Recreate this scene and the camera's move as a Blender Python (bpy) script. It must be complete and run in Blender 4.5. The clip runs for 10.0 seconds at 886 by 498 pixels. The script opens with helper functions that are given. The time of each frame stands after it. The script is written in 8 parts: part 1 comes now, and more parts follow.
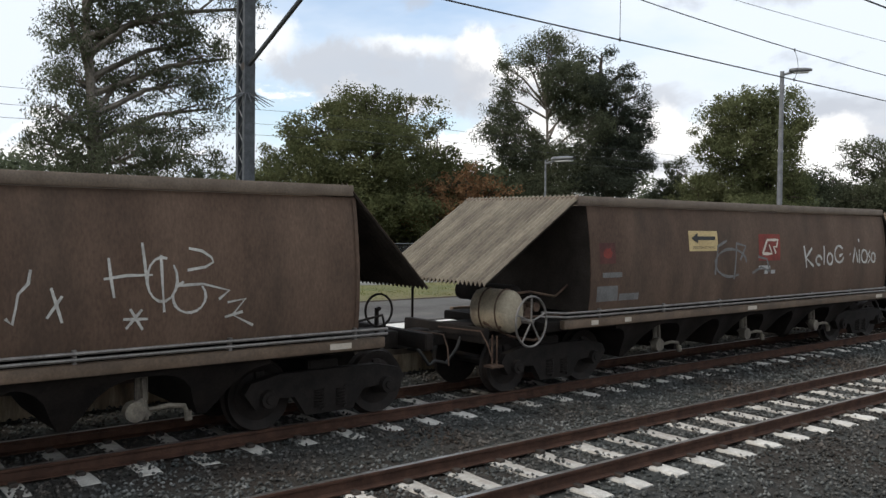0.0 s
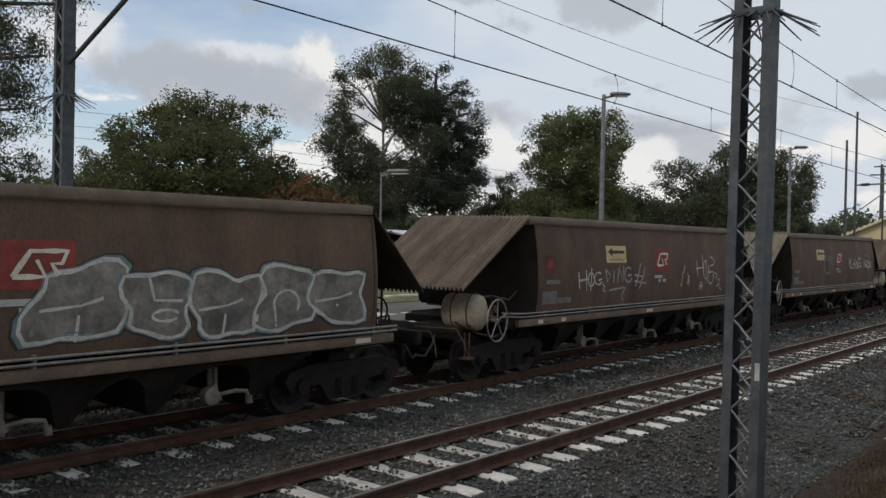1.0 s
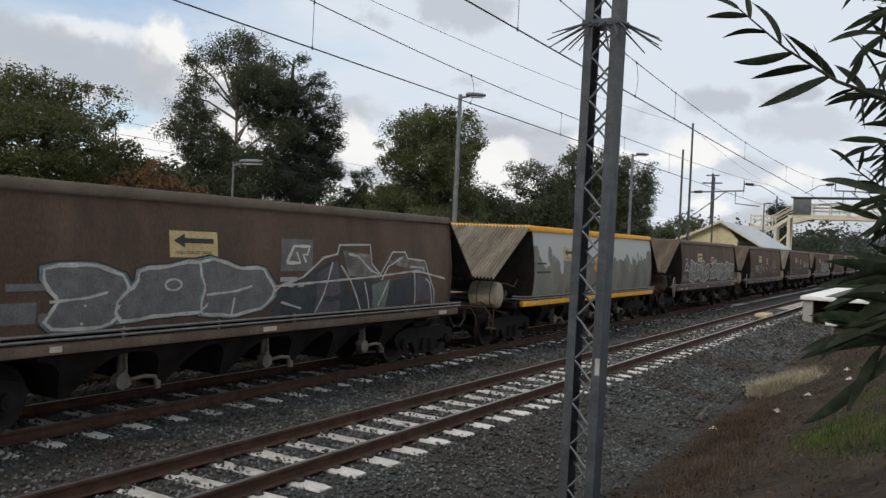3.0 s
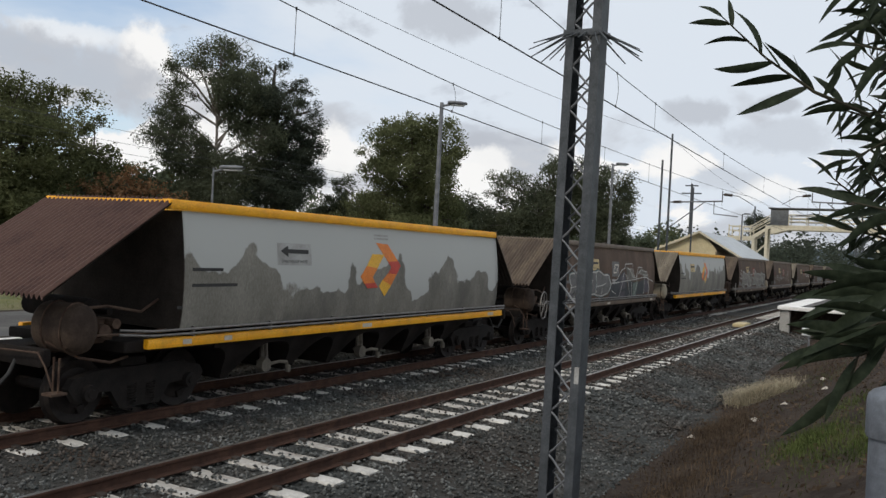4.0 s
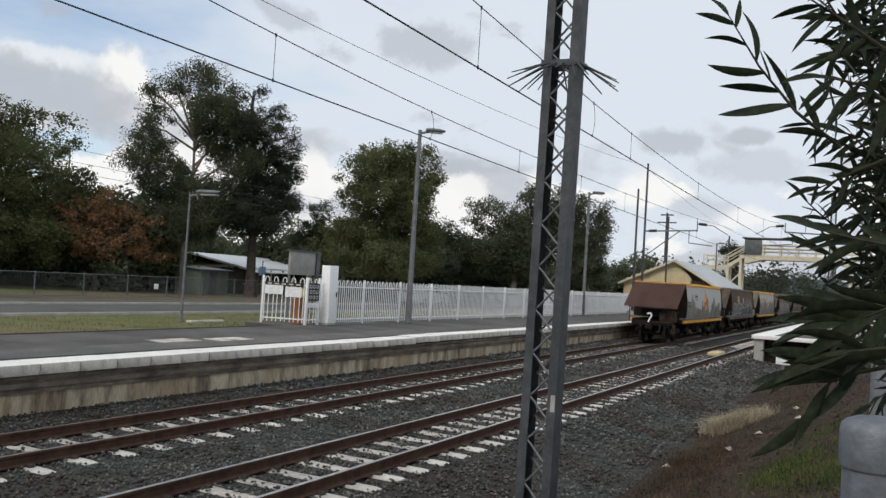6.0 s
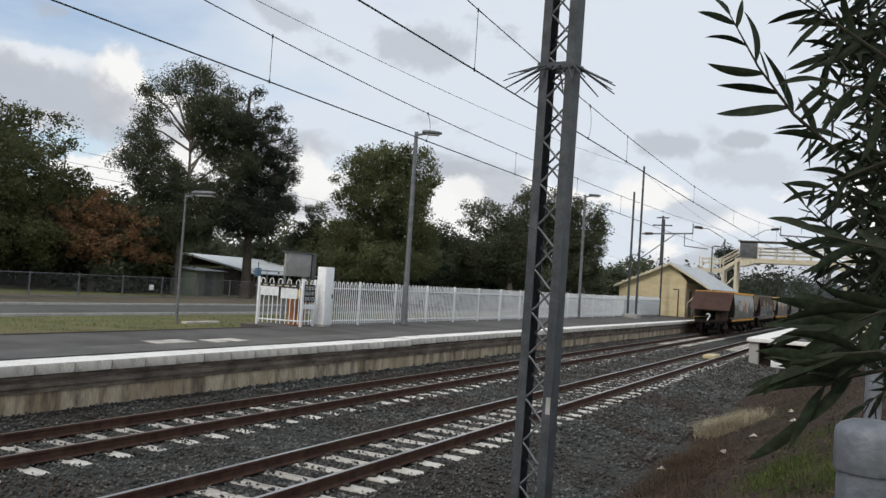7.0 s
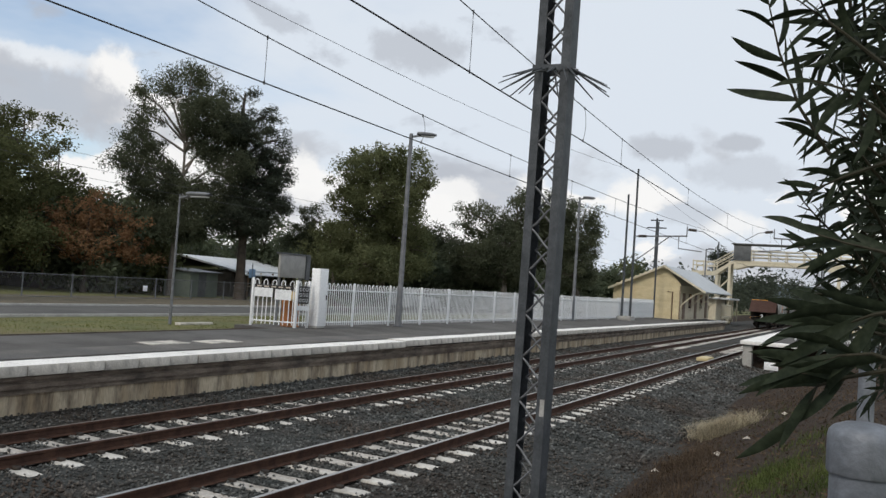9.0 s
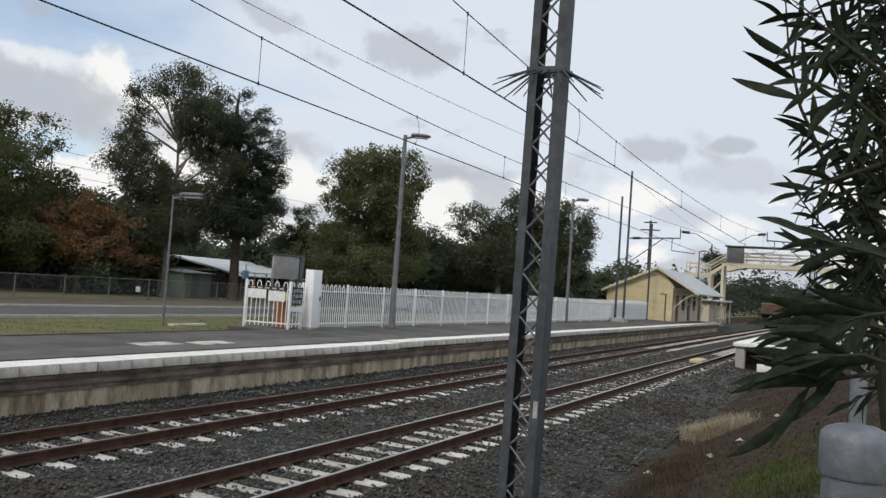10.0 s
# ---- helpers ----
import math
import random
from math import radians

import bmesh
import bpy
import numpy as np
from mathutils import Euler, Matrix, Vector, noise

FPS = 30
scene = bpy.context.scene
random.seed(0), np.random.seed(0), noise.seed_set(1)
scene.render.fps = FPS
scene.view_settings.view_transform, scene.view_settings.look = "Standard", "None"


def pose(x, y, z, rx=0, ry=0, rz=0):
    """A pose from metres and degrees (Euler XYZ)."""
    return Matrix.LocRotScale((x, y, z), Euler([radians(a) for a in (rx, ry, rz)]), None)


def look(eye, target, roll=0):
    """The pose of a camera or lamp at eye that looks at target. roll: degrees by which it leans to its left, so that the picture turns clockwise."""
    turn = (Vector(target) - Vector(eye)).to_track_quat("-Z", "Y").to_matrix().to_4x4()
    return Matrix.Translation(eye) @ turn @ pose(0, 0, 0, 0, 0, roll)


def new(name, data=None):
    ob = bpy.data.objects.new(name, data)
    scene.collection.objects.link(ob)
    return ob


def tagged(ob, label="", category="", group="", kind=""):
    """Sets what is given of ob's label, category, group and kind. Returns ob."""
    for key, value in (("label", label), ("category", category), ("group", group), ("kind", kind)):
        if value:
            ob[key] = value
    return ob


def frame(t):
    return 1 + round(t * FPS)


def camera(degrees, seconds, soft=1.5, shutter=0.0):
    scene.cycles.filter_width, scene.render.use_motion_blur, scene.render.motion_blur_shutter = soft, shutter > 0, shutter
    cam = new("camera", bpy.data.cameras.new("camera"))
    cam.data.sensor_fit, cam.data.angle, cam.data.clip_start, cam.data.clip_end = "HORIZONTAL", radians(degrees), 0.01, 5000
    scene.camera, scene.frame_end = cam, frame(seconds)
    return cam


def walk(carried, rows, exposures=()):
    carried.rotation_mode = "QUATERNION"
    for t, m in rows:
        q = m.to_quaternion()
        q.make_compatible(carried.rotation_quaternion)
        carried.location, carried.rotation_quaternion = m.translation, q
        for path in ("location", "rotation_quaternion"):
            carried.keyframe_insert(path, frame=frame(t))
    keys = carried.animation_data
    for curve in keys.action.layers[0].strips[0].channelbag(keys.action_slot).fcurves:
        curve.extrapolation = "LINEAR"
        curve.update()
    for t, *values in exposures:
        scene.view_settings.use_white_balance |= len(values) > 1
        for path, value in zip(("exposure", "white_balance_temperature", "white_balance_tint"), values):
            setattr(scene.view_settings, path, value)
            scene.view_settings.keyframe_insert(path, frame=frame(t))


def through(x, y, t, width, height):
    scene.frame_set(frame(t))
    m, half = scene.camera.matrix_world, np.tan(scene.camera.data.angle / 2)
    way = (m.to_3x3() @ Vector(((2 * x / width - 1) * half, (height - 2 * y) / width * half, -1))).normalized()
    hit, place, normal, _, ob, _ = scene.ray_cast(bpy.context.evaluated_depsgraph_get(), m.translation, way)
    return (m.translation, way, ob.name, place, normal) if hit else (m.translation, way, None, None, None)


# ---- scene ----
# One lens, a hand-held camera that only turns.
cam = camera(54.9, 10.0, soft=1.45)
EYE = (0.0, 0.0, 2.5)
TURNS = [
    (0.0, 50.93, -1.52, -0.63), (0.5, 44.84, -0.76, -0.88), (1.0, 39.91, -0.55, -1.23), (1.5, 36.51, -0.65, -1.34),
    (2.0, 33.92, -0.76, -1.60), (2.5, 31.62, -0.72, -2.17), (4.0, 28.83, 0.05, -3.12), (4.5, 28.46, 0.95, -3.17),
    (5.0, 28.03, 1.43, -3.31), (5.5, 27.60, 1.73, -3.43), (7.0, 27.00, 2.09, -3.78), (7.5, 27.00, 2.04, -3.80),
    (8.0, 26.94, 2.03, -3.81), (8.5, 26.77, 2.15, -3.84), (9.0, 26.62, 2.24, -3.95), (9.5, 26.44, 2.29, -4.00),
    (10.0, 26.20, 2.37, -4.07)]
walk(cam, [(t, pose(*EYE, 90 + pitch, roll, yaw)) for t, yaw, pitch, roll in TURNS],
     exposures=[(0.0, 0.34), (0.5, 0.12), (1.0, -0.16), (1.6, -0.14), (2.0, 0.08), (2.5, 0.02), (4.0, 0.0), (10.0, 0.0)])

# ---- sky and sun ----
SUN_ELEVATION, SUN_AZIMUTH = 42.0, 186.0   # azimuth: degrees from +Y towards +X


def make_sky():
    world = bpy.data.worlds.new("sky")
    scene.world = world
    world.use_nodes = True
    nt = world.node_tree
    nt.nodes.clear()
    n, link = nt.nodes.new, nt.links.new
    out, bg = n("ShaderNodeOutputWorld"), n("ShaderNodeBackground")
    sky = n("ShaderNodeTexSky")
    sky.sky_type, sky.sun_disc = "NISHITA", False
    sky.sun_elevation, sky.sun_rotation = radians(SUN_ELEVATION), radians(SUN_AZIMUTH)
    sky.air_density, sky.dust_density = 1.0, 1.0
    gain = n("ShaderNodeMix")
    gain.data_type, gain.blend_type = "RGBA", "MULTIPLY"
    gain.inputs["Factor"].default_value = 1.0
    link(sky.outputs[0], gain.inputs["A"])
    gain.inputs["B"].default_value = (0.15, 0.15, 0.15, 1)
    # cloud deck on a flat layer: direction divided by its height
    tc, sep = n("ShaderNodeTexCoord"), n("ShaderNodeSeparateXYZ")
    link(tc.outputs["Generated"], sep.inputs[0])
    hz = n("ShaderNodeMath"); hz.operation = "MAXIMUM"; link(sep.outputs["Z"], hz.inputs[0]); hz.inputs[1].default_value = 0.0
    ad = n("ShaderNodeMath"); ad.operation = "ADD"; link(hz.outputs[0], ad.inputs[0]); ad.inputs[1].default_value = 0.16
    dv = n("ShaderNodeVectorMath"); dv.operation = "SCALE"
    inv = n("ShaderNodeMath"); inv.operation = "DIVIDE"; inv.inputs[0].default_value = 1.0; link(ad.outputs[0], inv.inputs[1])
    link(tc.outputs["Generated"], dv.inputs[0]); link(inv.outputs[0], dv.inputs["Scale"])

    def scaled(v, k):
        s = n("ShaderNodeVectorMath"); s.operation = "MULTIPLY"; s.inputs[1].default_value = k
        link(v, s.inputs[0])
        return s.outputs[0]

    def field(vec, scale, detail, rough, shift):
        mp = n("ShaderNodeMapping"); mp.inputs["Location"].default_value = shift
        link(vec, mp.inputs[0])
        tx = n("ShaderNodeTexNoise"); tx.inputs["Scale"].default_value = scale
        tx.inputs["Detail"].default_value = detail; tx.inputs["Roughness"].default_value = rough
        tx.inputs["Distortion"].default_value = 0.15
        link(mp.outputs[0], tx.inputs["Vector"])
        return tx.outputs["Fac"]

    def step(v, lo, hi):
        mr = n("ShaderNodeMapRange"); mr.interpolation_type = "SMOOTHSTEP"
        mr.inputs["From Min"].default_value, mr.inputs["From Max"].default_value = lo, hi
        link(v, mr.inputs["Value"])
        return mr.outputs[0]

    def calc(op, a, b):
        m = n("ShaderNodeMath"); m.operation = op
        for k, v in enumerate((a, b)):
            if isinstance(v, (int, float)):
                m.inputs[k].default_value = v
            else:
                link(v, m.inputs[k])
        return m.outputs[0]

    def mix(a, b, fac):
        m = n("ShaderNodeMix"); m.data_type = "RGBA"
        for sock, v in (("A", a), ("B", b)):
            if isinstance(v, tuple):
                m.inputs[sock].default_value = v
            else:
                link(v, m.inputs[sock])
        link(fac, m.inputs["Factor"])
        return m.outputs["Result"]

    direction = tc.outputs["Generated"]
    tall = scaled(direction, (1, 1, 1.9))
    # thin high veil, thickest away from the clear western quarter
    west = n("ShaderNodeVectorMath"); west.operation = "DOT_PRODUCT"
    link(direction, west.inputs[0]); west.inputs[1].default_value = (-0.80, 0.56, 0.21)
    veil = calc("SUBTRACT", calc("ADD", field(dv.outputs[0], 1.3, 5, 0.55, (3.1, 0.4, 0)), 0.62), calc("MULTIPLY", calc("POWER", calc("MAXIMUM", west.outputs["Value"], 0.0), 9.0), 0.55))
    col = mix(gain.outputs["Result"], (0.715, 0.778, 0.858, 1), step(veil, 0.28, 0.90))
    # heaped clouds low down: pale shaded bodies with bright heads
    low = calc("MULTIPLY", sep.outputs["Z"], 0.95)
    heap = calc("SUBTRACT", field(tall, 4.6, 9, 0.56, (0.35, 0.2, 0.8)), low)
    col = mix(col, (0.94, 0.935, 0.93, 1), step(heap, 0.395, 0.435))
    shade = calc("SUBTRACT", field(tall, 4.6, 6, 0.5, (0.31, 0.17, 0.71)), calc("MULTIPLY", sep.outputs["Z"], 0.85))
    col = mix(col, (0.53, 0.555, 0.605, 1), calc("MULTIPLY", step(shade, 0.42, 0.50), 0.8))
    # a few torn grey scraps higher up
    scraps = field(tall, 6.5, 6, 0.55, (2.4, 1.0, 0.6))
    grey = mix(col, (0.46, 0.49, 0.55, 1), calc("MULTIPLY", step(scraps, 0.60, 0.68), 0.6))
    # the larger single clouds: azimuth west of north, height, half width and half height in degrees, colour, density
    wisp = calc("ADD", calc("MULTIPLY", field(direction, 9.0, 8, 0.6, (1.3, 0.2, 0.5)), 1.7), calc("MULTIPLY", field(direction, 30.0, 6, 0.6, (0.3, 2.2, 0.9)), 0.7))
    white, body, scrap = (0.94, 0.935, 0.925, 1), (0.50, 0.525, 0.575, 1), (0.50, 0.53, 0.585, 1)
    for a, e, w, h, tint, density in ((53.4, 11.8, 3.6, 1.0, white, 0.6), (48.3, 11.2, 2.0, 1.9, white, 1.0), (36.5, 6.4, 2.2, 2.2, white, 0.9), (26.8, 5.7, 2.6, 1.5, white, 0.9), (14.6, 6.3, 2.6, 1.8, white, 0.9),
                                      (8.0, 5.0, 2.6, 1.2, white, 0.8), (43.0, 6.5, 4.0, 1.8, white, 0.8), (64.0, 12.0, 3.4, 1.8, white, 0.6), (55.7, 9.9, 7.4, 2.4, body, 0.85), (46.5, 8.6, 3.6, 1.4, body, 0.6), (29.2, 15.3, 3.6, 1.7, scrap, 0.75), (12.8, 9.7, 2.7, 1.1, scrap, 0.8),
                                      (8.1, 10.1, 1.6, 0.7, scrap, 0.85), (7.0, 8.0, 4.2, 1.5, scrap, 0.5), (10.5, 5.6, 3.2, 1.2, scrap, 0.5), (20.0, 5.2, 4.0, 1.0, scrap, 0.35)):
        a, e = radians(a), radians(e)
        right = (math.cos(a) / math.sin(radians(w)), math.sin(a) / math.sin(radians(w)), 0)
        k = 1 / math.sin(radians(h))
        up = (math.sin(a) * math.sin(e) * k, -math.cos(a) * math.sin(e) * k, math.cos(e) * k)
        ahead = (-math.sin(a) * math.cos(e), math.cos(a) * math.cos(e), math.sin(e))
        dots = []
        for axis in (right, up, ahead):
            d = n("ShaderNodeVectorMath"); d.operation = "DOT_PRODUCT"; link(direction, d.inputs[0]); d.inputs[1].default_value = axis
            dots.append(d.outputs["Value"])
        reach = calc("POWER", calc("ADD", calc("POWER", dots[0], 2.0), calc("POWER", dots[1], 2.0)), 0.5)
        edge = calc("SUBTRACT", wisp, calc("MULTIPLY", reach, 0.75))
        front = calc("GREATER_THAN", dots[2], 0.3)
        grey = mix(grey, tint, calc("MULTIPLY", calc("MULTIPLY", step(edge, 0.42, 0.78), front), density))
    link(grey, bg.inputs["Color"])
    bg.inputs["Strength"].default_value = 1.0
    link(bg.outputs[0], out.inputs[0])


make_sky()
sun_data = bpy.data.lights.new("sun", "SUN")
sun_data.energy, sun_data.angle, sun_data.color = 1.35, radians(12), (1.0, 0.91, 0.79)
sun = new("sun", sun_data)
az, el = radians(SUN_AZIMUTH), radians(SUN_ELEVATION)
sun.matrix_world = look((0, 0, 60), Vector((0, 0, 60)) - Vector((math.sin(az) * math.cos(el), math.cos(az) * math.cos(el), math.sin(el))))

# ---- materials ----


def material(name, c1, c2, rough=0.8, metal=0.0, scale=6.0, fine=60.0, bump=0.3, grime=None, grime_amount=0.5, grime_scale=1.5,
             stretch=(1, 1, 1), coords="Object", per_object=0.0, per_island=0.0, lo=0.35, hi=0.65, bump_dist=0.01, specular=0.5):
    """Two colours mixed by coarse and fine noise, an optional stain, bump, and a spread from piece to piece."""
    m = bpy.data.materials.new(name)
    m.use_nodes = True
    nt = m.node_tree
    n, link = nt.nodes.new, nt.links.new
    b = nt.nodes["Principled BSDF"]
    b.inputs["Roughness"].default_value, b.inputs["Metallic"].default_value = rough, metal
    b.inputs["Specular IOR Level"].default_value = specular
    tc, mp = n("ShaderNodeTexCoord"), n("ShaderNodeMapping")
    mp.inputs["Scale"].default_value = stretch
    link(tc.outputs[coords], mp.inputs[0])

    def tex(s, detail=6, rgh=0.6):
        t = n("ShaderNodeTexNoise")
        t.inputs["Scale"].default_value, t.inputs["Detail"].default_value, t.inputs["Roughness"].default_value = s, detail, rgh
        link(mp.outputs[0], t.inputs["Vector"])
        return t.outputs["Fac"]

    def span(v, a, c):
        r = n("ShaderNodeMapRange")
        r.inputs["From Min"].default_value, r.inputs["From Max"].default_value = a, c
        link(v, r.inputs["Value"])
        return r.outputs[0]

    def mix(a, c, fac, mode="MIX"):
        x = n("ShaderNodeMix")
        x.data_type, x.blend_type = "RGBA", mode
        for s, v in (("A", a), ("B", c)):
            if isinstance(v, tuple):
                x.inputs[s].default_value = (*v, 1)
            else:
                link(v, x.inputs[s])
        if isinstance(fac, float):
            x.inputs["Factor"].default_value = fac
        else:
            link(fac, x.inputs["Factor"])
        return x.outputs["Result"]

    col = mix(c1, c2, span(tex(scale), lo, hi))
    fine_tex = tex(fine, 4)
    dark = n("ShaderNodeMapRange")
    dark.inputs["From Min"].default_value, dark.inputs["From Max"].default_value = 0.3, 0.7
    dark.inputs["To Min"].default_value, dark.inputs["To Max"].default_value = 0.78, 1.18
    link(fine_tex, dark.inputs["Value"])
    col = mix(col, dark.outputs[0], 1.0, "MULTIPLY")
    if grime:
        g = span(tex(grime_scale, 8, 0.65), 0.46, 0.66)
        ga = n("ShaderNodeMath"); ga.operation = "MULTIPLY"; link(g, ga.inputs[0]); ga.inputs[1].default_value = grime_amount
        col = mix(col, grime, ga.outputs[0])
    for amount, node, out in ((per_object, "ShaderNodeObjectInfo", "Random"), (per_island, "ShaderNodeNewGeometry", "Random Per Island")):
        if amount:
            o = n(node)
            r = n("ShaderNodeMapRange")
            r.inputs["To Min"].default_value, r.inputs["To Max"].default_value = 1 - amount, 1 + amount
            link(o.outputs[out], r.inputs["Value"])
            col = mix(col, r.outputs[0], 1.0, "MULTIPLY")
    link(col, b.inputs["Base Color"])
    if bump:
        bp = n("ShaderNodeBump")
        bp.inputs["Strength"].default_value, bp.inputs["Distance"].default_value = bump, bump_dist
        link(fine_tex, bp.inputs["Height"])
        link(bp.outputs[0], b.inputs["Normal"])
    return m


def leaf_material(name, c1, c2, scale=1.0, rough=0.8, through=0.25, spread=0.35):
    m = material(name, c1, c2, rough, scale=scale, fine=8, bump=0.0, coords="Object", per_island=spread, specular=0.06)
    m.node_tree.nodes["Principled BSDF"].inputs["Transmission Weight"].default_value = 0.0
    nt = m.node_tree
    out, b = nt.nodes["Material Output"], nt.nodes["Principled BSDF"]
    tr, mx = nt.nodes.new("ShaderNodeBsdfTranslucent"), nt.nodes.new("ShaderNodeMixShader")
    src = b.inputs["Base Color"].links[0].from_socket
    nt.links.new(src, tr.inputs["Color"])
    mx.inputs[0].default_value = through
    nt.links.new(b.outputs[0], mx.inputs[1])
    nt.links.new(tr.outputs[0], mx.inputs[2])
    nt.links.new(mx.outputs[0], out.inputs["Surface"])
    return m


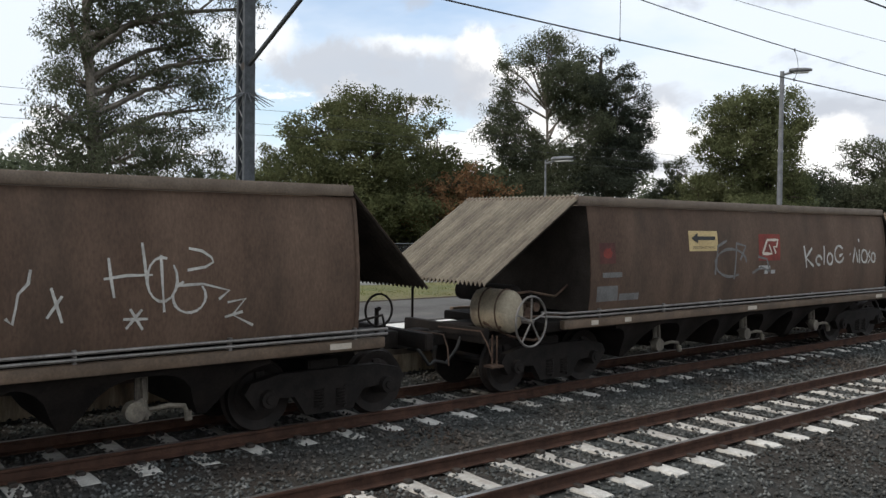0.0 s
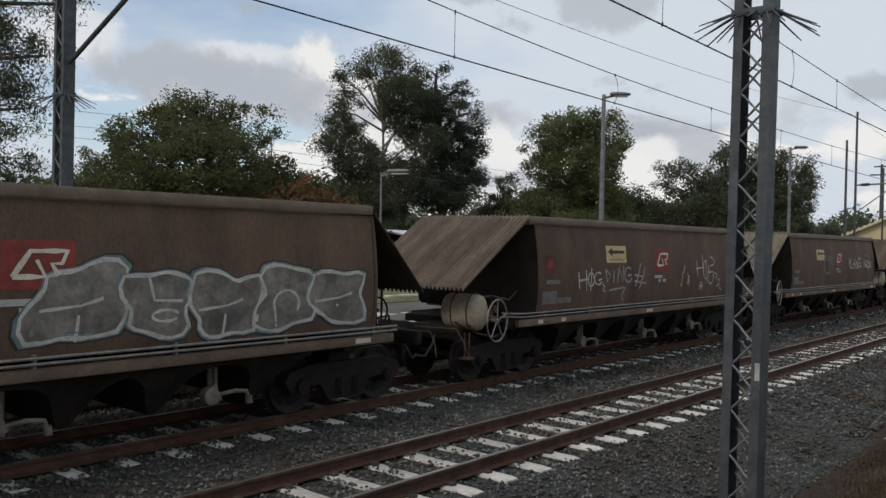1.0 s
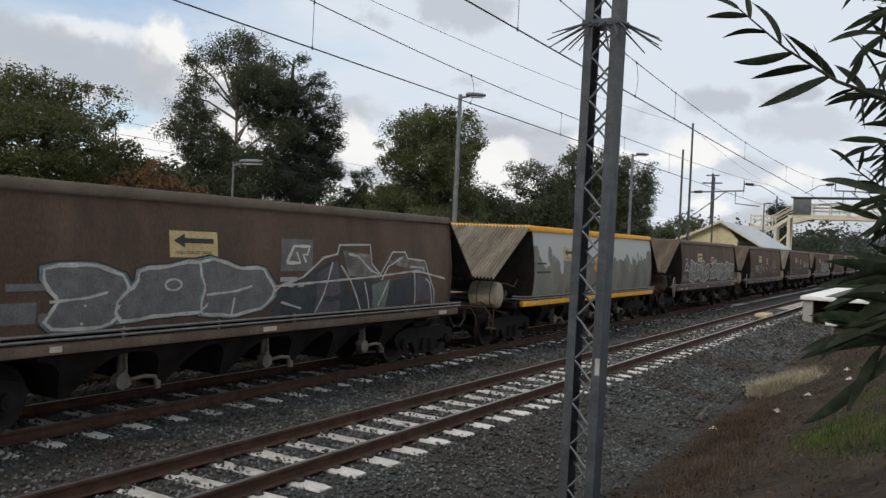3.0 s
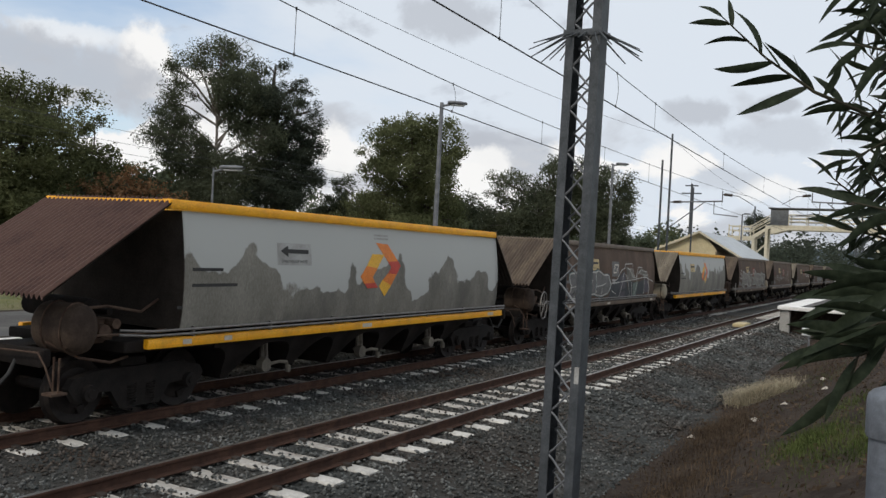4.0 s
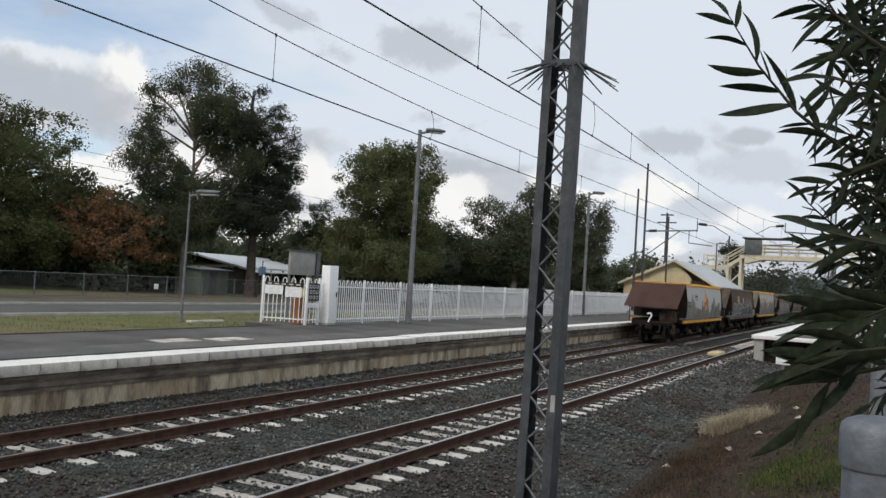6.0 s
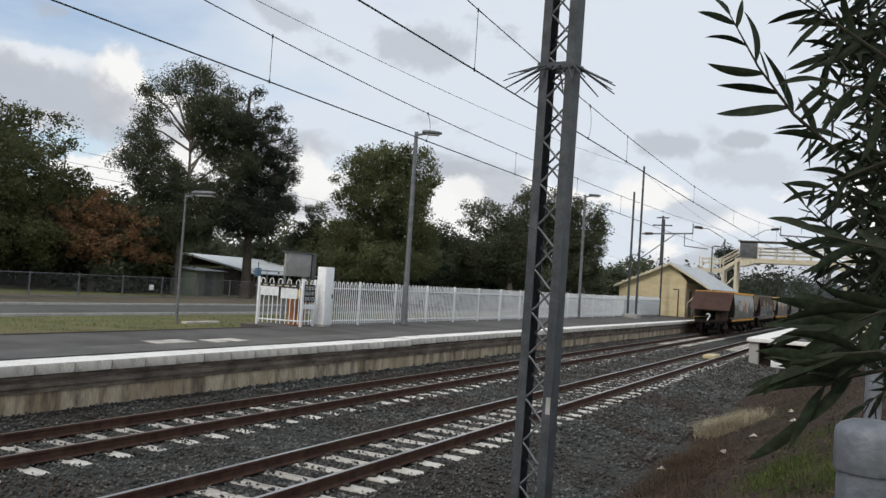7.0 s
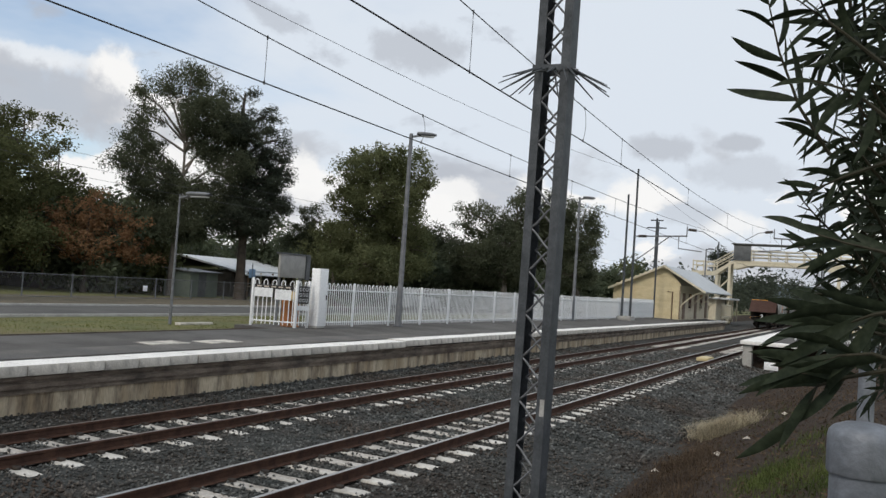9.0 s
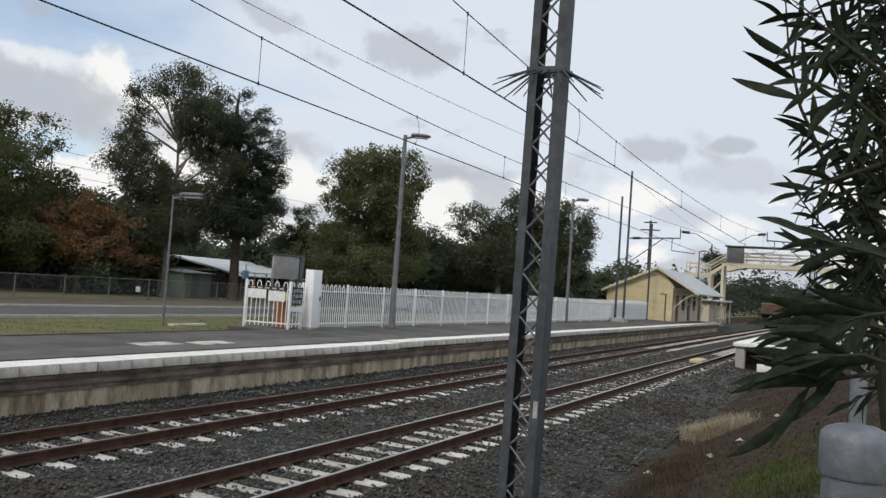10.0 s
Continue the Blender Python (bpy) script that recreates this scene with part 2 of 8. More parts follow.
MAT = {
    "ballast": material("ballast", (0.036, 0.039, 0.037), (0.085, 0.086, 0.081), 0.9, scale=14, fine=45, bump=1.0, bump_dist=0.04, specular=0.15, grime=(0.052, 0.034, 0.024), grime_scale=0.35, grime_amount=0.75),
    "stone": material("stone", (0.048, 0.053, 0.051), (0.150, 0.152, 0.145), 0.9, scale=3, fine=60, bump=0.3, specular=0.15, per_island=0.6, grime=(0.062, 0.041, 0.029), grime_scale=0.5, grime_amount=0.8),
    "concrete": material("sleeper_concrete", (0.46, 0.44, 0.40), (0.66, 0.63, 0.58), 0.85, scale=5, fine=50, bump=0.4, grime=(0.16, 0.12, 0.09), grime_amount=0.6, grime_scale=3, per_object=0.15),
    "rail_rust": material("rail_rust", (0.046, 0.024, 0.017), (0.088, 0.046, 0.031), 0.8, 0.05, scale=5, fine=60, bump=0.3, specular=0.2),
    "rail_top": material("rail_top", (0.42, 0.40, 0.38), (0.55, 0.53, 0.50), 0.32, 0.9, scale=3, fine=40, bump=0.05),
    "rail_top_dull": material("rail_top_dull", (0.16, 0.12, 0.10), (0.26, 0.22, 0.20), 0.45, 0.7, scale=3, fine=40, bump=0.05),
    "clip": material("clip_steel", (0.03, 0.025, 0.022), (0.06, 0.045, 0.035), 0.7, 0.3),
    "soil": material("soil", (0.027, 0.0195, 0.015), (0.056, 0.040, 0.030), 0.95, scale=1.2, fine=30, bump=0.9, bump_dist=0.03, specular=0.1, grime=(0.11, 0.095, 0.08), grime_scale=9, grime_amount=0.35),
    "grass_ground": material("grass_ground", (0.082, 0.096, 0.026), (0.14, 0.136, 0.042), 0.95, scale=0.8, fine=18, bump=0.8, bump_dist=0.04, grime=(0.15, 0.12, 0.06), grime_scale=0.25, grime_amount=0.6),
    "dry_ground": material("dry_ground", (0.085, 0.072, 0.048), (0.135, 0.112, 0.072), 0.95, scale=0.7, fine=18, bump=0.7, bump_dist=0.03),
    "asphalt": material("asphalt", (0.056, 0.051, 0.046), (0.094, 0.087, 0.079), 0.9, scale=0.8, fine=70, bump=0.5, grime=(0.12, 0.115, 0.11), grime_scale=0.4, grime_amount=0.5),
    "asphalt_worn": material("asphalt_worn", (0.098, 0.090, 0.080), (0.145, 0.135, 0.122), 0.9, scale=1.1, fine=60, bump=0.5, grime=(0.06, 0.06, 0.062), grime_scale=0.7, grime_amount=0.7),
    "road": material("road_asphalt", (0.062, 0.060, 0.056), (0.092, 0.089, 0.083), 0.9, scale=0.6, fine=40, bump=0.4),
    "kerb": material("kerb_concrete", (0.30, 0.29, 0.27), (0.40, 0.39, 0.36), 0.9, scale=2, fine=30),
    "white_line": material("white_paint", (0.80, 0.775, 0.735), (0.90, 0.875, 0.835), 0.7, scale=2.5, fine=30, bump=0.15, grime=(0.55, 0.54, 0.51), grime_amount=0.45, grime_scale=2.2, per_object=0.05),
    "coping": material("coping_concrete", (0.52, 0.48, 0.42), (0.68, 0.64, 0.57), 0.9, scale=3, fine=40, grime=(0.14, 0.125, 0.11), grime_amount=0.75, grime_scale=2.0, per_object=0.15),
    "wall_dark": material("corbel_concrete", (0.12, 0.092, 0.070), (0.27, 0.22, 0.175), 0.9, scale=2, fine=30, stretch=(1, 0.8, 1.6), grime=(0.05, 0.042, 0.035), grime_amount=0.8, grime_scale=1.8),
    "wall": material("platform_wall", (0.34, 0.26, 0.165), (0.56, 0.475, 0.345), 0.9, scale=1.5, fine=25, stretch=(1, 1.6, 0.35), grime=(0.085, 0.062, 0.045), grime_amount=0.9, grime_scale=1.9),
    "white_metal": material("white_fence_paint", (0.78, 0.79, 0.79), (0.86, 0.87, 0.87), 0.5, scale=3, fine=30, bump=0.08),
    "galv": material("galvanised_steel", (0.125, 0.13, 0.138), (0.20, 0.206, 0.216), 0.55, 0.3, scale=7, fine=60, bump=0.1),
    "mast": material("mast_steel", (0.048, 0.053, 0.058), (0.090, 0.097, 0.105), 0.6, 0.2, scale=5, fine=50, bump=0.15, specular=0.3),
    "wire": material("wire_copper", (0.035, 0.036, 0.040), (0.06, 0.06, 0.065), 0.6, 0.3, bump=0.0),
    "bark": material("gum_bark", (0.085, 0.072, 0.060), (0.20, 0.175, 0.15), 0.9, scale=1.2, fine=12, bump=0.5),
    "bark_dark": material("dark_bark", (0.05, 0.04, 0.032), (0.10, 0.08, 0.062), 0.95, scale=2, fine=15, bump=0.6),
    "gum_leaf": leaf_material("gum_leaves", (0.074, 0.085, 0.055), (0.130, 0.143, 0.090), 0.4, through=0.45, spread=0.12),
    "fig_leaf": leaf_material("fig_leaves", (0.084, 0.096, 0.045), (0.150, 0.157, 0.074), 0.35, through=0.45, spread=0.12),
    "pine_leaf": leaf_material("pine_leaves", (0.048, 0.058, 0.045), (0.080, 0.092, 0.066), 0.5, through=0.45, spread=0.12),
    "olive_leaf": leaf_material("olive_leaves", (0.105, 0.12, 0.058), (0.178, 0.188, 0.095), 0.4, through=0.45, spread=0.12),
    "far_leaf": leaf_material("far_leaves", (0.084, 0.104, 0.066), (0.14, 0.16, 0.10), 0.2, through=0.45, spread=0.12),
    "rust_leaf": leaf_material("autumn_leaves", (0.20, 0.112, 0.060), (0.31, 0.19, 0.105), 0.8, through=0.45, spread=0.12),
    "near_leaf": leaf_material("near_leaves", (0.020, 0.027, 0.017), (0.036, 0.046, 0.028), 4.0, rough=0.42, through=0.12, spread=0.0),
    "twig": material("twig_bark", (0.025, 0.024, 0.016), (0.05, 0.046, 0.03), 0.8, scale=20, specular=0.2),
    "dry_grass": leaf_material("dry_grass", (0.33, 0.28, 0.19), (0.46, 0.40, 0.285), 1.0),
    "brown_grass": leaf_material("brown_grass", (0.066, 0.046, 0.031), (0.128, 0.092, 0.061), 1.0),
    "green_grass": leaf_material("green_grass", (0.060, 0.085, 0.024), (0.105, 0.125, 0.042), 1.0),
    "hull_brown": material("hopper_paint_brown", (0.080, 0.050, 0.035), (0.136, 0.089, 0.063), 0.7, 0.0, specular=0.18, scale=0.9, fine=35, bump=0.10, grime=(0.050, 0.036, 0.027), grime_amount=0.75, grime_scale=0.8, stretch=(1, 1, 0.45)),
    "hull_grey": material("hopper_paint_grey", (0.10, 0.10, 0.098), (0.29, 0.295, 0.30), 0.5, 0.0, scale=0.75, fine=35, bump=0.1, lo=0.47, hi=0.51, grime=(0.085, 0.083, 0.08), grime_amount=0.6, grime_scale=1.4, stretch=(1, 1, 0.6)),
    "rim_brown": material("rim_brown", (0.105, 0.074, 0.052), (0.155, 0.116, 0.084), 0.6, scale=3, fine=40),
    "yellow": material("yellow_paint", (0.84, 0.36, 0.006), (0.95, 0.45, 0.012), 0.5, scale=3, fine=40, bump=0.08, grime=(0.42, 0.22, 0.03), grime_amount=0.35, grime_scale=2.5),
    "hood_tin": material("hood_sheet_dusty", (0.13, 0.105, 0.075), (0.30, 0.26, 0.19), 0.6, 0.1, scale=1.2, fine=30, bump=0.1, stretch=(1.6, 0.5, 0.5), grime=(0.085, 0.062, 0.045), grime_amount=0.8, grime_scale=1.0),
    "hood_rust": material("hood_sheet_rust", (0.070, 0.034, 0.026), (0.125, 0.064, 0.047), 0.75, 0.1, scale=1.5, fine=30, grime=(0.07, 0.04, 0.03), grime_amount=0.5),
    "hood_brown": material("hood_sheet_brown", (0.075, 0.052, 0.036), (0.20, 0.15, 0.10), 0.65, 0.1, scale=1.2, fine=30, bump=0.1, stretch=(1.6, 0.5, 0.5), grime=(0.06, 0.04, 0.03), grime_amount=0.8, grime_scale=1.0),
    "rusty": material("rusty_gear", (0.050, 0.030, 0.022), (0.105, 0.070, 0.05), 0.85, scale=6, fine=40, specular=0.2),
    "tank_rust": material("tank_rust", (0.036, 0.024, 0.018), (0.085, 0.060, 0.043), 0.8, scale=2.5, fine=30, specular=0.2),
    "red_faded": material("plate_faded_red", (0.070, 0.030, 0.026), (0.12, 0.045, 0.038), 0.7, scale=4, bump=0.0, specular=0.2),
    "verge_blades": leaf_material("verge_grass", (0.105, 0.115, 0.034), (0.155, 0.155, 0.052), 1.0),
    # hood undersides and hull ends: shade below the hoods painted as dark brown
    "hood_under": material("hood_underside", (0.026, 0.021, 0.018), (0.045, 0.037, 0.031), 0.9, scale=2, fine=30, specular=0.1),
    # running gear: coal grime plus the shade under the wagon, both in the colour
    "under": material("underframe_grime_shade", (0.010, 0.0080, 0.0070), (0.020, 0.0155, 0.013), 0.9, scale=3, fine=30, specular=0.2),
    "bogie": material("bogie_steel_shaded", (0.0095, 0.0078, 0.0068), (0.020, 0.0158, 0.0135), 0.85, 0.0, scale=5, fine=40, specular=0.25),
    "wheel": material("wheel_steel_shaded", (0.012, 0.0095, 0.0085), (0.026, 0.020, 0.017), 0.7, 0.2, scale=6, fine=40, specular=0.3),
    "sill_brown": material("sill_brown", (0.096, 0.064, 0.040), (0.165, 0.112, 0.074), 0.65, scale=2.5, fine=30, grime=(0.05, 0.04, 0.033), grime_amount=0.5),
    "pipe": material("handrail_pipe", (0.13, 0.12, 0.11), (0.22, 0.205, 0.19), 0.45, 0.5, scale=5, fine=40),
    "gear": material("discharge_gear", (0.09, 0.075, 0.058), (0.20, 0.175, 0.135), 0.7, scale=5, fine=40, grime=(0.06, 0.05, 0.04), grime_amount=0.8),
    "tank": material("tank_cream", (0.26, 0.215, 0.15), (0.38, 0.325, 0.235), 0.7, scale=2, fine=30, grime=(0.085, 0.062, 0.045), grime_amount=0.85, grime_scale=2.5),
    "graffiti": material("graffiti_white", (0.33, 0.315, 0.285), (0.50, 0.48, 0.44), 0.7, scale=5, fine=40, bump=0.0),
    "graffiti_faded": material("graffiti_faded", (0.10, 0.095, 0.09), (0.15, 0.145, 0.14), 0.7, scale=5, fine=40, bump=0.0),
    "graffiti_mid": material("graffiti_thin", (0.20, 0.195, 0.185), (0.30, 0.29, 0.28), 0.7, scale=5, fine=40, bump=0.0),
    "graffiti_dark": material("graffiti_dark", (0.020, 0.024, 0.026), (0.045, 0.05, 0.052), 0.7, scale=3, fine=20, bump=0.0),
    "graffiti_purple": material("graffiti_purple", (0.060, 0.050, 0.062), (0.10, 0.085, 0.10), 0.7, scale=3, fine=20, bump=0.0),
    "graffiti_green": material("graffiti_green", (0.09, 0.12, 0.10), (0.15, 0.18, 0.155), 0.7, scale=3, fine=20, bump=0.0),
    "graffiti_fill": material("graffiti_fill_grey", (0.085, 0.074, 0.060), (0.26, 0.235, 0.20), 0.7, scale=2.2, fine=20, bump=0.0, grime=(0.055, 0.052, 0.05), grime_amount=0.7, grime_scale=2.4),
    "graffiti_teal": material("graffiti_teal", (0.08, 0.12, 0.125), (0.16, 0.21, 0.21), 0.7, scale=3, fine=20, bump=0.0),
    "sign_yellow": material("sign_yellow", (0.42, 0.30, 0.13), (0.55, 0.41, 0.19), 0.6, scale=4, fine=30, bump=0.0),
    "black": material("black_paint", (0.018, 0.017, 0.016), (0.03, 0.028, 0.026), 0.7, bump=0.0),
    "red_sign": material("sign_red", (0.16, 0.032, 0.026), (0.24, 0.050, 0.038), 0.7, scale=4, bump=0.0, specular=0.2, grime=(0.07, 0.04, 0.034), grime_amount=0.5, grime_scale=3),
    "cream_sign": material("sign_cream", (0.46, 0.40, 0.33), (0.58, 0.52, 0.44), 0.6, scale=4, bump=0.0),
    "label": material("stencil_grey", (0.28, 0.27, 0.25), (0.40, 0.39, 0.37), 0.7, scale=5, bump=0.0),
    "orange": material("logo_orange", (0.60, 0.15, 0.012), (0.70, 0.20, 0.02), 0.5, scale=4, bump=0.0),
    "logo_red": material("logo_red", (0.42, 0.035, 0.018), (0.52, 0.05, 0.028), 0.5, scale=4, bump=0.0),
    "logo_yellow": material("logo_yellow", (0.68, 0.34, 0.015), (0.76, 0.42, 0.03), 0.5, scale=4, bump=0.0),
    "cream_board": material("cream_weatherboard", (0.60, 0.50, 0.30), (0.70, 0.60, 0.38), 0.7, scale=2, fine=25, bump=0.1, per_object=0.05),
    "cream_trim": material("cream_trim", (0.55, 0.49, 0.36), (0.65, 0.59, 0.45), 0.6, scale=3, bump=0.05),
    "iron_roof": material("iron_roof", (0.40, 0.42, 0.43), (0.52, 0.54, 0.55), 0.5, 0.3, scale=1.5, fine=25, bump=0.05, stretch=(0.4, 1, 1)),
    "brown_door": material("brown_door", (0.12, 0.075, 0.045), (0.17, 0.11, 0.07), 0.6, scale=4),
    "grey_panel": material("grey_panel", (0.075, 0.080, 0.082), (0.12, 0.125, 0.128), 0.6, 0.1, scale=2, fine=20),
    "orange_box": material("orange_box", (0.36, 0.13, 0.035), (0.46, 0.18, 0.05), 0.6, scale=4, grime=(0.14, 0.06, 0.03), grime_amount=0.5),
    "board_grey": material("notice_board_grey", (0.26, 0.255, 0.24), (0.34, 0.33, 0.31), 0.6, scale=3),
    "house_wall": material("house_wall", (0.060, 0.052, 0.045), (0.11, 0.096, 0.082), 0.8, scale=2),
    "house_roof": material("house_roof_white", (0.50, 0.52, 0.53), (0.62, 0.64, 0.65), 0.5, 0.2, scale=1),
    "shed_green": material("shed_green", (0.11, 0.135, 0.105), (0.15, 0.175, 0.14), 0.6, scale=2),
    "blue_sign": material("sign_blue", (0.16, 0.27, 0.42), (0.22, 0.34, 0.48), 0.5, bump=0.0),
    "car_paint": material("car_silver", (0.30, 0.31, 0.32), (0.36, 0.37, 0.38), 0.3, bump=0.0, specular=0.6),
    "glass_dark": material("window_glass", (0.015, 0.018, 0.02), (0.025, 0.028, 0.03), 0.08, bump=0.0, specular=0.8),
    "tyre": material("tyre", (0.02, 0.02, 0.02), (0.03, 0.03, 0.03), 0.9, bump=0.2),
    "post_plastic": material("fence_post_grey", (0.15, 0.165, 0.19), (0.22, 0.235, 0.26), 0.55, 0.25, scale=9, fine=70, bump=0.2, grime=(0.11, 0.12, 0.14), grime_amount=0.6, grime_scale=14),
    "hill": material("far_hill", (0.10, 0.13, 0.15), (0.14, 0.17, 0.20), 1.0, scale=0.02, fine=0.3, bump=0.0),
    "lens": material("lamp_lens", (0.45, 0.46, 0.46), (0.55, 0.56, 0.56), 0.3, bump=0.0),
    "yellow_box": material("track_box_yellow", (0.50, 0.40, 0.20), (0.62, 0.50, 0.28), 0.6, scale=6),
}


def peeling_hull(name, level, seed):
    """Old grey coat with a paler repaint above that has flaked away along a ragged line."""
    m = material(name, (0.160, 0.148, 0.122), (0.230, 0.215, 0.182), 0.6, 0.0, specular=0.25, scale=1.6, fine=35, bump=0.1, grime=(0.075, 0.070, 0.064), grime_amount=0.6, grime_scale=1.0, stretch=(1, 1, 0.5))
    nt = m.node_tree
    n, link = nt.nodes.new, nt.links.new
    b = nt.nodes["Principled BSDF"]
    base = b.inputs["Base Color"].links[0].from_socket
    tc, sep, mp = n("ShaderNodeTexCoord"), n("ShaderNodeSeparateXYZ"), n("ShaderNodeMapping")
    link(tc.outputs["Object"], sep.inputs[0]); link(tc.outputs["Object"], mp.inputs[0])
    mp.inputs["Location"].default_value, mp.inputs["Scale"].default_value = (seed, seed * 2, 0), (1, 0.85, 0.8)
    big = n("ShaderNodeTexNoise"); big.inputs["Scale"].default_value = 1.15; big.inputs["Detail"].default_value = 5; big.inputs["Roughness"].default_value = 0.45
    link(mp.outputs[0], big.inputs["Vector"])
    add = n("ShaderNodeMath"); add.operation = "MULTIPLY_ADD"; link(big.outputs["Fac"], add.inputs[0]); add.inputs[1].default_value = 2.3; link(sep.outputs["Z"], add.inputs[2])
    st = n("ShaderNodeMapRange"); st.inputs["From Min"].default_value, st.inputs["From Max"].default_value = level + 1.15, level + 1.20
    link(add.outputs[0], st.inputs["Value"])
    mx = n("ShaderNodeMix"); mx.data_type = "RGBA"; link(base, mx.inputs["A"]); mx.inputs["B"].default_value = (0.43, 0.43, 0.405, 1); link(st.outputs[0], mx.inputs["Factor"])
    link(mx.outputs["Result"], b.inputs["Base Color"])
    return m


MAT["hull_grey"] = peeling_hull("hopper_paint_grey", 2.16, 3.0)
MAT["hull_grey_last"] = peeling_hull("hopper_paint_grey_pale", 1.98, 7.4)

# ---- building blocks ----


class Geo:
    """Vertices and faces of one mesh."""

    def __init__(self):
        self.v, self.f, self.mi, self.slot = [], [], [], 0

    def add(self, verts, faces):
        o = len(self.v)
        self.v.extend(tuple(p) for p in verts)
        self.f.extend(tuple(i + o for i in f) for f in faces)
        self.mi.extend([self.slot] * len(faces))
        return self

    def box(self, x0, y0, z0, x1, y1, z1, c=0.0):
        if c <= 0:
            v = [(x, y, z) for z in (z0, z1) for y in (y0, y1) for x in (x0, x1)]
            return self.add(v, [(0, 2, 3, 1), (4, 5, 7, 6), (0, 1, 5, 4), (2, 6, 7, 3), (0, 4, 6, 2), (1, 3, 7, 5)])
        ring = lambda z, d: [(x0 + d + c, y0 + d, z), (x1 - d - c, y0 + d, z), (x1 - d, y0 + d + c, z), (x1 - d, y1 - d - c, z),
                             (x1 - d - c, y1 - d, z), (x0 + d + c, y1 - d, z), (x0 + d, y1 - d - c, z), (x0 + d, y0 + d + c, z)]
        v = ring(z0, c * 0.6) + ring(z0 + c, 0) + ring(z1 - c, 0) + ring(z1, c * 0.6)
        f = [tuple(range(7, -1, -1)), tuple(range(24, 32))]
        for k in range(3):
            for i in range(8):
                j = (i + 1) % 8
                f.append((k * 8 + i, k * 8 + j, k * 8 + 8 + j, k * 8 + 8 + i))
        return self.add(v, f)

    def tube(self, pts, r, seg=8, caps=True):
        """A round bar along points; r is one radius or one for each point."""
        pts = [Vector(p) for p in pts]
        rs = r if isinstance(r, (list, tuple)) else [r] * len(pts)
        v, side = [], None
        for i, p in enumerate(pts):
            d = (pts[min(i + 1, len(pts) - 1)] - pts[max(i - 1, 0)]).normalized()
            if side is None:
                side = d.cross(Vector((0, 0, 1)))
                if side.length < 0.05:
                    side = d.cross(Vector((1, 0, 0)))
            side = (side - d * side.dot(d)).normalized()
            up = d.cross(side)
            v += [p + (side * math.cos(a) + up * math.sin(a)) * rs[i] for a in (2 * math.pi * k / seg for k in range(seg))]
        f = []
        for i in range(len(pts) - 1):
            for k in range(seg):
                m = (k + 1) % seg
                f.append((i * seg + k, i * seg + m, (i + 1) * seg + m, (i + 1) * seg + k))
        if caps:
            f += [tuple(range(seg - 1, -1, -1)), tuple(range((len(pts) - 1) * seg, len(pts) * seg))]
        return self.add(v, f)

    def prism(self, outline, axis, a, b):
        """An outline of 2D points pushed along an axis from a to b."""
        k = len(outline)
        place = {"x": lambda p, t: (t, p[0], p[1]), "y": lambda p, t: (p[0], t, p[1]), "z": lambda p, t: (p[0], p[1], t)}[axis]
        v = [place(p, a) for p in outline] + [place(p, b) for p in outline]
        f = [tuple(range(k)), tuple(range(2 * k - 1, k - 1, -1))]
        f += [(i, i + k, (i + 1) % k + k, (i + 1) % k) for i in range(k)]
        return self.add(v, f)

    def loft(self, rings, closed=False):
        k = len(rings[0])
        v = [p for r in rings for p in r]
        f = [(i * k + j, i * k + (j + 1) % k, (i + 1) * k + (j + 1) % k, (i + 1) * k + j)
             for i in range(len(rings) - 1) for j in range(k if closed else k - 1)]
        return self.add(v, f)


def mesh_of(name, geo, mats, smooth=35):
    me = bpy.data.meshes.new(name)
    me.from_pydata(geo.v, [], geo.f)
    for m in mats if isinstance(mats, (list, tuple)) else [mats]:
        me.materials.append(MAT[m])
    if any(geo.mi):
        me.polygons.foreach_set("material_index", geo.mi)
    bm = bmesh.new()
    bm.from_mesh(me)
    bmesh.ops.recalc_face_normals(bm, faces=bm.faces)
    bm.to_mesh(me)
    bm.free()
    if smooth:
        me.shade_smooth()
        me.set_sharp_from_angle(angle=radians(smooth))
    return me


def big_mesh(name, verts, faces, mat):
    """A large mesh from numpy arrays, all faces of one size."""
    me = bpy.data.meshes.new(name)
    k = faces.shape[1]
    me.vertices.add(len(verts))
    me.vertices.foreach_set("co", verts.astype(np.float32).ravel())
    me.loops.add(faces.size)
    me.loops.foreach_set("vertex_index", faces.astype(np.int32).ravel())
    me.polygons.add(len(faces))
    me.polygons.foreach_set("loop_start", np.arange(0, faces.size, k, dtype=np.int32))
    me.update(calc_edges=True)
    me.materials.append(MAT[mat])
    return me


def thing(name, m, label, category, group="", kind=""):
    ob = new(name)
    ob.empty_display_size = 0.2
    ob.matrix_world = m
    return tagged(ob, label, category, group, kind)


def part(name, geo, mat, parent, label="", smooth=35, at=None):
    ob = new(name, geo if isinstance(geo, bpy.types.Mesh) else mesh_of(name, geo, mat, smooth))
    ob.parent = parent
    if at is not None:
        ob.matrix_basis = at
    return tagged(ob, label) if label else ob


def solid(name, geo, mat, label, category, group="", kind="", m=None, smooth=35):
    ob = new(name, geo if isinstance(geo, bpy.types.Mesh) else mesh_of(name, geo, mat, smooth))
    if m is not None:
        ob.matrix_world = m
    return tagged(ob, label, category, group, kind)


# ---- plan ----
NEAR_X, FAR_X, HALF_GAUGE = -6.53, -10.01, 0.59
SLEEPER_STEP = 0.649
EDGE_X, DECK_Z, EDGE_Z = -11.55, 0.86, 0.775
FENCE_X = -15.0

# ---- ground ----


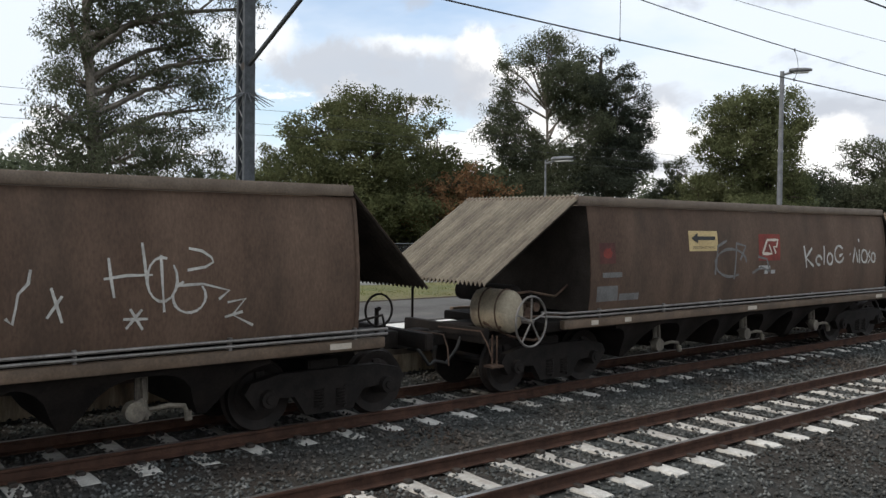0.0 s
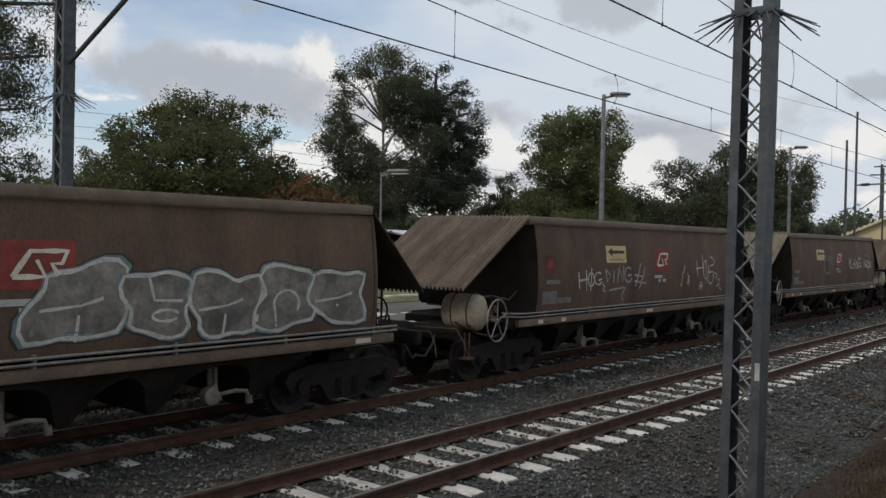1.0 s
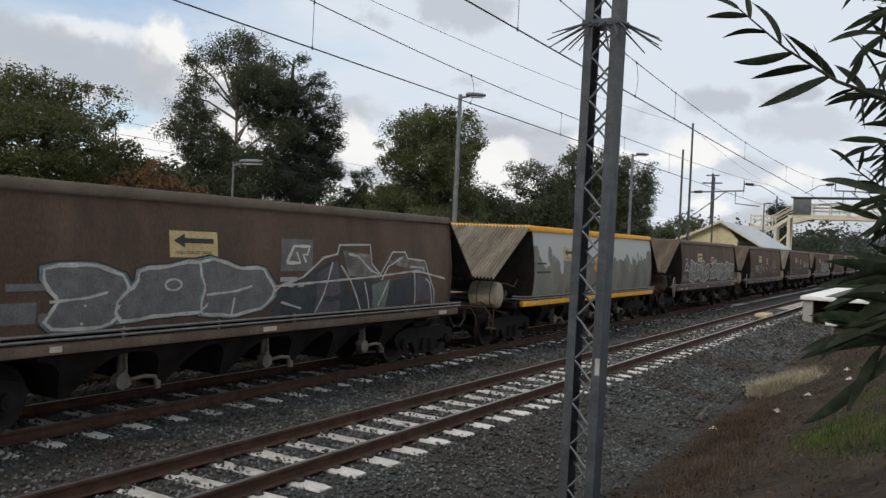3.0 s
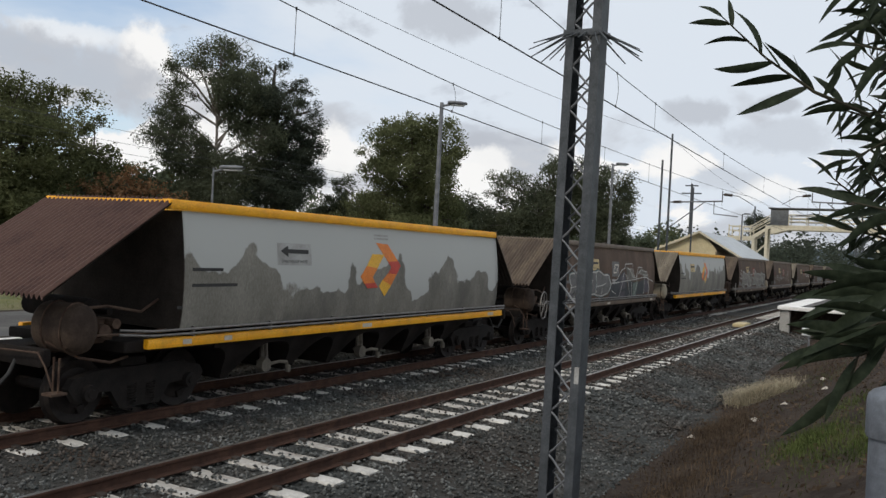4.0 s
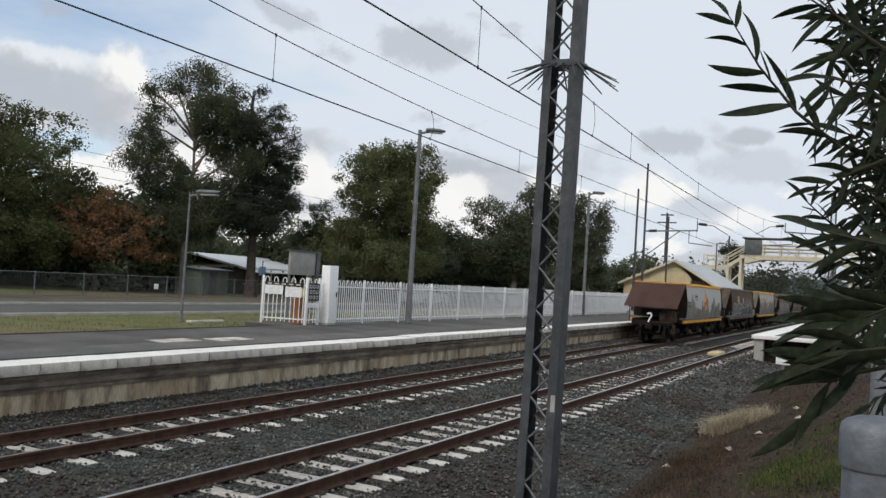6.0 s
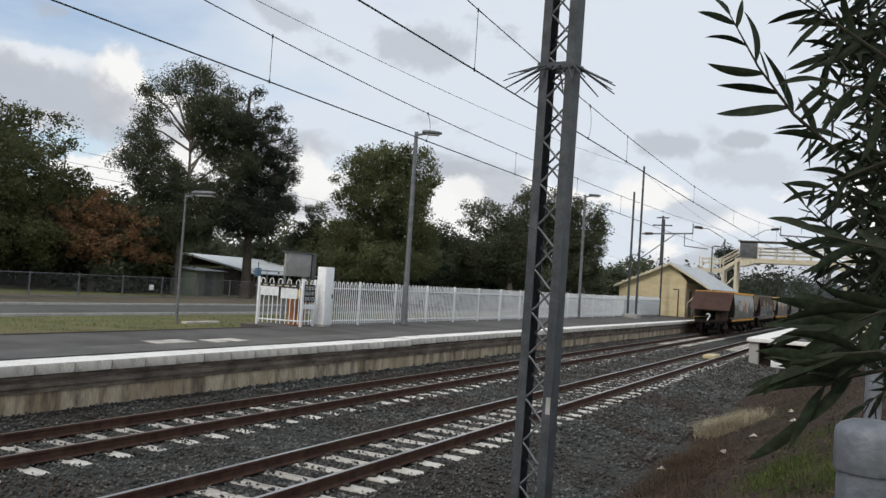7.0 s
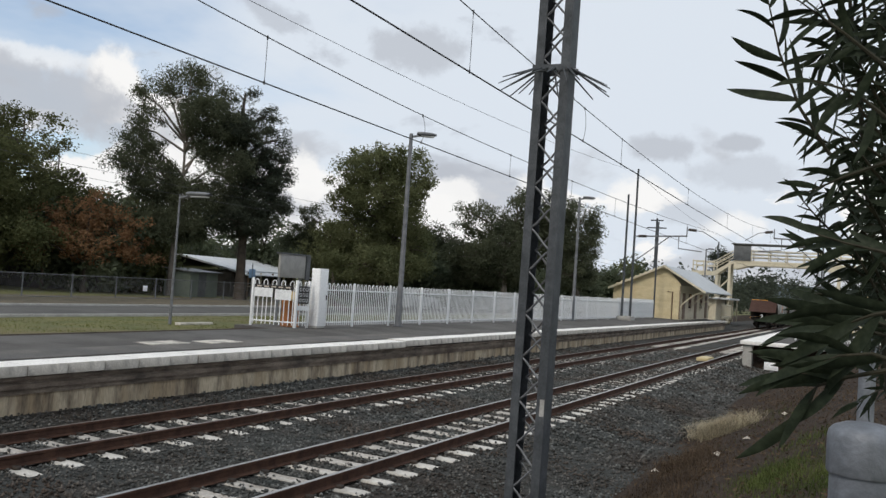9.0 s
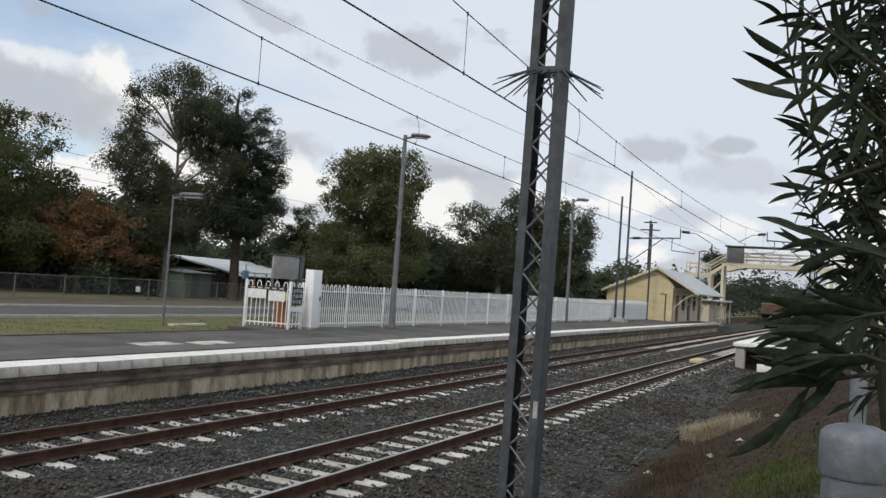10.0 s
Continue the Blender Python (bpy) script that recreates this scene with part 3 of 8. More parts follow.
def ground_height(x, y):
    """Level of the land, across the tracks from the far road to the bank under the fence."""
    knots = [(-400, 0.4), (-45, 0.35), (-38, 0.35), (-30, 0.42), (-24, 0.46), (-17.5, 0.66), (-16.1, 0.78), (-15.2, 0.83), (-14.6, 0.2), (-12.4, 0.03), (-11.2, -0.06),
             (-10.9, -0.17), (-10.5, -0.182), (-9.5, -0.182), (-9.0, -0.18), (-8.3, -0.22), (-7.6, -0.19), (-7.0, -0.188), (-6.0, -0.188), (-5.5, -0.19), (-5.2, -0.19), (-4.9, -0.24), (-4.1, -0.42), (-3.5, -0.48), (-3.0, -0.42), (-1.9, 0.02), (-1.0, 0.42), (-0.3, 0.82), (0.6, 0.98), (40, 1.4), (400, 1.6)]
    for (xa, za), (xb, zb) in zip(knots, knots[1:]):
        if x <= xb:
            t = (x - xa) / (xb - xa)
            return za + (zb - za) * t
    return knots[-1][1]


def build_ground():
    xs = sorted(set([-1500, -700, -300, -120, -70] + [-60 + 2 * i for i in range(18)] + [-24.2, -17.5, -16.55, -16.1, -15.2, -14.6] + [round(-14 + 0.25 * i, 2) for i in range(62)] + [2, 3, 5, 10, 40, 200, 700, 1500]))
    ys = sorted(set([-1500, -500, -150, -60] + [round(-30 + 1.0 * i, 2) for i in range(60)] + [30 + 4 * i for i in range(25)] + [140, 180, 250, 400, 800, 1500]))
    g = Geo()
    bank = lambda x, y: (0.05 * noise.noise((x * 1.3, y * 0.9, 3.0)) + 0.02 * noise.noise((x * 5, y * 5, 0.0))) if (-4.4 < x < 8 or x < -16.9) else 0.0
    for y in ys:
        for x in xs:
            g.v.append((x, y, ground_height(max(x, -400), y) + bank(x, y)))
    k = len(xs)
    for j in range(len(ys) - 1):
        for i in range(k - 1):
            xm, ym = (xs[i] + xs[i + 1]) / 2, (ys[j] + ys[j + 1]) / 2
            edge = -3.25 - 0.02 * max(ym - 18, 0) + 0.35 * noise.noise((ym * 0.4, 0, 7.0))
            slot = 1 if xm > edge else (0 if xm > -14.6 else 1 if xm > -16.5 else (2 if xm > -29.4 else 3 if xm > -40 else 4))
            if slot == 1 and xm > 0.4:
                slot = 2
            g.f.append((j * k + i, j * k + i + 1, (j + 1) * k + i + 1, (j + 1) * k + i))
            g.mi.append(slot)
    solid("ground", g, ["ballast", "soil", "grass_ground", "dry_ground", "grass_ground"], "grey track ballast, bare brown bank and grassy verges", "ground", kind="structure", smooth=60)


build_ground()


def build_roads():
    g = Geo()
    g.prism([(-29.4, 0.44), (-29.4, 0.475), (-26.9, 0.52), (-24.4, 0.485), (-24.4, 0.40)], "y", -80, 180)
    solid("road", g, "road", "grey asphalt road along the station with worn edges", "road", kind="structure")
    g = Geo()
    g.box(-24.38, -80, 0.3, -24.22, 180, 0.56, 0.02)
    solid("kerb", g, "kerb", "pale concrete kerb along the asphalt road", "kerb", kind="structure")
    g = Geo()
    g.box(-29.6, -80, 0.3, -29.42, 180, 0.56, 0.02)
    solid("kerb", g, "kerb", "pale concrete kerb on the far road side", "kerb", kind="structure")


build_roads()

# ---- tracks ----


def rail_geo():
    """Flat-bottomed rail, head at z = 0, along y."""
    g = Geo()
    prof = [(-0.070, -0.150), (0.070, -0.150), (0.070, -0.138), (0.014, -0.118), (0.010, -0.045), (0.034, -0.034), (0.035, -0.008), (0.029, 0.0),
            (-0.029, 0.0), (-0.035, -0.008), (-0.034, -0.034), (-0.010, -0.045), (-0.014, -0.118), (-0.070, -0.138)]
    ys = [-40, 0, 40, 90, 160, 320]
    k = len(prof)
    g.loft([[(x, y, z) for x, z in prof] for y in ys], closed=True)
    g.mi = [1 if i % k == 7 else 0 for i in range(len(g.f))]
    return g


def sleeper_mesh():
    g = Geo()
    w, t = 0.115, 0.10
    rows = []
    for x, top in ((-1.06, -0.172), (-0.95, -0.160), (-0.42, -0.160), (-0.25, -0.168), (0.25, -0.168), (0.42, -0.160), (0.95, -0.160), (1.06, -0.172)):
        rows.append([(x, -w, -0.32), (x, -w, top - 0.02), (x, -t, top), (x, t, top), (x, w, top - 0.02), (x, w, -0.32)])
    g.loft(rows)
    g.add(rows[0], [(0, 1, 2, 3, 4, 5)])
    g.add(rows[-1], [(5, 4, 3, 2, 1, 0)])
    return mesh_of("sleeper", g, "concrete")


def build_tracks():
    sleeper = sleeper_mesh()
    for cx, top, label in ((NEAR_X, "rail_top", "railway track with rusty rails worn bright and concrete sleepers"), (FAR_X, "rail_top_dull", "platform-side railway track with dull brown rails on concrete sleepers")):
        track = thing("track", pose(cx, 0, 0), label, "railway track", kind="structure")
        rail = mesh_of("rail", rail_geo(), ["rail_rust", top])
        for s in (-1, 1):
            part("rail", rail, None, track, "rusty steel rail with a worn head", at=pose(s * HALF_GAUGE, 0, 0))
        rng = random.Random(5 if cx == NEAR_X else 6)
        far, clips = Geo(), Geo()
        for i in range(-12, 300):
            y = 8.52 + SLEEPER_STEP * (i - 8)
            if i < 230:
                part("sleeper", sleeper, None, track, at=pose(rng.uniform(-0.02, 0.02), y + rng.uniform(-0.012, 0.012), rng.uniform(-0.012, 0.004), 0, rng.uniform(-0.4, 0.4), rng.uniform(-0.8, 0.8)))
            else:
                far.box(-1.06, y - 0.11, -0.3, 1.06, y + 0.11, -0.165)
            if i < 120:
                for s in (-1, 1):
                    for side in (-1, 1):
                        x = s * HALF_GAUGE + side * 0.095
                        clips.box(x - 0.05, y - 0.045, -0.17, x + 0.05, y + 0.045, -0.125, 0.012)
        tagged(part("sleeper_run", far, "concrete", track), kind="stuff")
        tagged(part("rail_clip", clips, "clip", track), kind="stuff")


build_tracks()


def build_stones():
    """Loose crushed stone lying over the ballast beds."""
    rng = np.random.default_rng(4)
    spans = [(-12.2, -3.2, 1.5, 14, 230), (-12.2, -3.4, 14, 26, 130), (-12.0, -3.6, 26, 46, 75)]
    pts, sizes = [], []
    for x0, x1, y0, y1, dens in spans:
        c = int((x1 - x0) * (y1 - y0) * dens)
        p = np.stack([rng.uniform(x0, x1, c), rng.uniform(y0, y1, c)], 1)
        pts.append(p)
        sizes.append(rng.uniform(0.016, 0.034, c) * (1.0 if y1 <= 14 else 1.35 if y1 <= 26 else 1.8))
    p, s = np.concatenate(pts), np.concatenate(sizes)
    # keep rails clear, and most of the sleeper tops
    keep = np.ones(len(p), bool)
    for cx in (NEAR_X, FAR_X):
        for sd in (-1, 1):
            keep &= np.abs(p[:, 0] - cx - sd * HALF_GAUGE) > 0.09
        ph = (p[:, 1] - 8.52) / SLEEPER_STEP
        on = (np.abs(ph - np.round(ph)) * SLEEPER_STEP < np.where(np.abs(p[:, 0] - cx) < 0.5, 0.075, 0.125)) & (np.abs(p[:, 0] - cx) < 1.06)
        cover = np.array([noise.noise((a * 2.2, b * 1.7, 5.0)) for a, b in p])
        bury = (p[:, 0] > cx + 0.75) * (0.30 if cx == FAR_X else 0.0)
        bury = bury + np.clip((p[:, 1] - 13) * 0.02, 0, 0.4) * (np.abs(p[:, 0] - cx) < 0.55)
        keep &= ~on | (cover > 0.34 - bury)
    p, s = p[keep], s[keep]
    z = np.array([ground_height(a, b) for a, b in p]) + s * 0.35 + rng.uniform(-0.012, 0.02, len(p))
    for cx in (NEAR_X, FAR_X):
        ph = (p[:, 1] - 8.52) / SLEEPER_STEP
        on = (np.abs(ph - np.round(ph)) * SLEEPER_STEP < 0.14) & (np.abs(p[:, 0] - cx) < 1.06)
        z[on] = np.maximum(z[on], -0.15)
    base = np.array([(1, 0, 0), (0, 1, 0), (-1, 0, 0), (0, -1, 0), (0, 0, 1), (0, 0, -1)], float)
    tri = np.array([(0, 1, 4), (1, 2, 4), (2, 3, 4), (3, 0, 4), (1, 0, 5), (2, 1, 5), (3, 2, 5), (0, 3, 5)])
    n = len(p)
    v = base[None] * rng.uniform(0.6, 1.25, (n, 6, 3)) + rng.uniform(-0.25, 0.25, (n, 6, 3))
    a = rng.uniform(0, 6.28, n)
    c, q = np.cos(a)[:, None], np.sin(a)[:, None]
    v = np.stack([v[..., 0] * c - v[..., 1] * q, v[..., 0] * q + v[..., 1] * c, v[..., 2] * 0.8], -1) * s[:, None, None]
    v += np.concatenate([p, z[:, None]], 1)[:, None]
    f = tri[None] + (np.arange(n) * 6)[:, None, None]
    solid("ballast_stones", big_mesh("ballast_stones", v.reshape(-1, 3), f.reshape(-1, 3), "stone"), None, "loose grey crushed ballast stones between the rails", "ballast", kind="stuff")


build_stones()

# ---- far platform ----


def build_platform():
    y0, y1 = -30.0, 81.0
    g = Geo()
    back = EDGE_X - 0.62
    g.prism([(-15.2, -0.4), (back, -0.4), (back, EDGE_Z - 0.004), (-15.0, DECK_Z - 0.004), (-15.2, DECK_Z - 0.006)], "y", y0, y1)
    plat = solid("platform", g, "asphalt", "dark asphalt platform with a white painted edge", "platform", kind="structure", smooth=20)
    part("forecourt", Geo().box(-16.6, 19.7, -0.3, -15.2, y1, DECK_Z - 0.006), "asphalt", plat)
    for y, x in ((13.1, -13.4), (14.6, -13.2)):
        z = EDGE_Z + (DECK_Z - EDGE_Z) * (back - x) / (back + 15.0)
        part("pit_cover", Geo().box(x - 0.28, y, z - 0.05, x + 0.28, y + 1.1, z + 0.006), "coping", plat, "pale concrete pit cover in the asphalt")
    part("deck_patch", Geo().prism([(-13.75, 0.8125), (-12.3, 0.7875), (-12.3, 0.75), (-13.75, 0.75)], "y", 3.0, 23.5), "asphalt_worn", plat, "paler worn asphalt patch along the edge")
    g = Geo()
    g.box(EDGE_X - 0.615, y0, -0.5, EDGE_X - 0.20, y1, EDGE_Z - 0.19)
    part("wall", g, "wall", plat, "stained pale concrete platform wall")
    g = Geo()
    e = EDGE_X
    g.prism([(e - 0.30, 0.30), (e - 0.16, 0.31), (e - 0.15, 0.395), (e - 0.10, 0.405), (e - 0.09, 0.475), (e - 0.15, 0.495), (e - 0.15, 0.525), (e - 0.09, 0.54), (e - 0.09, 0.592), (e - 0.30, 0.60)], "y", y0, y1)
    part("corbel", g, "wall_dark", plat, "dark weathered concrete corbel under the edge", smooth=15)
    slab = Geo()
    slab.box(-0.62, 0.006, -0.165, 0.0, 0.744, 0.0, 0.012)
    face = mesh_of("coping_slab", slab, "coping")
    paint = Geo()
    paint.box(-0.605, 0.010, 0.0005, -0.006, 0.740, 0.004)
    paint_mesh = mesh_of("edge_paint", paint, "white_line")
    rng = random.Random(8)
    n = int((y1 - y0) / 0.75)
    for i in range(n):
        y = y0 + i * 0.75
        # the edge steps slightly where the old and the new coping meet
        lift = (0.0 if y < 20.4 else 0.022) + rng.uniform(-0.004, 0.004)
        c = part("coping_slab", face, None, plat, at=pose(EDGE_X + rng.uniform(-0.012, 0.010), y, EDGE_Z + lift, rng.uniform(-0.2, 0.2), 0, rng.uniform(-0.3, 0.3)))
        part("edge_paint", paint_mesh, None, c)


build_platform()

# ---- the coal train ----
PITCH, SPEED, LAST_AT_ZERO = 14.2, 17.45, -61.52
BODY = 10.1
SIDE = [(1.20, 1.31), (1.45, 1.345), (1.75, 1.355), (2.05, 1.345), (2.35, 1.315), (2.60, 1.28), (2.84, 1.24)]


def side_x(z):
    """Half width of the hull at a height."""
    for (za, xa), (zb, xb) in zip(SIDE, SIDE[1:]):
        if z <= zb:
            return xa + (xb - xa) * (z - za) / (zb - za)
    return SIDE[-1][1]


def on_side(y, z, lift=0.005):
    return (side_x(z) + lift, y, z)


def panel(g, corners, lift=0.005, steps=5):
    """A painted four-cornered patch on the hull; corners as (y, z), going round."""
    a, b, c, d = corners
    rows = []
    for i in range(steps + 1):
        t = i / steps
        p = [(a[k] + (d[k] - a[k]) * t) for k in (0, 1)]
        q = [(b[k] + (c[k] - b[k]) * t) for k in (0, 1)]
        rows.append([on_side(*p, lift), on_side((p[0] + q[0]) / 2, (p[1] + q[1]) / 2, lift), on_side(*q, lift)])
    g.loft(rows)


def stroke(g, pts, width=0.05, lift=0.007):
    """A sprayed line on the hull through points (y, z)."""
    fine = []
    for (ya, za), (yb, zb) in zip(pts, pts[1:]):
        m = max(1, int(math.hypot(yb - ya, zb - za) / 0.12))
        fine += [(ya + (yb - ya) * i / m, za + (zb - za) * i / m) for i in range(m)]
    fine.append(pts[-1])
    rows = []
    for i, (y, z) in enumerate(fine):
        dy = fine[min(i + 1, len(fine) - 1)][0] - fine[max(i - 1, 0)][0]
        dz = fine[min(i + 1, len(fine) - 1)][1] - fine[max(i - 1, 0)][1]
        ln = math.hypot(dy, dz) or 1
        w = width * (0.5 + 0.12 * math.sin(i * 1.7))
        ny, nz = -dz / ln * w, dy / ln * w
        rows.append([on_side(y + ny, z + nz, lift), on_side(y - ny, z - nz, lift)])
    g.loft(rows)


def loop(cy, cz, ry, rz, a0=0, a1=360, n=14):
    return [(cy + ry * math.cos(radians(a0 + (a1 - a0) * i / n)), cz + rz * math.sin(radians(a0 + (a1 - a0) * i / n))) for i in range(n + 1)]


def blob(g, cy, cz, ry, rz, lift, seed):
    """A rounded, uneven patch of fill paint."""
    rng = random.Random(seed)
    rim = []
    for i in range(20):
        a = 2 * math.pi * i / 20
        r = 1 + 0.12 * math.sin(3 * a + rng.uniform(0, 6)) + rng.uniform(-0.06, 0.06)
        sq = 1 / max(abs(math.cos(a)), abs(math.sin(a))) ** 0.5
        rim.append((cy + ry * r * sq * math.cos(a), min(2.8, max(1.22, cz + rz * r * sq * math.sin(a)))))
    rings = [[on_side(cy + (y - cy) * k, cz + (z - cz) * k, lift) for y, z in rim] for k in (0.02, 0.35, 0.7, 1.0)]
    g.loft(rings, closed=True)


def hull_geo():
    g = Geo()
    ring = [(x, z) for z, x in SIDE] + [(-x, z) for z, x in reversed(SIDE)]
    g.prism([(x, z) for x, z in ring], "y", 0.2, BODY + 0.1)
    g.mi[0] = g.mi[1] = 1   # sooty end walls, darkened further for the shade beneath the hoods
    # proud end flanges that follow the curved side
    for y in (0.2, BODY + 0.05):
        g.loft([[(x * 1.008 + 0.004 * (1 if x > 0 else -1), y + d, z) for x, z in ring] for d in (0, 0.05)], closed=True)
    return g


def rim_geo():
    g = Geo()
    for s in (-1, 1):
        a, b = sorted((s * 1.10, s * 1.30))
        g.box(a, -0.05, 2.85, b, BODY + 0.05, 2.985, 0.015)
    g.box(-1.10, -0.05, 2.86, 1.10, 0.10, 2.975, 0.01)
    g.box(-1.10, BODY - 0.10, 2.86, 1.10, BODY + 0.05, 2.975, 0.01)
    return g


def hood_geo(sign):
    """Corrugated sheet from the rim down and outwards over the wagon end; ribs run down the slope."""
    g = Geo()
    y_top, y_bot = (0.02, -1.90) if sign < 0 else (BODY - 0.02, BODY + 1.20)
    n = 168
    rows = []
    for lift, ends in ((0.0, ((y_top, 2.97), (y_bot, 1.70))), (0.014, ((y_bot, 1.70), (y_top, 2.97)))):
        for y, z in ends:
            rows.append([(-1.30 + 2.60 * i / n, y, z + lift + 0.032 * math.sin(i * 2 * math.pi / 6)) for i in range(n + 1)])
    # underside with its shade put into the colour, lower edge, upper skin
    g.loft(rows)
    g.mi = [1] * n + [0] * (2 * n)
    return g


def underbelly_geo():
    """Row of bottom hoppers: scalloped in length, tapered in width."""
    g = Geo()
    teeth = [1.65, 3.15, 4.35, 5.85, 6.95, 8.45]
    ys = [1.0 + 0.1 * i for i in range(82)]
    rows = []
    for y in ys:
        d = min(abs(y - t) for t in teeth)
        low = 0.34 + 0.56 * math.sqrt(max(0.0, 1 - (1 - min(1.0, max(0.0, d - 0.13) / 0.5)) ** 2)) if d > 0.13 else 0.34
        wide = 0.80 + 0.45 * (low - 0.36) / 0.6
        rows.append([(-1.22, y, 1.06), (-wide, y, low), (wide, y, low), (1.22, y, 1.06)])
    g.loft(rows)
    g.add(rows[0], [(0, 1, 2, 3)])
    g.add(rows[-1], [(3, 2, 1, 0)])
    return g


def wheelset_mesh():
    g = Geo()
    for s in (-1, 1):
        prof = [(0.0, 0.62), (0.14, 0.63), (0.30, 0.60), (0.36, 0.635), (0.41, 0.645), (0.42, 0.56), (0.455, 0.535), (0.445, 0.51), (0.34, 0.525), (0.14, 0.52), (0.0, 0.52)]
        rings = [[(s * x, r * math.cos(2 * math.pi * k / 28), r * math.sin(2 * math.pi * k / 28)) for k in range(28)] for r, x in prof]
        g.loft(rings, closed=True)
    g.tube([(-0.80, 0, 0), (0.80, 0, 0)], 0.075, 10)
    # balance marks on the wheel web
    for s in (-1, 1):
        g.box(min(s * 0.60, s * 0.648), -0.06, 0.20, max(s * 0.60, s * 0.648), 0.06, 0.30, 0.01)
    return mesh_of("wheelset", g, "wheel", 30)


def bogie_frame_geo(s):
    """Cast side frame with two pedestals and a dropped middle."""
    g = Geo()
    out = [(-1.16, 0.50), (-1.08, 0.62), (-0.70, 0.70), (0.70, 0.70), (1.08, 0.62), (1.16, 0.50), (1.02, 0.30), (0.86, 0.30), (0.80, 0.42), (0.50, 0.40), (0.34, 0.16),
           (-0.34, 0.16), (-0.50, 0.40), (-0.80, 0.42), (-0.86, 0.30), (-1.02, 0.30)]
    a, b = sorted((s * 0.74, s * 0.86))
    g.prism(out, "x", a, b)
    for y in (-0.86, 0.86):
        g.tube([(s * 0.70, y, 0.42), (s * 0.93, y, 0.42)], [0.13, 0.105], 14)
        g.tube([(s * 0.93, y, 0.42), (s * 0.95, y, 0.42)], [0.06, 0.05], 10)
    return g


def spring_geo(s, y):
    g = Geo()
    g.tube([(s * 0.87 + 0.05 * math.cos(i * 0.9), y + 0.065 * math.sin(i * 0.9), 0.22 + i * 0.0055) for i in range(46)], 0.012, 5)
    return g


def gear_geo(y):
    """Door operating gear: cylinder, bracket and a bent lever."""
    g = Geo()
    g.box(0.90, y - 0.07, 0.58, 0.97, y + 0.07, 0.90, 0.02)
    g.tube([(0.95, y - 0.06, 0.60), (1.02, y + 0.02, 0.42)], [0.10, 0.07], 10)
    g.tube([(1.0, y - 0.12, 0.52), (1.12, y - 0.12, 0.52)], 0.11, 12)
    g.tube([(1.0, y + 0.02, 0.50), (1.06, y + 0.26, 0.54), (1.08, y + 0.42, 0.52), (1.08, y + 0.46, 0.42)], 0.028, 8)
    g.tube([(1.08, y + 0.46, 0.46), (1.08, y + 0.47, 0.36)], 0.045, 8)
    g.tube([(0.98, y, 0.85), (1.0, y + 0.03, 0.40)], 0.03, 6)
    return g


def handwheel_geo():
    g = Geo()
    ring = [(0, 0.36 * math.cos(2 * math.pi * i / 24), 0.36 * math.sin(2 * math.pi * i / 24)) for i in range(25)]
    g.tube(ring, 0.017, 6, caps=False)
    for i in range(5):
        a = 2 * math.pi * i / 5 + 0.3
        g.tube([(0, 0, 0), (0, 0.36 * math.cos(a), 0.36 * math.sin(a))], 0.013, 6)
    g.tube([(-0.16, 0, 0), (0.03, 0, 0)], 0.035, 8)
    return g


MESHES = {}


def shared(name, build, mat=None, smooth=35):
    if name not in MESHES:
        m = build()
        MESHES[name] = m if isinstance(m, bpy.types.Mesh) else mesh_of(name, m, mat, smooth)
    return MESHES[name]


def text_mesh(body, size):
    cu = bpy.data.curves.new("lettering", "FONT")
    cu.body, cu.size, cu.align_x, cu.align_y = body, size, "CENTER", "CENTER"
    ob = bpy.data.objects.new("lettering", cu)
    scene.collection.objects.link(ob)
    me = bpy.data.meshes.new_from_object(ob.evaluated_get(bpy.context.evaluated_depsgraph_get()))
    bpy.data.objects.remove(ob)
    return me


def side_text(name, body, y, z, size, mat, parent):
    """Lettering laid on the hull side, reading towards +y."""
    me = text_mesh(body, size)
    for v in me.vertices:
        py, pz = v.co.x + y, v.co.y + z
        v.co = on_side(py, pz, 0.010)
    me.materials.clear()
    me.materials.append(MAT[mat])
    return part(name, me, None, parent)


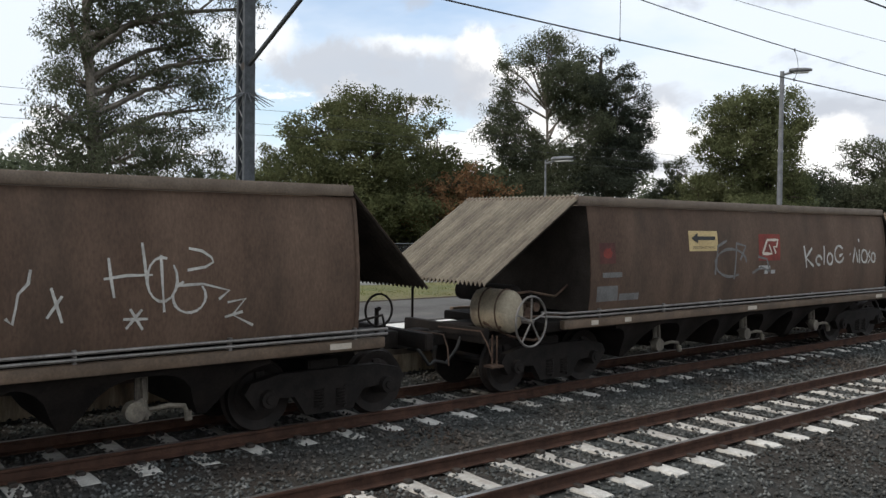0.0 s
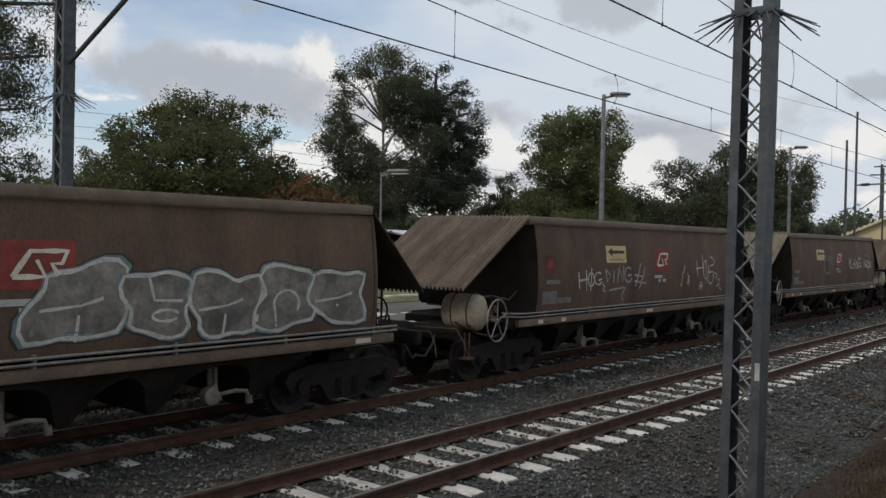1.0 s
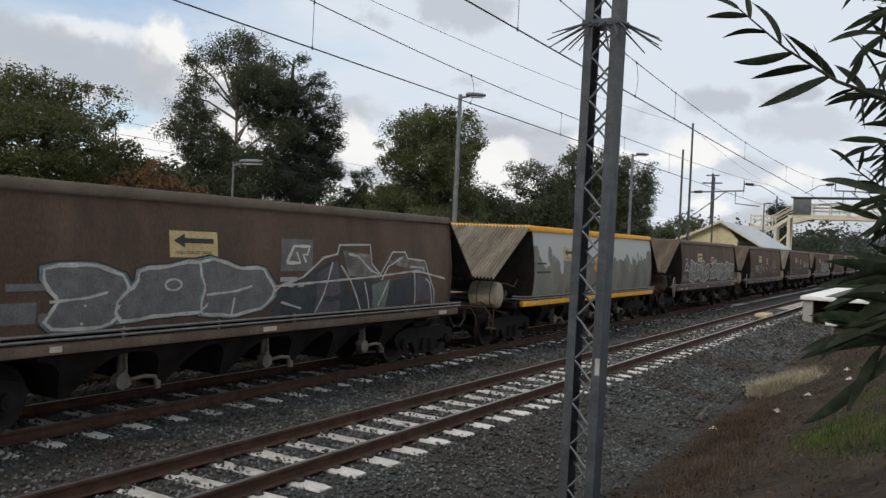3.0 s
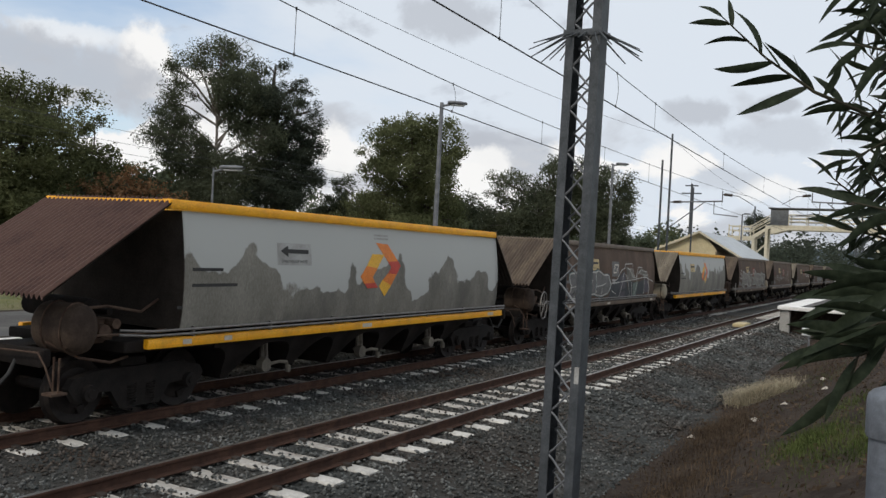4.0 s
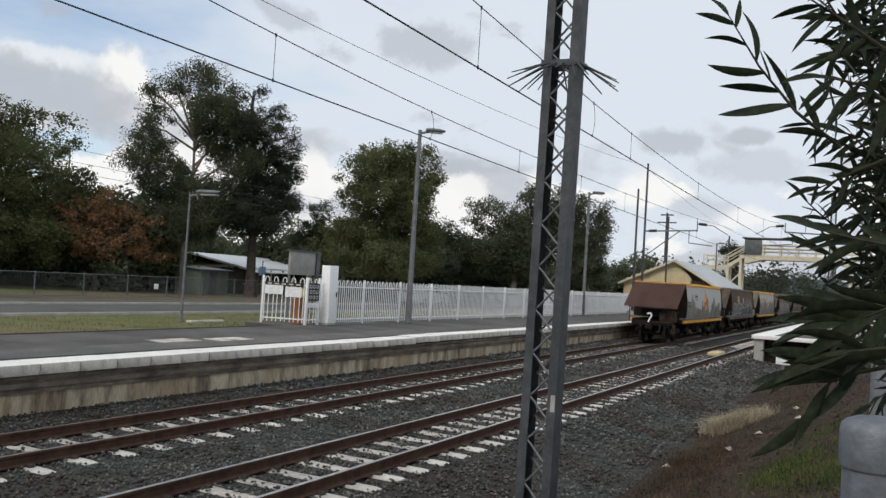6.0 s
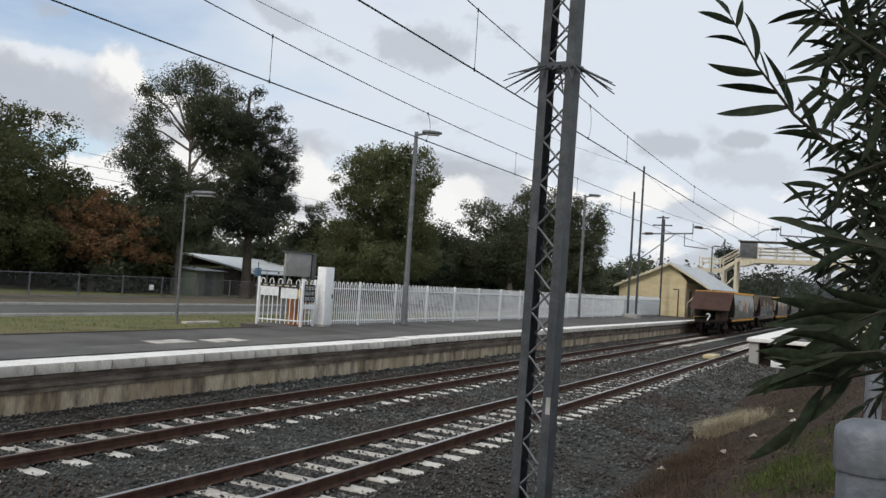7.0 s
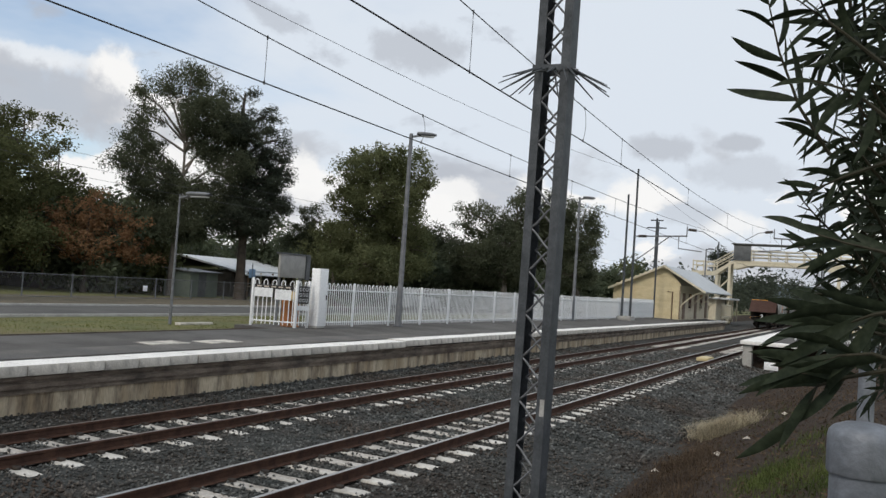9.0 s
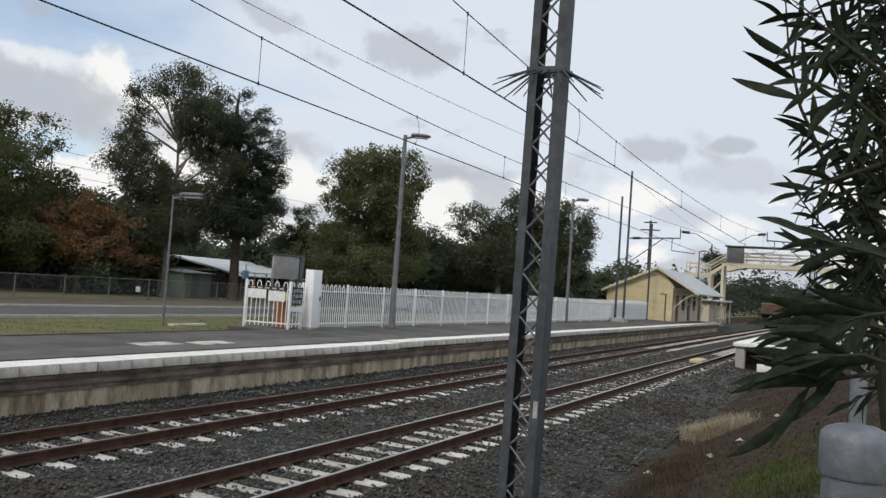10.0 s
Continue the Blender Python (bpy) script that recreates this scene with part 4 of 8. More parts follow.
def hopper_wagon(k, y, hull="hull_brown", trim="rim_brown", sill="sill_brown", hoods=("hood_tin", "hood_tin"), label="", detail=True):
    w = thing("hopper_wagon", pose(FAR_X, y, 0), label, "freight wagon", "wagons of the coal train")
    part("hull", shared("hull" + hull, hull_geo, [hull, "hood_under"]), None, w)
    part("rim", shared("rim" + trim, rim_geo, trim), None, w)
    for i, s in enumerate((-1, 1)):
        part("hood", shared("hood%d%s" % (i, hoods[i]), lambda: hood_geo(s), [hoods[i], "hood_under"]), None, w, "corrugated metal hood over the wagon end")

    def sills():
        g = Geo()
        for s in (-1, 1):
            a, b = sorted((s * 1.24, s * 1.345))
            g.box(a, -0.35, 0.985, b, BODY + 0.5, 1.115, 0.012)
        return g

    part("side_sill", shared("sill" + sill, sills, sill), None, w)

    def frame_geo():
        g = Geo()
        g.box(-0.32, -1.45, 0.78, 0.32, BODY + 1.45, 1.02, 0.02)
        g.box(-1.2, -0.6, 0.94, 1.2, BODY + 0.55, 1.08, 0.02)
        for y in (-1.62, BODY + 1.45):
            g.box(-0.95, y, 0.82, 0.95, y + 0.14, 1.04, 0.02)
        for y in (-1.30, BODY + 1.2):
            for x in (-1.15, 1.15):
                g.tube([(x, y, 1.0), (x, y - 0.0, 1.80)], 0.022, 6)
                return g

    tank_mat = "tank_rust" if k in (0, 1, 3) else "tank"
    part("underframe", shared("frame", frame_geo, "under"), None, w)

    def pipes():
        g = Geo()
        for z in (1.165, 1.225):
            g.tube([(1.20, -0.7, z + 0.02), (1.36, -0.3, z), (1.385, 0.4, z), (1.385, BODY + 0.5, z)], 0.019, 8)
        for i in range(7):
            g.box(1.33, 0.4 + i * 1.62, 1.12, 1.375, 0.44 + i * 1.62, 1.26)
        return g

    part("handrail", shared("pipes", pipes, "pipe"), None, w, "pair of worn metal pipes along the sill")
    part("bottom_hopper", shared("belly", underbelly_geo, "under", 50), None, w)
    for i, yy in enumerate((2.4, 5.1, 7.7)):
        part("discharge_gear", shared("gear%d" % i, lambda: gear_geo(yy), "gear"), None, w, "pale dusty door gear under the hopper")
    axles = []
    for yy in (0.0, BODY):
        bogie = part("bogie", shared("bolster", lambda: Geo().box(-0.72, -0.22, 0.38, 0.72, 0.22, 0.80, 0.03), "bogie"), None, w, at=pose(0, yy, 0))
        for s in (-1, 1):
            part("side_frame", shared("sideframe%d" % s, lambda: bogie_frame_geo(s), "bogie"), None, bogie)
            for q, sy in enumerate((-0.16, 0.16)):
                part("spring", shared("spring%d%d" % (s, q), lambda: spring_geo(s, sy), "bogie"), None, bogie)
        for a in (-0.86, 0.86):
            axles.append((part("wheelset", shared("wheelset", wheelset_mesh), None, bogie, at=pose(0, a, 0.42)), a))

    def tank_geo():
        g = Geo()
        pr = [(0.30, 0.0), (0.32, 0.14), (0.38, 0.22), (0.44, 0.235), (1.02, 0.235), (1.08, 0.22), (1.13, 0.13), (1.14, 0.0)]
        g.loft([[(x, -1.16 + r * math.cos(2 * math.pi * i / 20), 1.27 + r * 1.35 * math.sin(2 * math.pi * i / 20)) for i in range(20)] for x, r in pr], closed=True)
        return g

    tank = part("air_tank", shared("tank" + tank_mat, tank_geo, tank_mat, 50), None, w, "cream painted air reservoir")
    for i, x in enumerate((0.6, 0.95)):
        part("strap", shared("strap%d" % i, lambda: Geo().tube([(x, -1.16 + 0.243 * math.cos(2 * math.pi * q / 20), 1.27 + 0.326 * math.sin(2 * math.pi * q / 20)) for q in range(21)], 0.012, 5, caps=False), "rusty"), None, tank)
    if hull == "hull_brown":
        part("brake_wheel", shared("handwheel", handwheel_geo, "pipe"), None, w, "spoked metal handbrake wheel", at=pose(1.42, -1.12, 1.16, 0, 0, 8))

    for i, (sy, y0) in enumerate(((-1, -1.55), (1, BODY + 1.55))):
        def coupler():
            g = Geo()
            g.box(-0.11, min(y0, y0 + sy * 0.45), 0.72, 0.11, max(y0, y0 + sy * 0.45), 0.92, 0.03)
            g.box(-0.17, min(y0 + sy * 0.36, y0 + sy * 0.56), 0.66, 0.15, max(y0 + sy * 0.36, y0 + sy * 0.56), 0.98, 0.04)
            return g
        c = part("coupler", shared("coupler%d" % i, coupler, "bogie"), None, w)
        part("air_hose", shared("hose%d" % i, lambda: Geo().tube([(0.42, y0, 0.95), (0.48, y0 + sy * 0.16, 0.72), (0.46, y0 + sy * 0.34, 0.52), (0.40, y0 + sy * 0.52, 0.56)], 0.024, 7), "black"), None, c)
        part("uncoupling_bar", shared("cutbar%d" % i, lambda: Geo().tube([(0.1, y0 + sy * 0.2, 1.0), (1.0, y0 + sy * 0.16, 1.02), (1.12, y0 + sy * 0.14, 0.86), (1.2, y0 + sy * 0.1, 0.62)], 0.012, 6), "rusty"), None, c)
    for i, y in enumerate((0.25, 1.05, 4.6, BODY - 0.3)):
        part("sill_mark", shared("mark%d" % i, lambda: Geo().box(1.345, y, 1.015, 1.349, y + (0.30 if y > 4 else 0.16), 1.085), "cream_sign"), None, w)

    # brake gear on the open end platform
    def valve_box():
        g = Geo()
        g.box(0.30, -0.95, 1.04, 0.80, -0.45, 1.36, 0.03)
        g.tube([(0.80, -0.78, 1.22), (1.02, -0.78, 1.22)], [0.11, 0.09], 12)
        g.tube([(0.80, -0.55, 1.30), (0.96, -0.55, 1.30)], 0.07, 10)
        return g
    part("brake_valve", shared("valve", valve_box, "rusty"), None, w, "rusty brake valve with round covers")
    part("brake_cylinder", shared("cyl", lambda: Geo().tube([(-0.7, -0.62, 1.46), (0.55, -0.62, 1.46), (0.62, -0.62, 1.46), (0.9, -0.62, 1.46)], [0.15, 0.15, 0.05, 0.05], 14), "under"), None, w)
    for i, pts in enumerate(([(1.0, -1.35, 1.05), (1.05, -0.9, 1.18), (1.08, -0.3, 1.16), (1.05, 0.2, 1.2)], [(0.9, -1.3, 1.5), (1.06, -0.8, 1.55), (1.0, -0.2, 1.45), (0.9, 0.18, 1.6)], [(0.7, -1.4, 1.1), (0.98, -1.1, 0.9), (1.05, -0.7, 0.82), (0.9, -0.3, 0.85)])):
        part("brake_pipe", shared("bpipe%d" % i, lambda: Geo().tube(pts, 0.02, 7), "rusty"), None, w)
    part("headstock_step", shared("step", lambda: Geo().box(0.98, -1.62, 0.50, 1.16, -1.40, 0.53).tube([(1.02, -1.5, 0.52), (1.02, -1.5, 0.95)], 0.014, 6).tube([(1.12, -1.5, 0.52), (1.12, -1.5, 0.95)], 0.014, 6), "rusty"), None, w)
    # far end: lever wheel and low box
    part("end_box", shared("endbox", lambda: Geo().box(-0.5, BODY + 0.35, 1.04, 0.35, BODY + 0.75, 1.30, 0.03), "rusty"), None, w)
    part("lever_wheel", shared("lever", lambda: Geo().tube([(0.55, BODY + 0.95 + 0.22 * math.cos(2 * math.pi * q / 18), 1.36 + 0.22 * math.sin(2 * math.pi * q / 18)) for q in range(19)], 0.016, 6, caps=False), "bogie"), None, w)
    part("lever_post", shared("leverpost", lambda: Geo().tube([(0.5, BODY + 0.95, 1.0), (0.5, BODY + 0.95, 1.38), (0.56, BODY + 0.95, 1.38)], 0.03, 7), "bogie"), None, w)
    part("grab_rail", shared("grab", lambda: Geo().tube([(1.1, BODY + 0.25, 1.08), (1.1, BODY + 0.25, 1.30), (1.1, BODY + 0.62, 1.36), (1.1, BODY + 0.70, 1.08)], 0.018, 6), "bogie"), None, w)
    return w, axles


def travel_sign(w, y=2.75, mat="sign_yellow"):
    g = Geo()
    panel(g, [(y, 2.12), (y + 0.86, 2.12), (y + 0.86, 2.47), (y, 2.47)])
    plate = part("direction_sign", g, mat, w, "yellow sign with a black arrow")
    g = Geo()
    panel(g, [(y + 0.22, 2.31), (y + 0.78, 2.31), (y + 0.78, 2.375), (y + 0.22, 2.375)], 0.010)
    panel(g, [(y + 0.07, 2.342), (y + 0.26, 2.25), (y + 0.26, 2.435), (y + 0.07, 2.343)], 0.0115)
    part("arrow", g, "black", plate)
    side_text("lettering", "DIRECTION OF TRAVEL", y + 0.43, 2.18, 0.062, "black", plate)


def square_logo(w, y=4.92, faded=False):
    """Red square with a slanted pale emblem of plain strokes."""
    g = Geo()
    panel(g, [(y, 1.92), (y + 0.76, 1.92), (y + 0.80, 2.42), (y + 0.04, 2.42)])
    plate = part("emblem", g, "red_sign" if not faded else "graffiti_faded", w, "faded red square emblem with pale strokes")
    g = Geo()
    for pts in ([(y + 0.13, 2.05), (y + 0.32, 2.31), (y + 0.70, 2.31), (y + 0.64, 2.18), (y + 0.53, 2.18), (y + 0.60, 2.06)], [(y + 0.13, 2.05), (y + 0.46, 2.05), (y + 0.38, 2.22)]):
        stroke(g, pts, 0.05, 0.011)
    part("emblem_stroke", g, "cream_sign", plate)
    for a, b, z in ((0.0, 0.40, 1.76), (0.20, 0.32, 1.67), (0.42, 0.57, 1.67)):
        g = Geo()
        panel(g, [(y + a, z), (y + b, z), (y + b, z + 0.07), (y + a, z + 0.07)])
        part("stencil", g, "label", w)


def folded_logo(w, y=5.12):
    """Two folded ribbons, one hooked in the other, in orange, red and yellow."""
    def p(a, b):
        return (y + a * 0.0096, 2.06 - b * 0.0078)
    shapes = [("orange", [p(-16, -64), p(26, -62), p(62, -22), p(24, -20)]), ("logo_red", [p(24, -20), p(62, -22), p(72, -11), p(36, -7)]), ("logo_red", [p(36, -7), p(72, -11), p(56, 10), p(24, 8)]),
              ("orange", [p(24, 8), p(56, 10), p(36, 37), p(4, 24)]), ("logo_yellow", [p(4, 24), p(36, 37), p(14, 64), p(-8, 39)]),
              ("logo_yellow", [p(-30, -37), p(12, -37), p(-14, -4), p(-51, -9)]), ("orange", [p(-51, -9), p(-14, -4), p(-30, 17), p(-72, 16)]), ("orange", [p(-72, 16), p(-30, 17), p(-22, 30), p(-58, 32)]),
              ("logo_red", [p(-58, 32), p(-22, 30), p(-10, 42), p(-47, 43)])]
    first = None
    for i, (m, c) in enumerate(shapes):
        g = Geo()
        panel(g, c, 0.006 + 0.0004 * i)
        if first is None:
            first = part("emblem", g, m, w, "folded ribbon emblem in orange, red and yellow")
        else:
            part("emblem_piece", g, m, first)
    for z in (2.62, 2.68):
        g = Geo()
        panel(g, [(y - 0.2, z), (y + 0.28, z), (y + 0.28, z + 0.035), (y - 0.2, z + 0.035)])
        part("text_bar", g, "label", w)


def tag_marks(w, lines, mat="graffiti", width=0.045, move=0.0, grow=1.0, about=(0, 0)):
    g = Geo()
    for i, pts in enumerate(lines):
        pts = [(about[0] + (a - about[0]) * grow + move, about[1] + (b - about[1]) * grow) for a, b in pts]
        stroke(g, pts, width, 0.007 + 0.0006 * (i % 4))
    part("graffiti", g, mat, w, "sprayed white graffiti strokes")


def letter_rim(cy, cz, ry, rz, rng):
    """Outline of one fat, lopsided letter."""
    n = 26
    ph = [rng.uniform(0, 6.28) for _ in range(4)]
    rim = []
    for i in range(n):
        a = 2 * math.pi * i / n
        r = 1 + 0.13 * math.sin(2 * a + ph[0]) + 0.11 * math.sin(3 * a + ph[1]) + 0.07 * math.sin(5 * a + ph[2])
        sq = min(1.30, 1 / max(abs(math.cos(a)), abs(math.sin(a))) ** 0.8)
        rim.append((cy + ry * r * sq * math.cos(a) + 0.12 * rz * math.sin(a), min(2.7, max(1.23, cz + rz * r * sq * math.sin(a)))))
    return rim


def bubble_graffiti(w, y0, y1, z0, z1, letters, seed, fill="graffiti_fill", edge="graffiti_teal"):
    """Fat rounded letters: dark surround, coloured edge, grey fill, pale outlines and inner strokes."""
    rng = random.Random(seed)
    step = (y1 - y0) / letters
    for i in range(letters):
        cy, cz = y0 + step * (i + 0.5), (z0 + z1) / 2 + rng.uniform(-0.08, 0.08)
        ry, rz = step * rng.uniform(0.44, 0.54), (z1 - z0) * rng.uniform(0.36, 0.46)
        rim = letter_rim(cy, cz, ry, rz, rng)
        base = 0.005 + 0.0016 * i
        for mat_, k, lift, name in (("black", 1.15, base * 0.8, "graffiti_shadow"), (edge, 1.10, base + 0.0012, "graffiti_edge"), (fill, 1.0, base + 0.0024, "graffiti_fill")):
            g = Geo()
            g.loft([[on_side(cy + (a - cy) * k * s, min(2.74, max(1.21, cz + (b - cz) * k * s)), lift) for a, b in rim] for s in (0.02, 0.4, 0.75, 1.0)], closed=True)
            part(name, g, mat_, w)
        g = Geo()
        stroke(g, rim + [rim[0]], 0.045, base + 0.0034)
        part("graffiti_outline", g, "graffiti", w, "pale sprayed outline of a letter")
        kind = rng.randrange(4)
        if kind == 0:
            inner = [loop(cy + ry * 0.1, cz + rz * 0.25, ry * 0.22, rz * 0.2)]
        elif kind == 1:
            inner = [[(cy - ry * 0.9, cz - rz * 0.15), (cy, cz - rz * 0.05), (cy + ry * 0.5, cz + rz * 0.12)], [(cy - ry * 0.1, cz - rz), (cy - ry * 0.05, cz - rz * 0.3)]]
        elif kind == 2:
            inner = [loop(cy, cz - rz * 0.2, ry * 0.42, rz * 0.5, -30, 200), [(cy - ry * 0.4, cz - rz * 0.25), (cy - ry * 0.3, cz - rz)]]
        else:
            inner = [[(cy - ry * 0.3, cz + rz * 0.9), (cy - ry * 0.15, cz + rz * 0.1), (cy + ry * 0.7, cz + rz * 0.05)], loop(cy + ry * 0.2, cz - rz * 0.45, ry * 0.4, rz * 0.2, 20, 330)]
        for q in inner:
            g = Geo()
            stroke(g, [(a, min(2.7, max(1.23, b))) for a, b in q], 0.032, base + 0.0036)
            part("graffiti_stroke", g, "graffiti", w)


def angular_graffiti(w):
    """Sharp outlined letters over dark purple and green fills."""
    def at(a, b):
        return (4.6 + 5.3 * (a / 685) ** 1.1, min(2.75, max(1.22, 2.95 - (b - 60) / 350 * 1.88)))
    fills = [("graffiti_dark", [(60, 300), (240, 215), (330, 380), (20, 390)]), ("graffiti_purple", [(180, 260), (250, 220), (270, 390), (180, 390)]), ("graffiti_fill", [(270, 190), (370, 200), (400, 270), (290, 270)]),
             ("graffiti_dark", [(300, 280), (420, 290), (400, 385), (320, 385)]), ("graffiti_green", [(380, 300), (450, 280), (440, 380), (390, 380)]), ("graffiti_fill", [(430, 225), (510, 200), (600, 230), (600, 265)]),
             ("graffiti_dark", [(450, 290), (560, 270), (560, 370), (440, 375)]), ("graffiti_purple", [(560, 270), (610, 280), (650, 360), (565, 365)])]
    for i, (m, q) in enumerate(fills):
        g = Geo()
        panel(g, [at(*c) for c in q], 0.0045 + 0.0005 * i)
        part("graffiti_fill", g, m, w)
    lines = [[(0, 330), (60, 290), (130, 270), (200, 212), (250, 200), (258, 172), (372, 168), (376, 230), (410, 266), (460, 190), (512, 190), (522, 212), (595, 220), (612, 266), (642, 330), (650, 385)],
             [(0, 296), (400, 272), (560, 255), (690, 286)], [(232, 225), (205, 320), (180, 390)], [(262, 235), (302, 292), (345, 380)], [(350, 290), (378, 380)], [(442, 290), (410, 370)], [(550, 262), (562, 375)],
             [(290, 200), (325, 206), (372, 252), (405, 266)], [(500, 208), (440, 240), (415, 285)], [(530, 240), (590, 245), (592, 262), (540, 258)], [(60, 340), (130, 362)], [(600, 284), (620, 300), (640, 385)]]
    for i, q in enumerate(lines):
        g = Geo()
        stroke(g, [at(*c) for c in q], 0.034, 0.0095 + 0.0003 * i)
        part("graffiti_outline", g, "graffiti", w, "pale sprayed graffiti line")
    bubble_graffiti(w, 0.9, 4.6, 1.30, 2.15, 3, 31, "graffiti_faded")


def end_plates(w):
    g = Geo()
    panel(g, [(0.42, 1.95), (0.80, 1.95), (0.80, 2.27), (0.42, 2.27)])
    plate = part("hazard_plate", g, "red_faded", w, "faded red plate on the hull")
    g = Geo()
    blob(g, 0.61, 2.11, 0.10, 0.085, 0.010, 3)
    part("hazard_dot", g, "red_sign", plate)


def repaint_patches(w, seed):
    for a, b, z0, z1 in ((0.48, 0.95, 1.73, 1.81), (0.36, 0.86, 1.36, 1.60), (0.89, 1.38, 1.36, 1.47)):
        g = Geo()
        panel(g, [(a, z0), (b, z0), (b, z1), (a, z1)])
        part("paint_patch", g, "graffiti_faded", w)


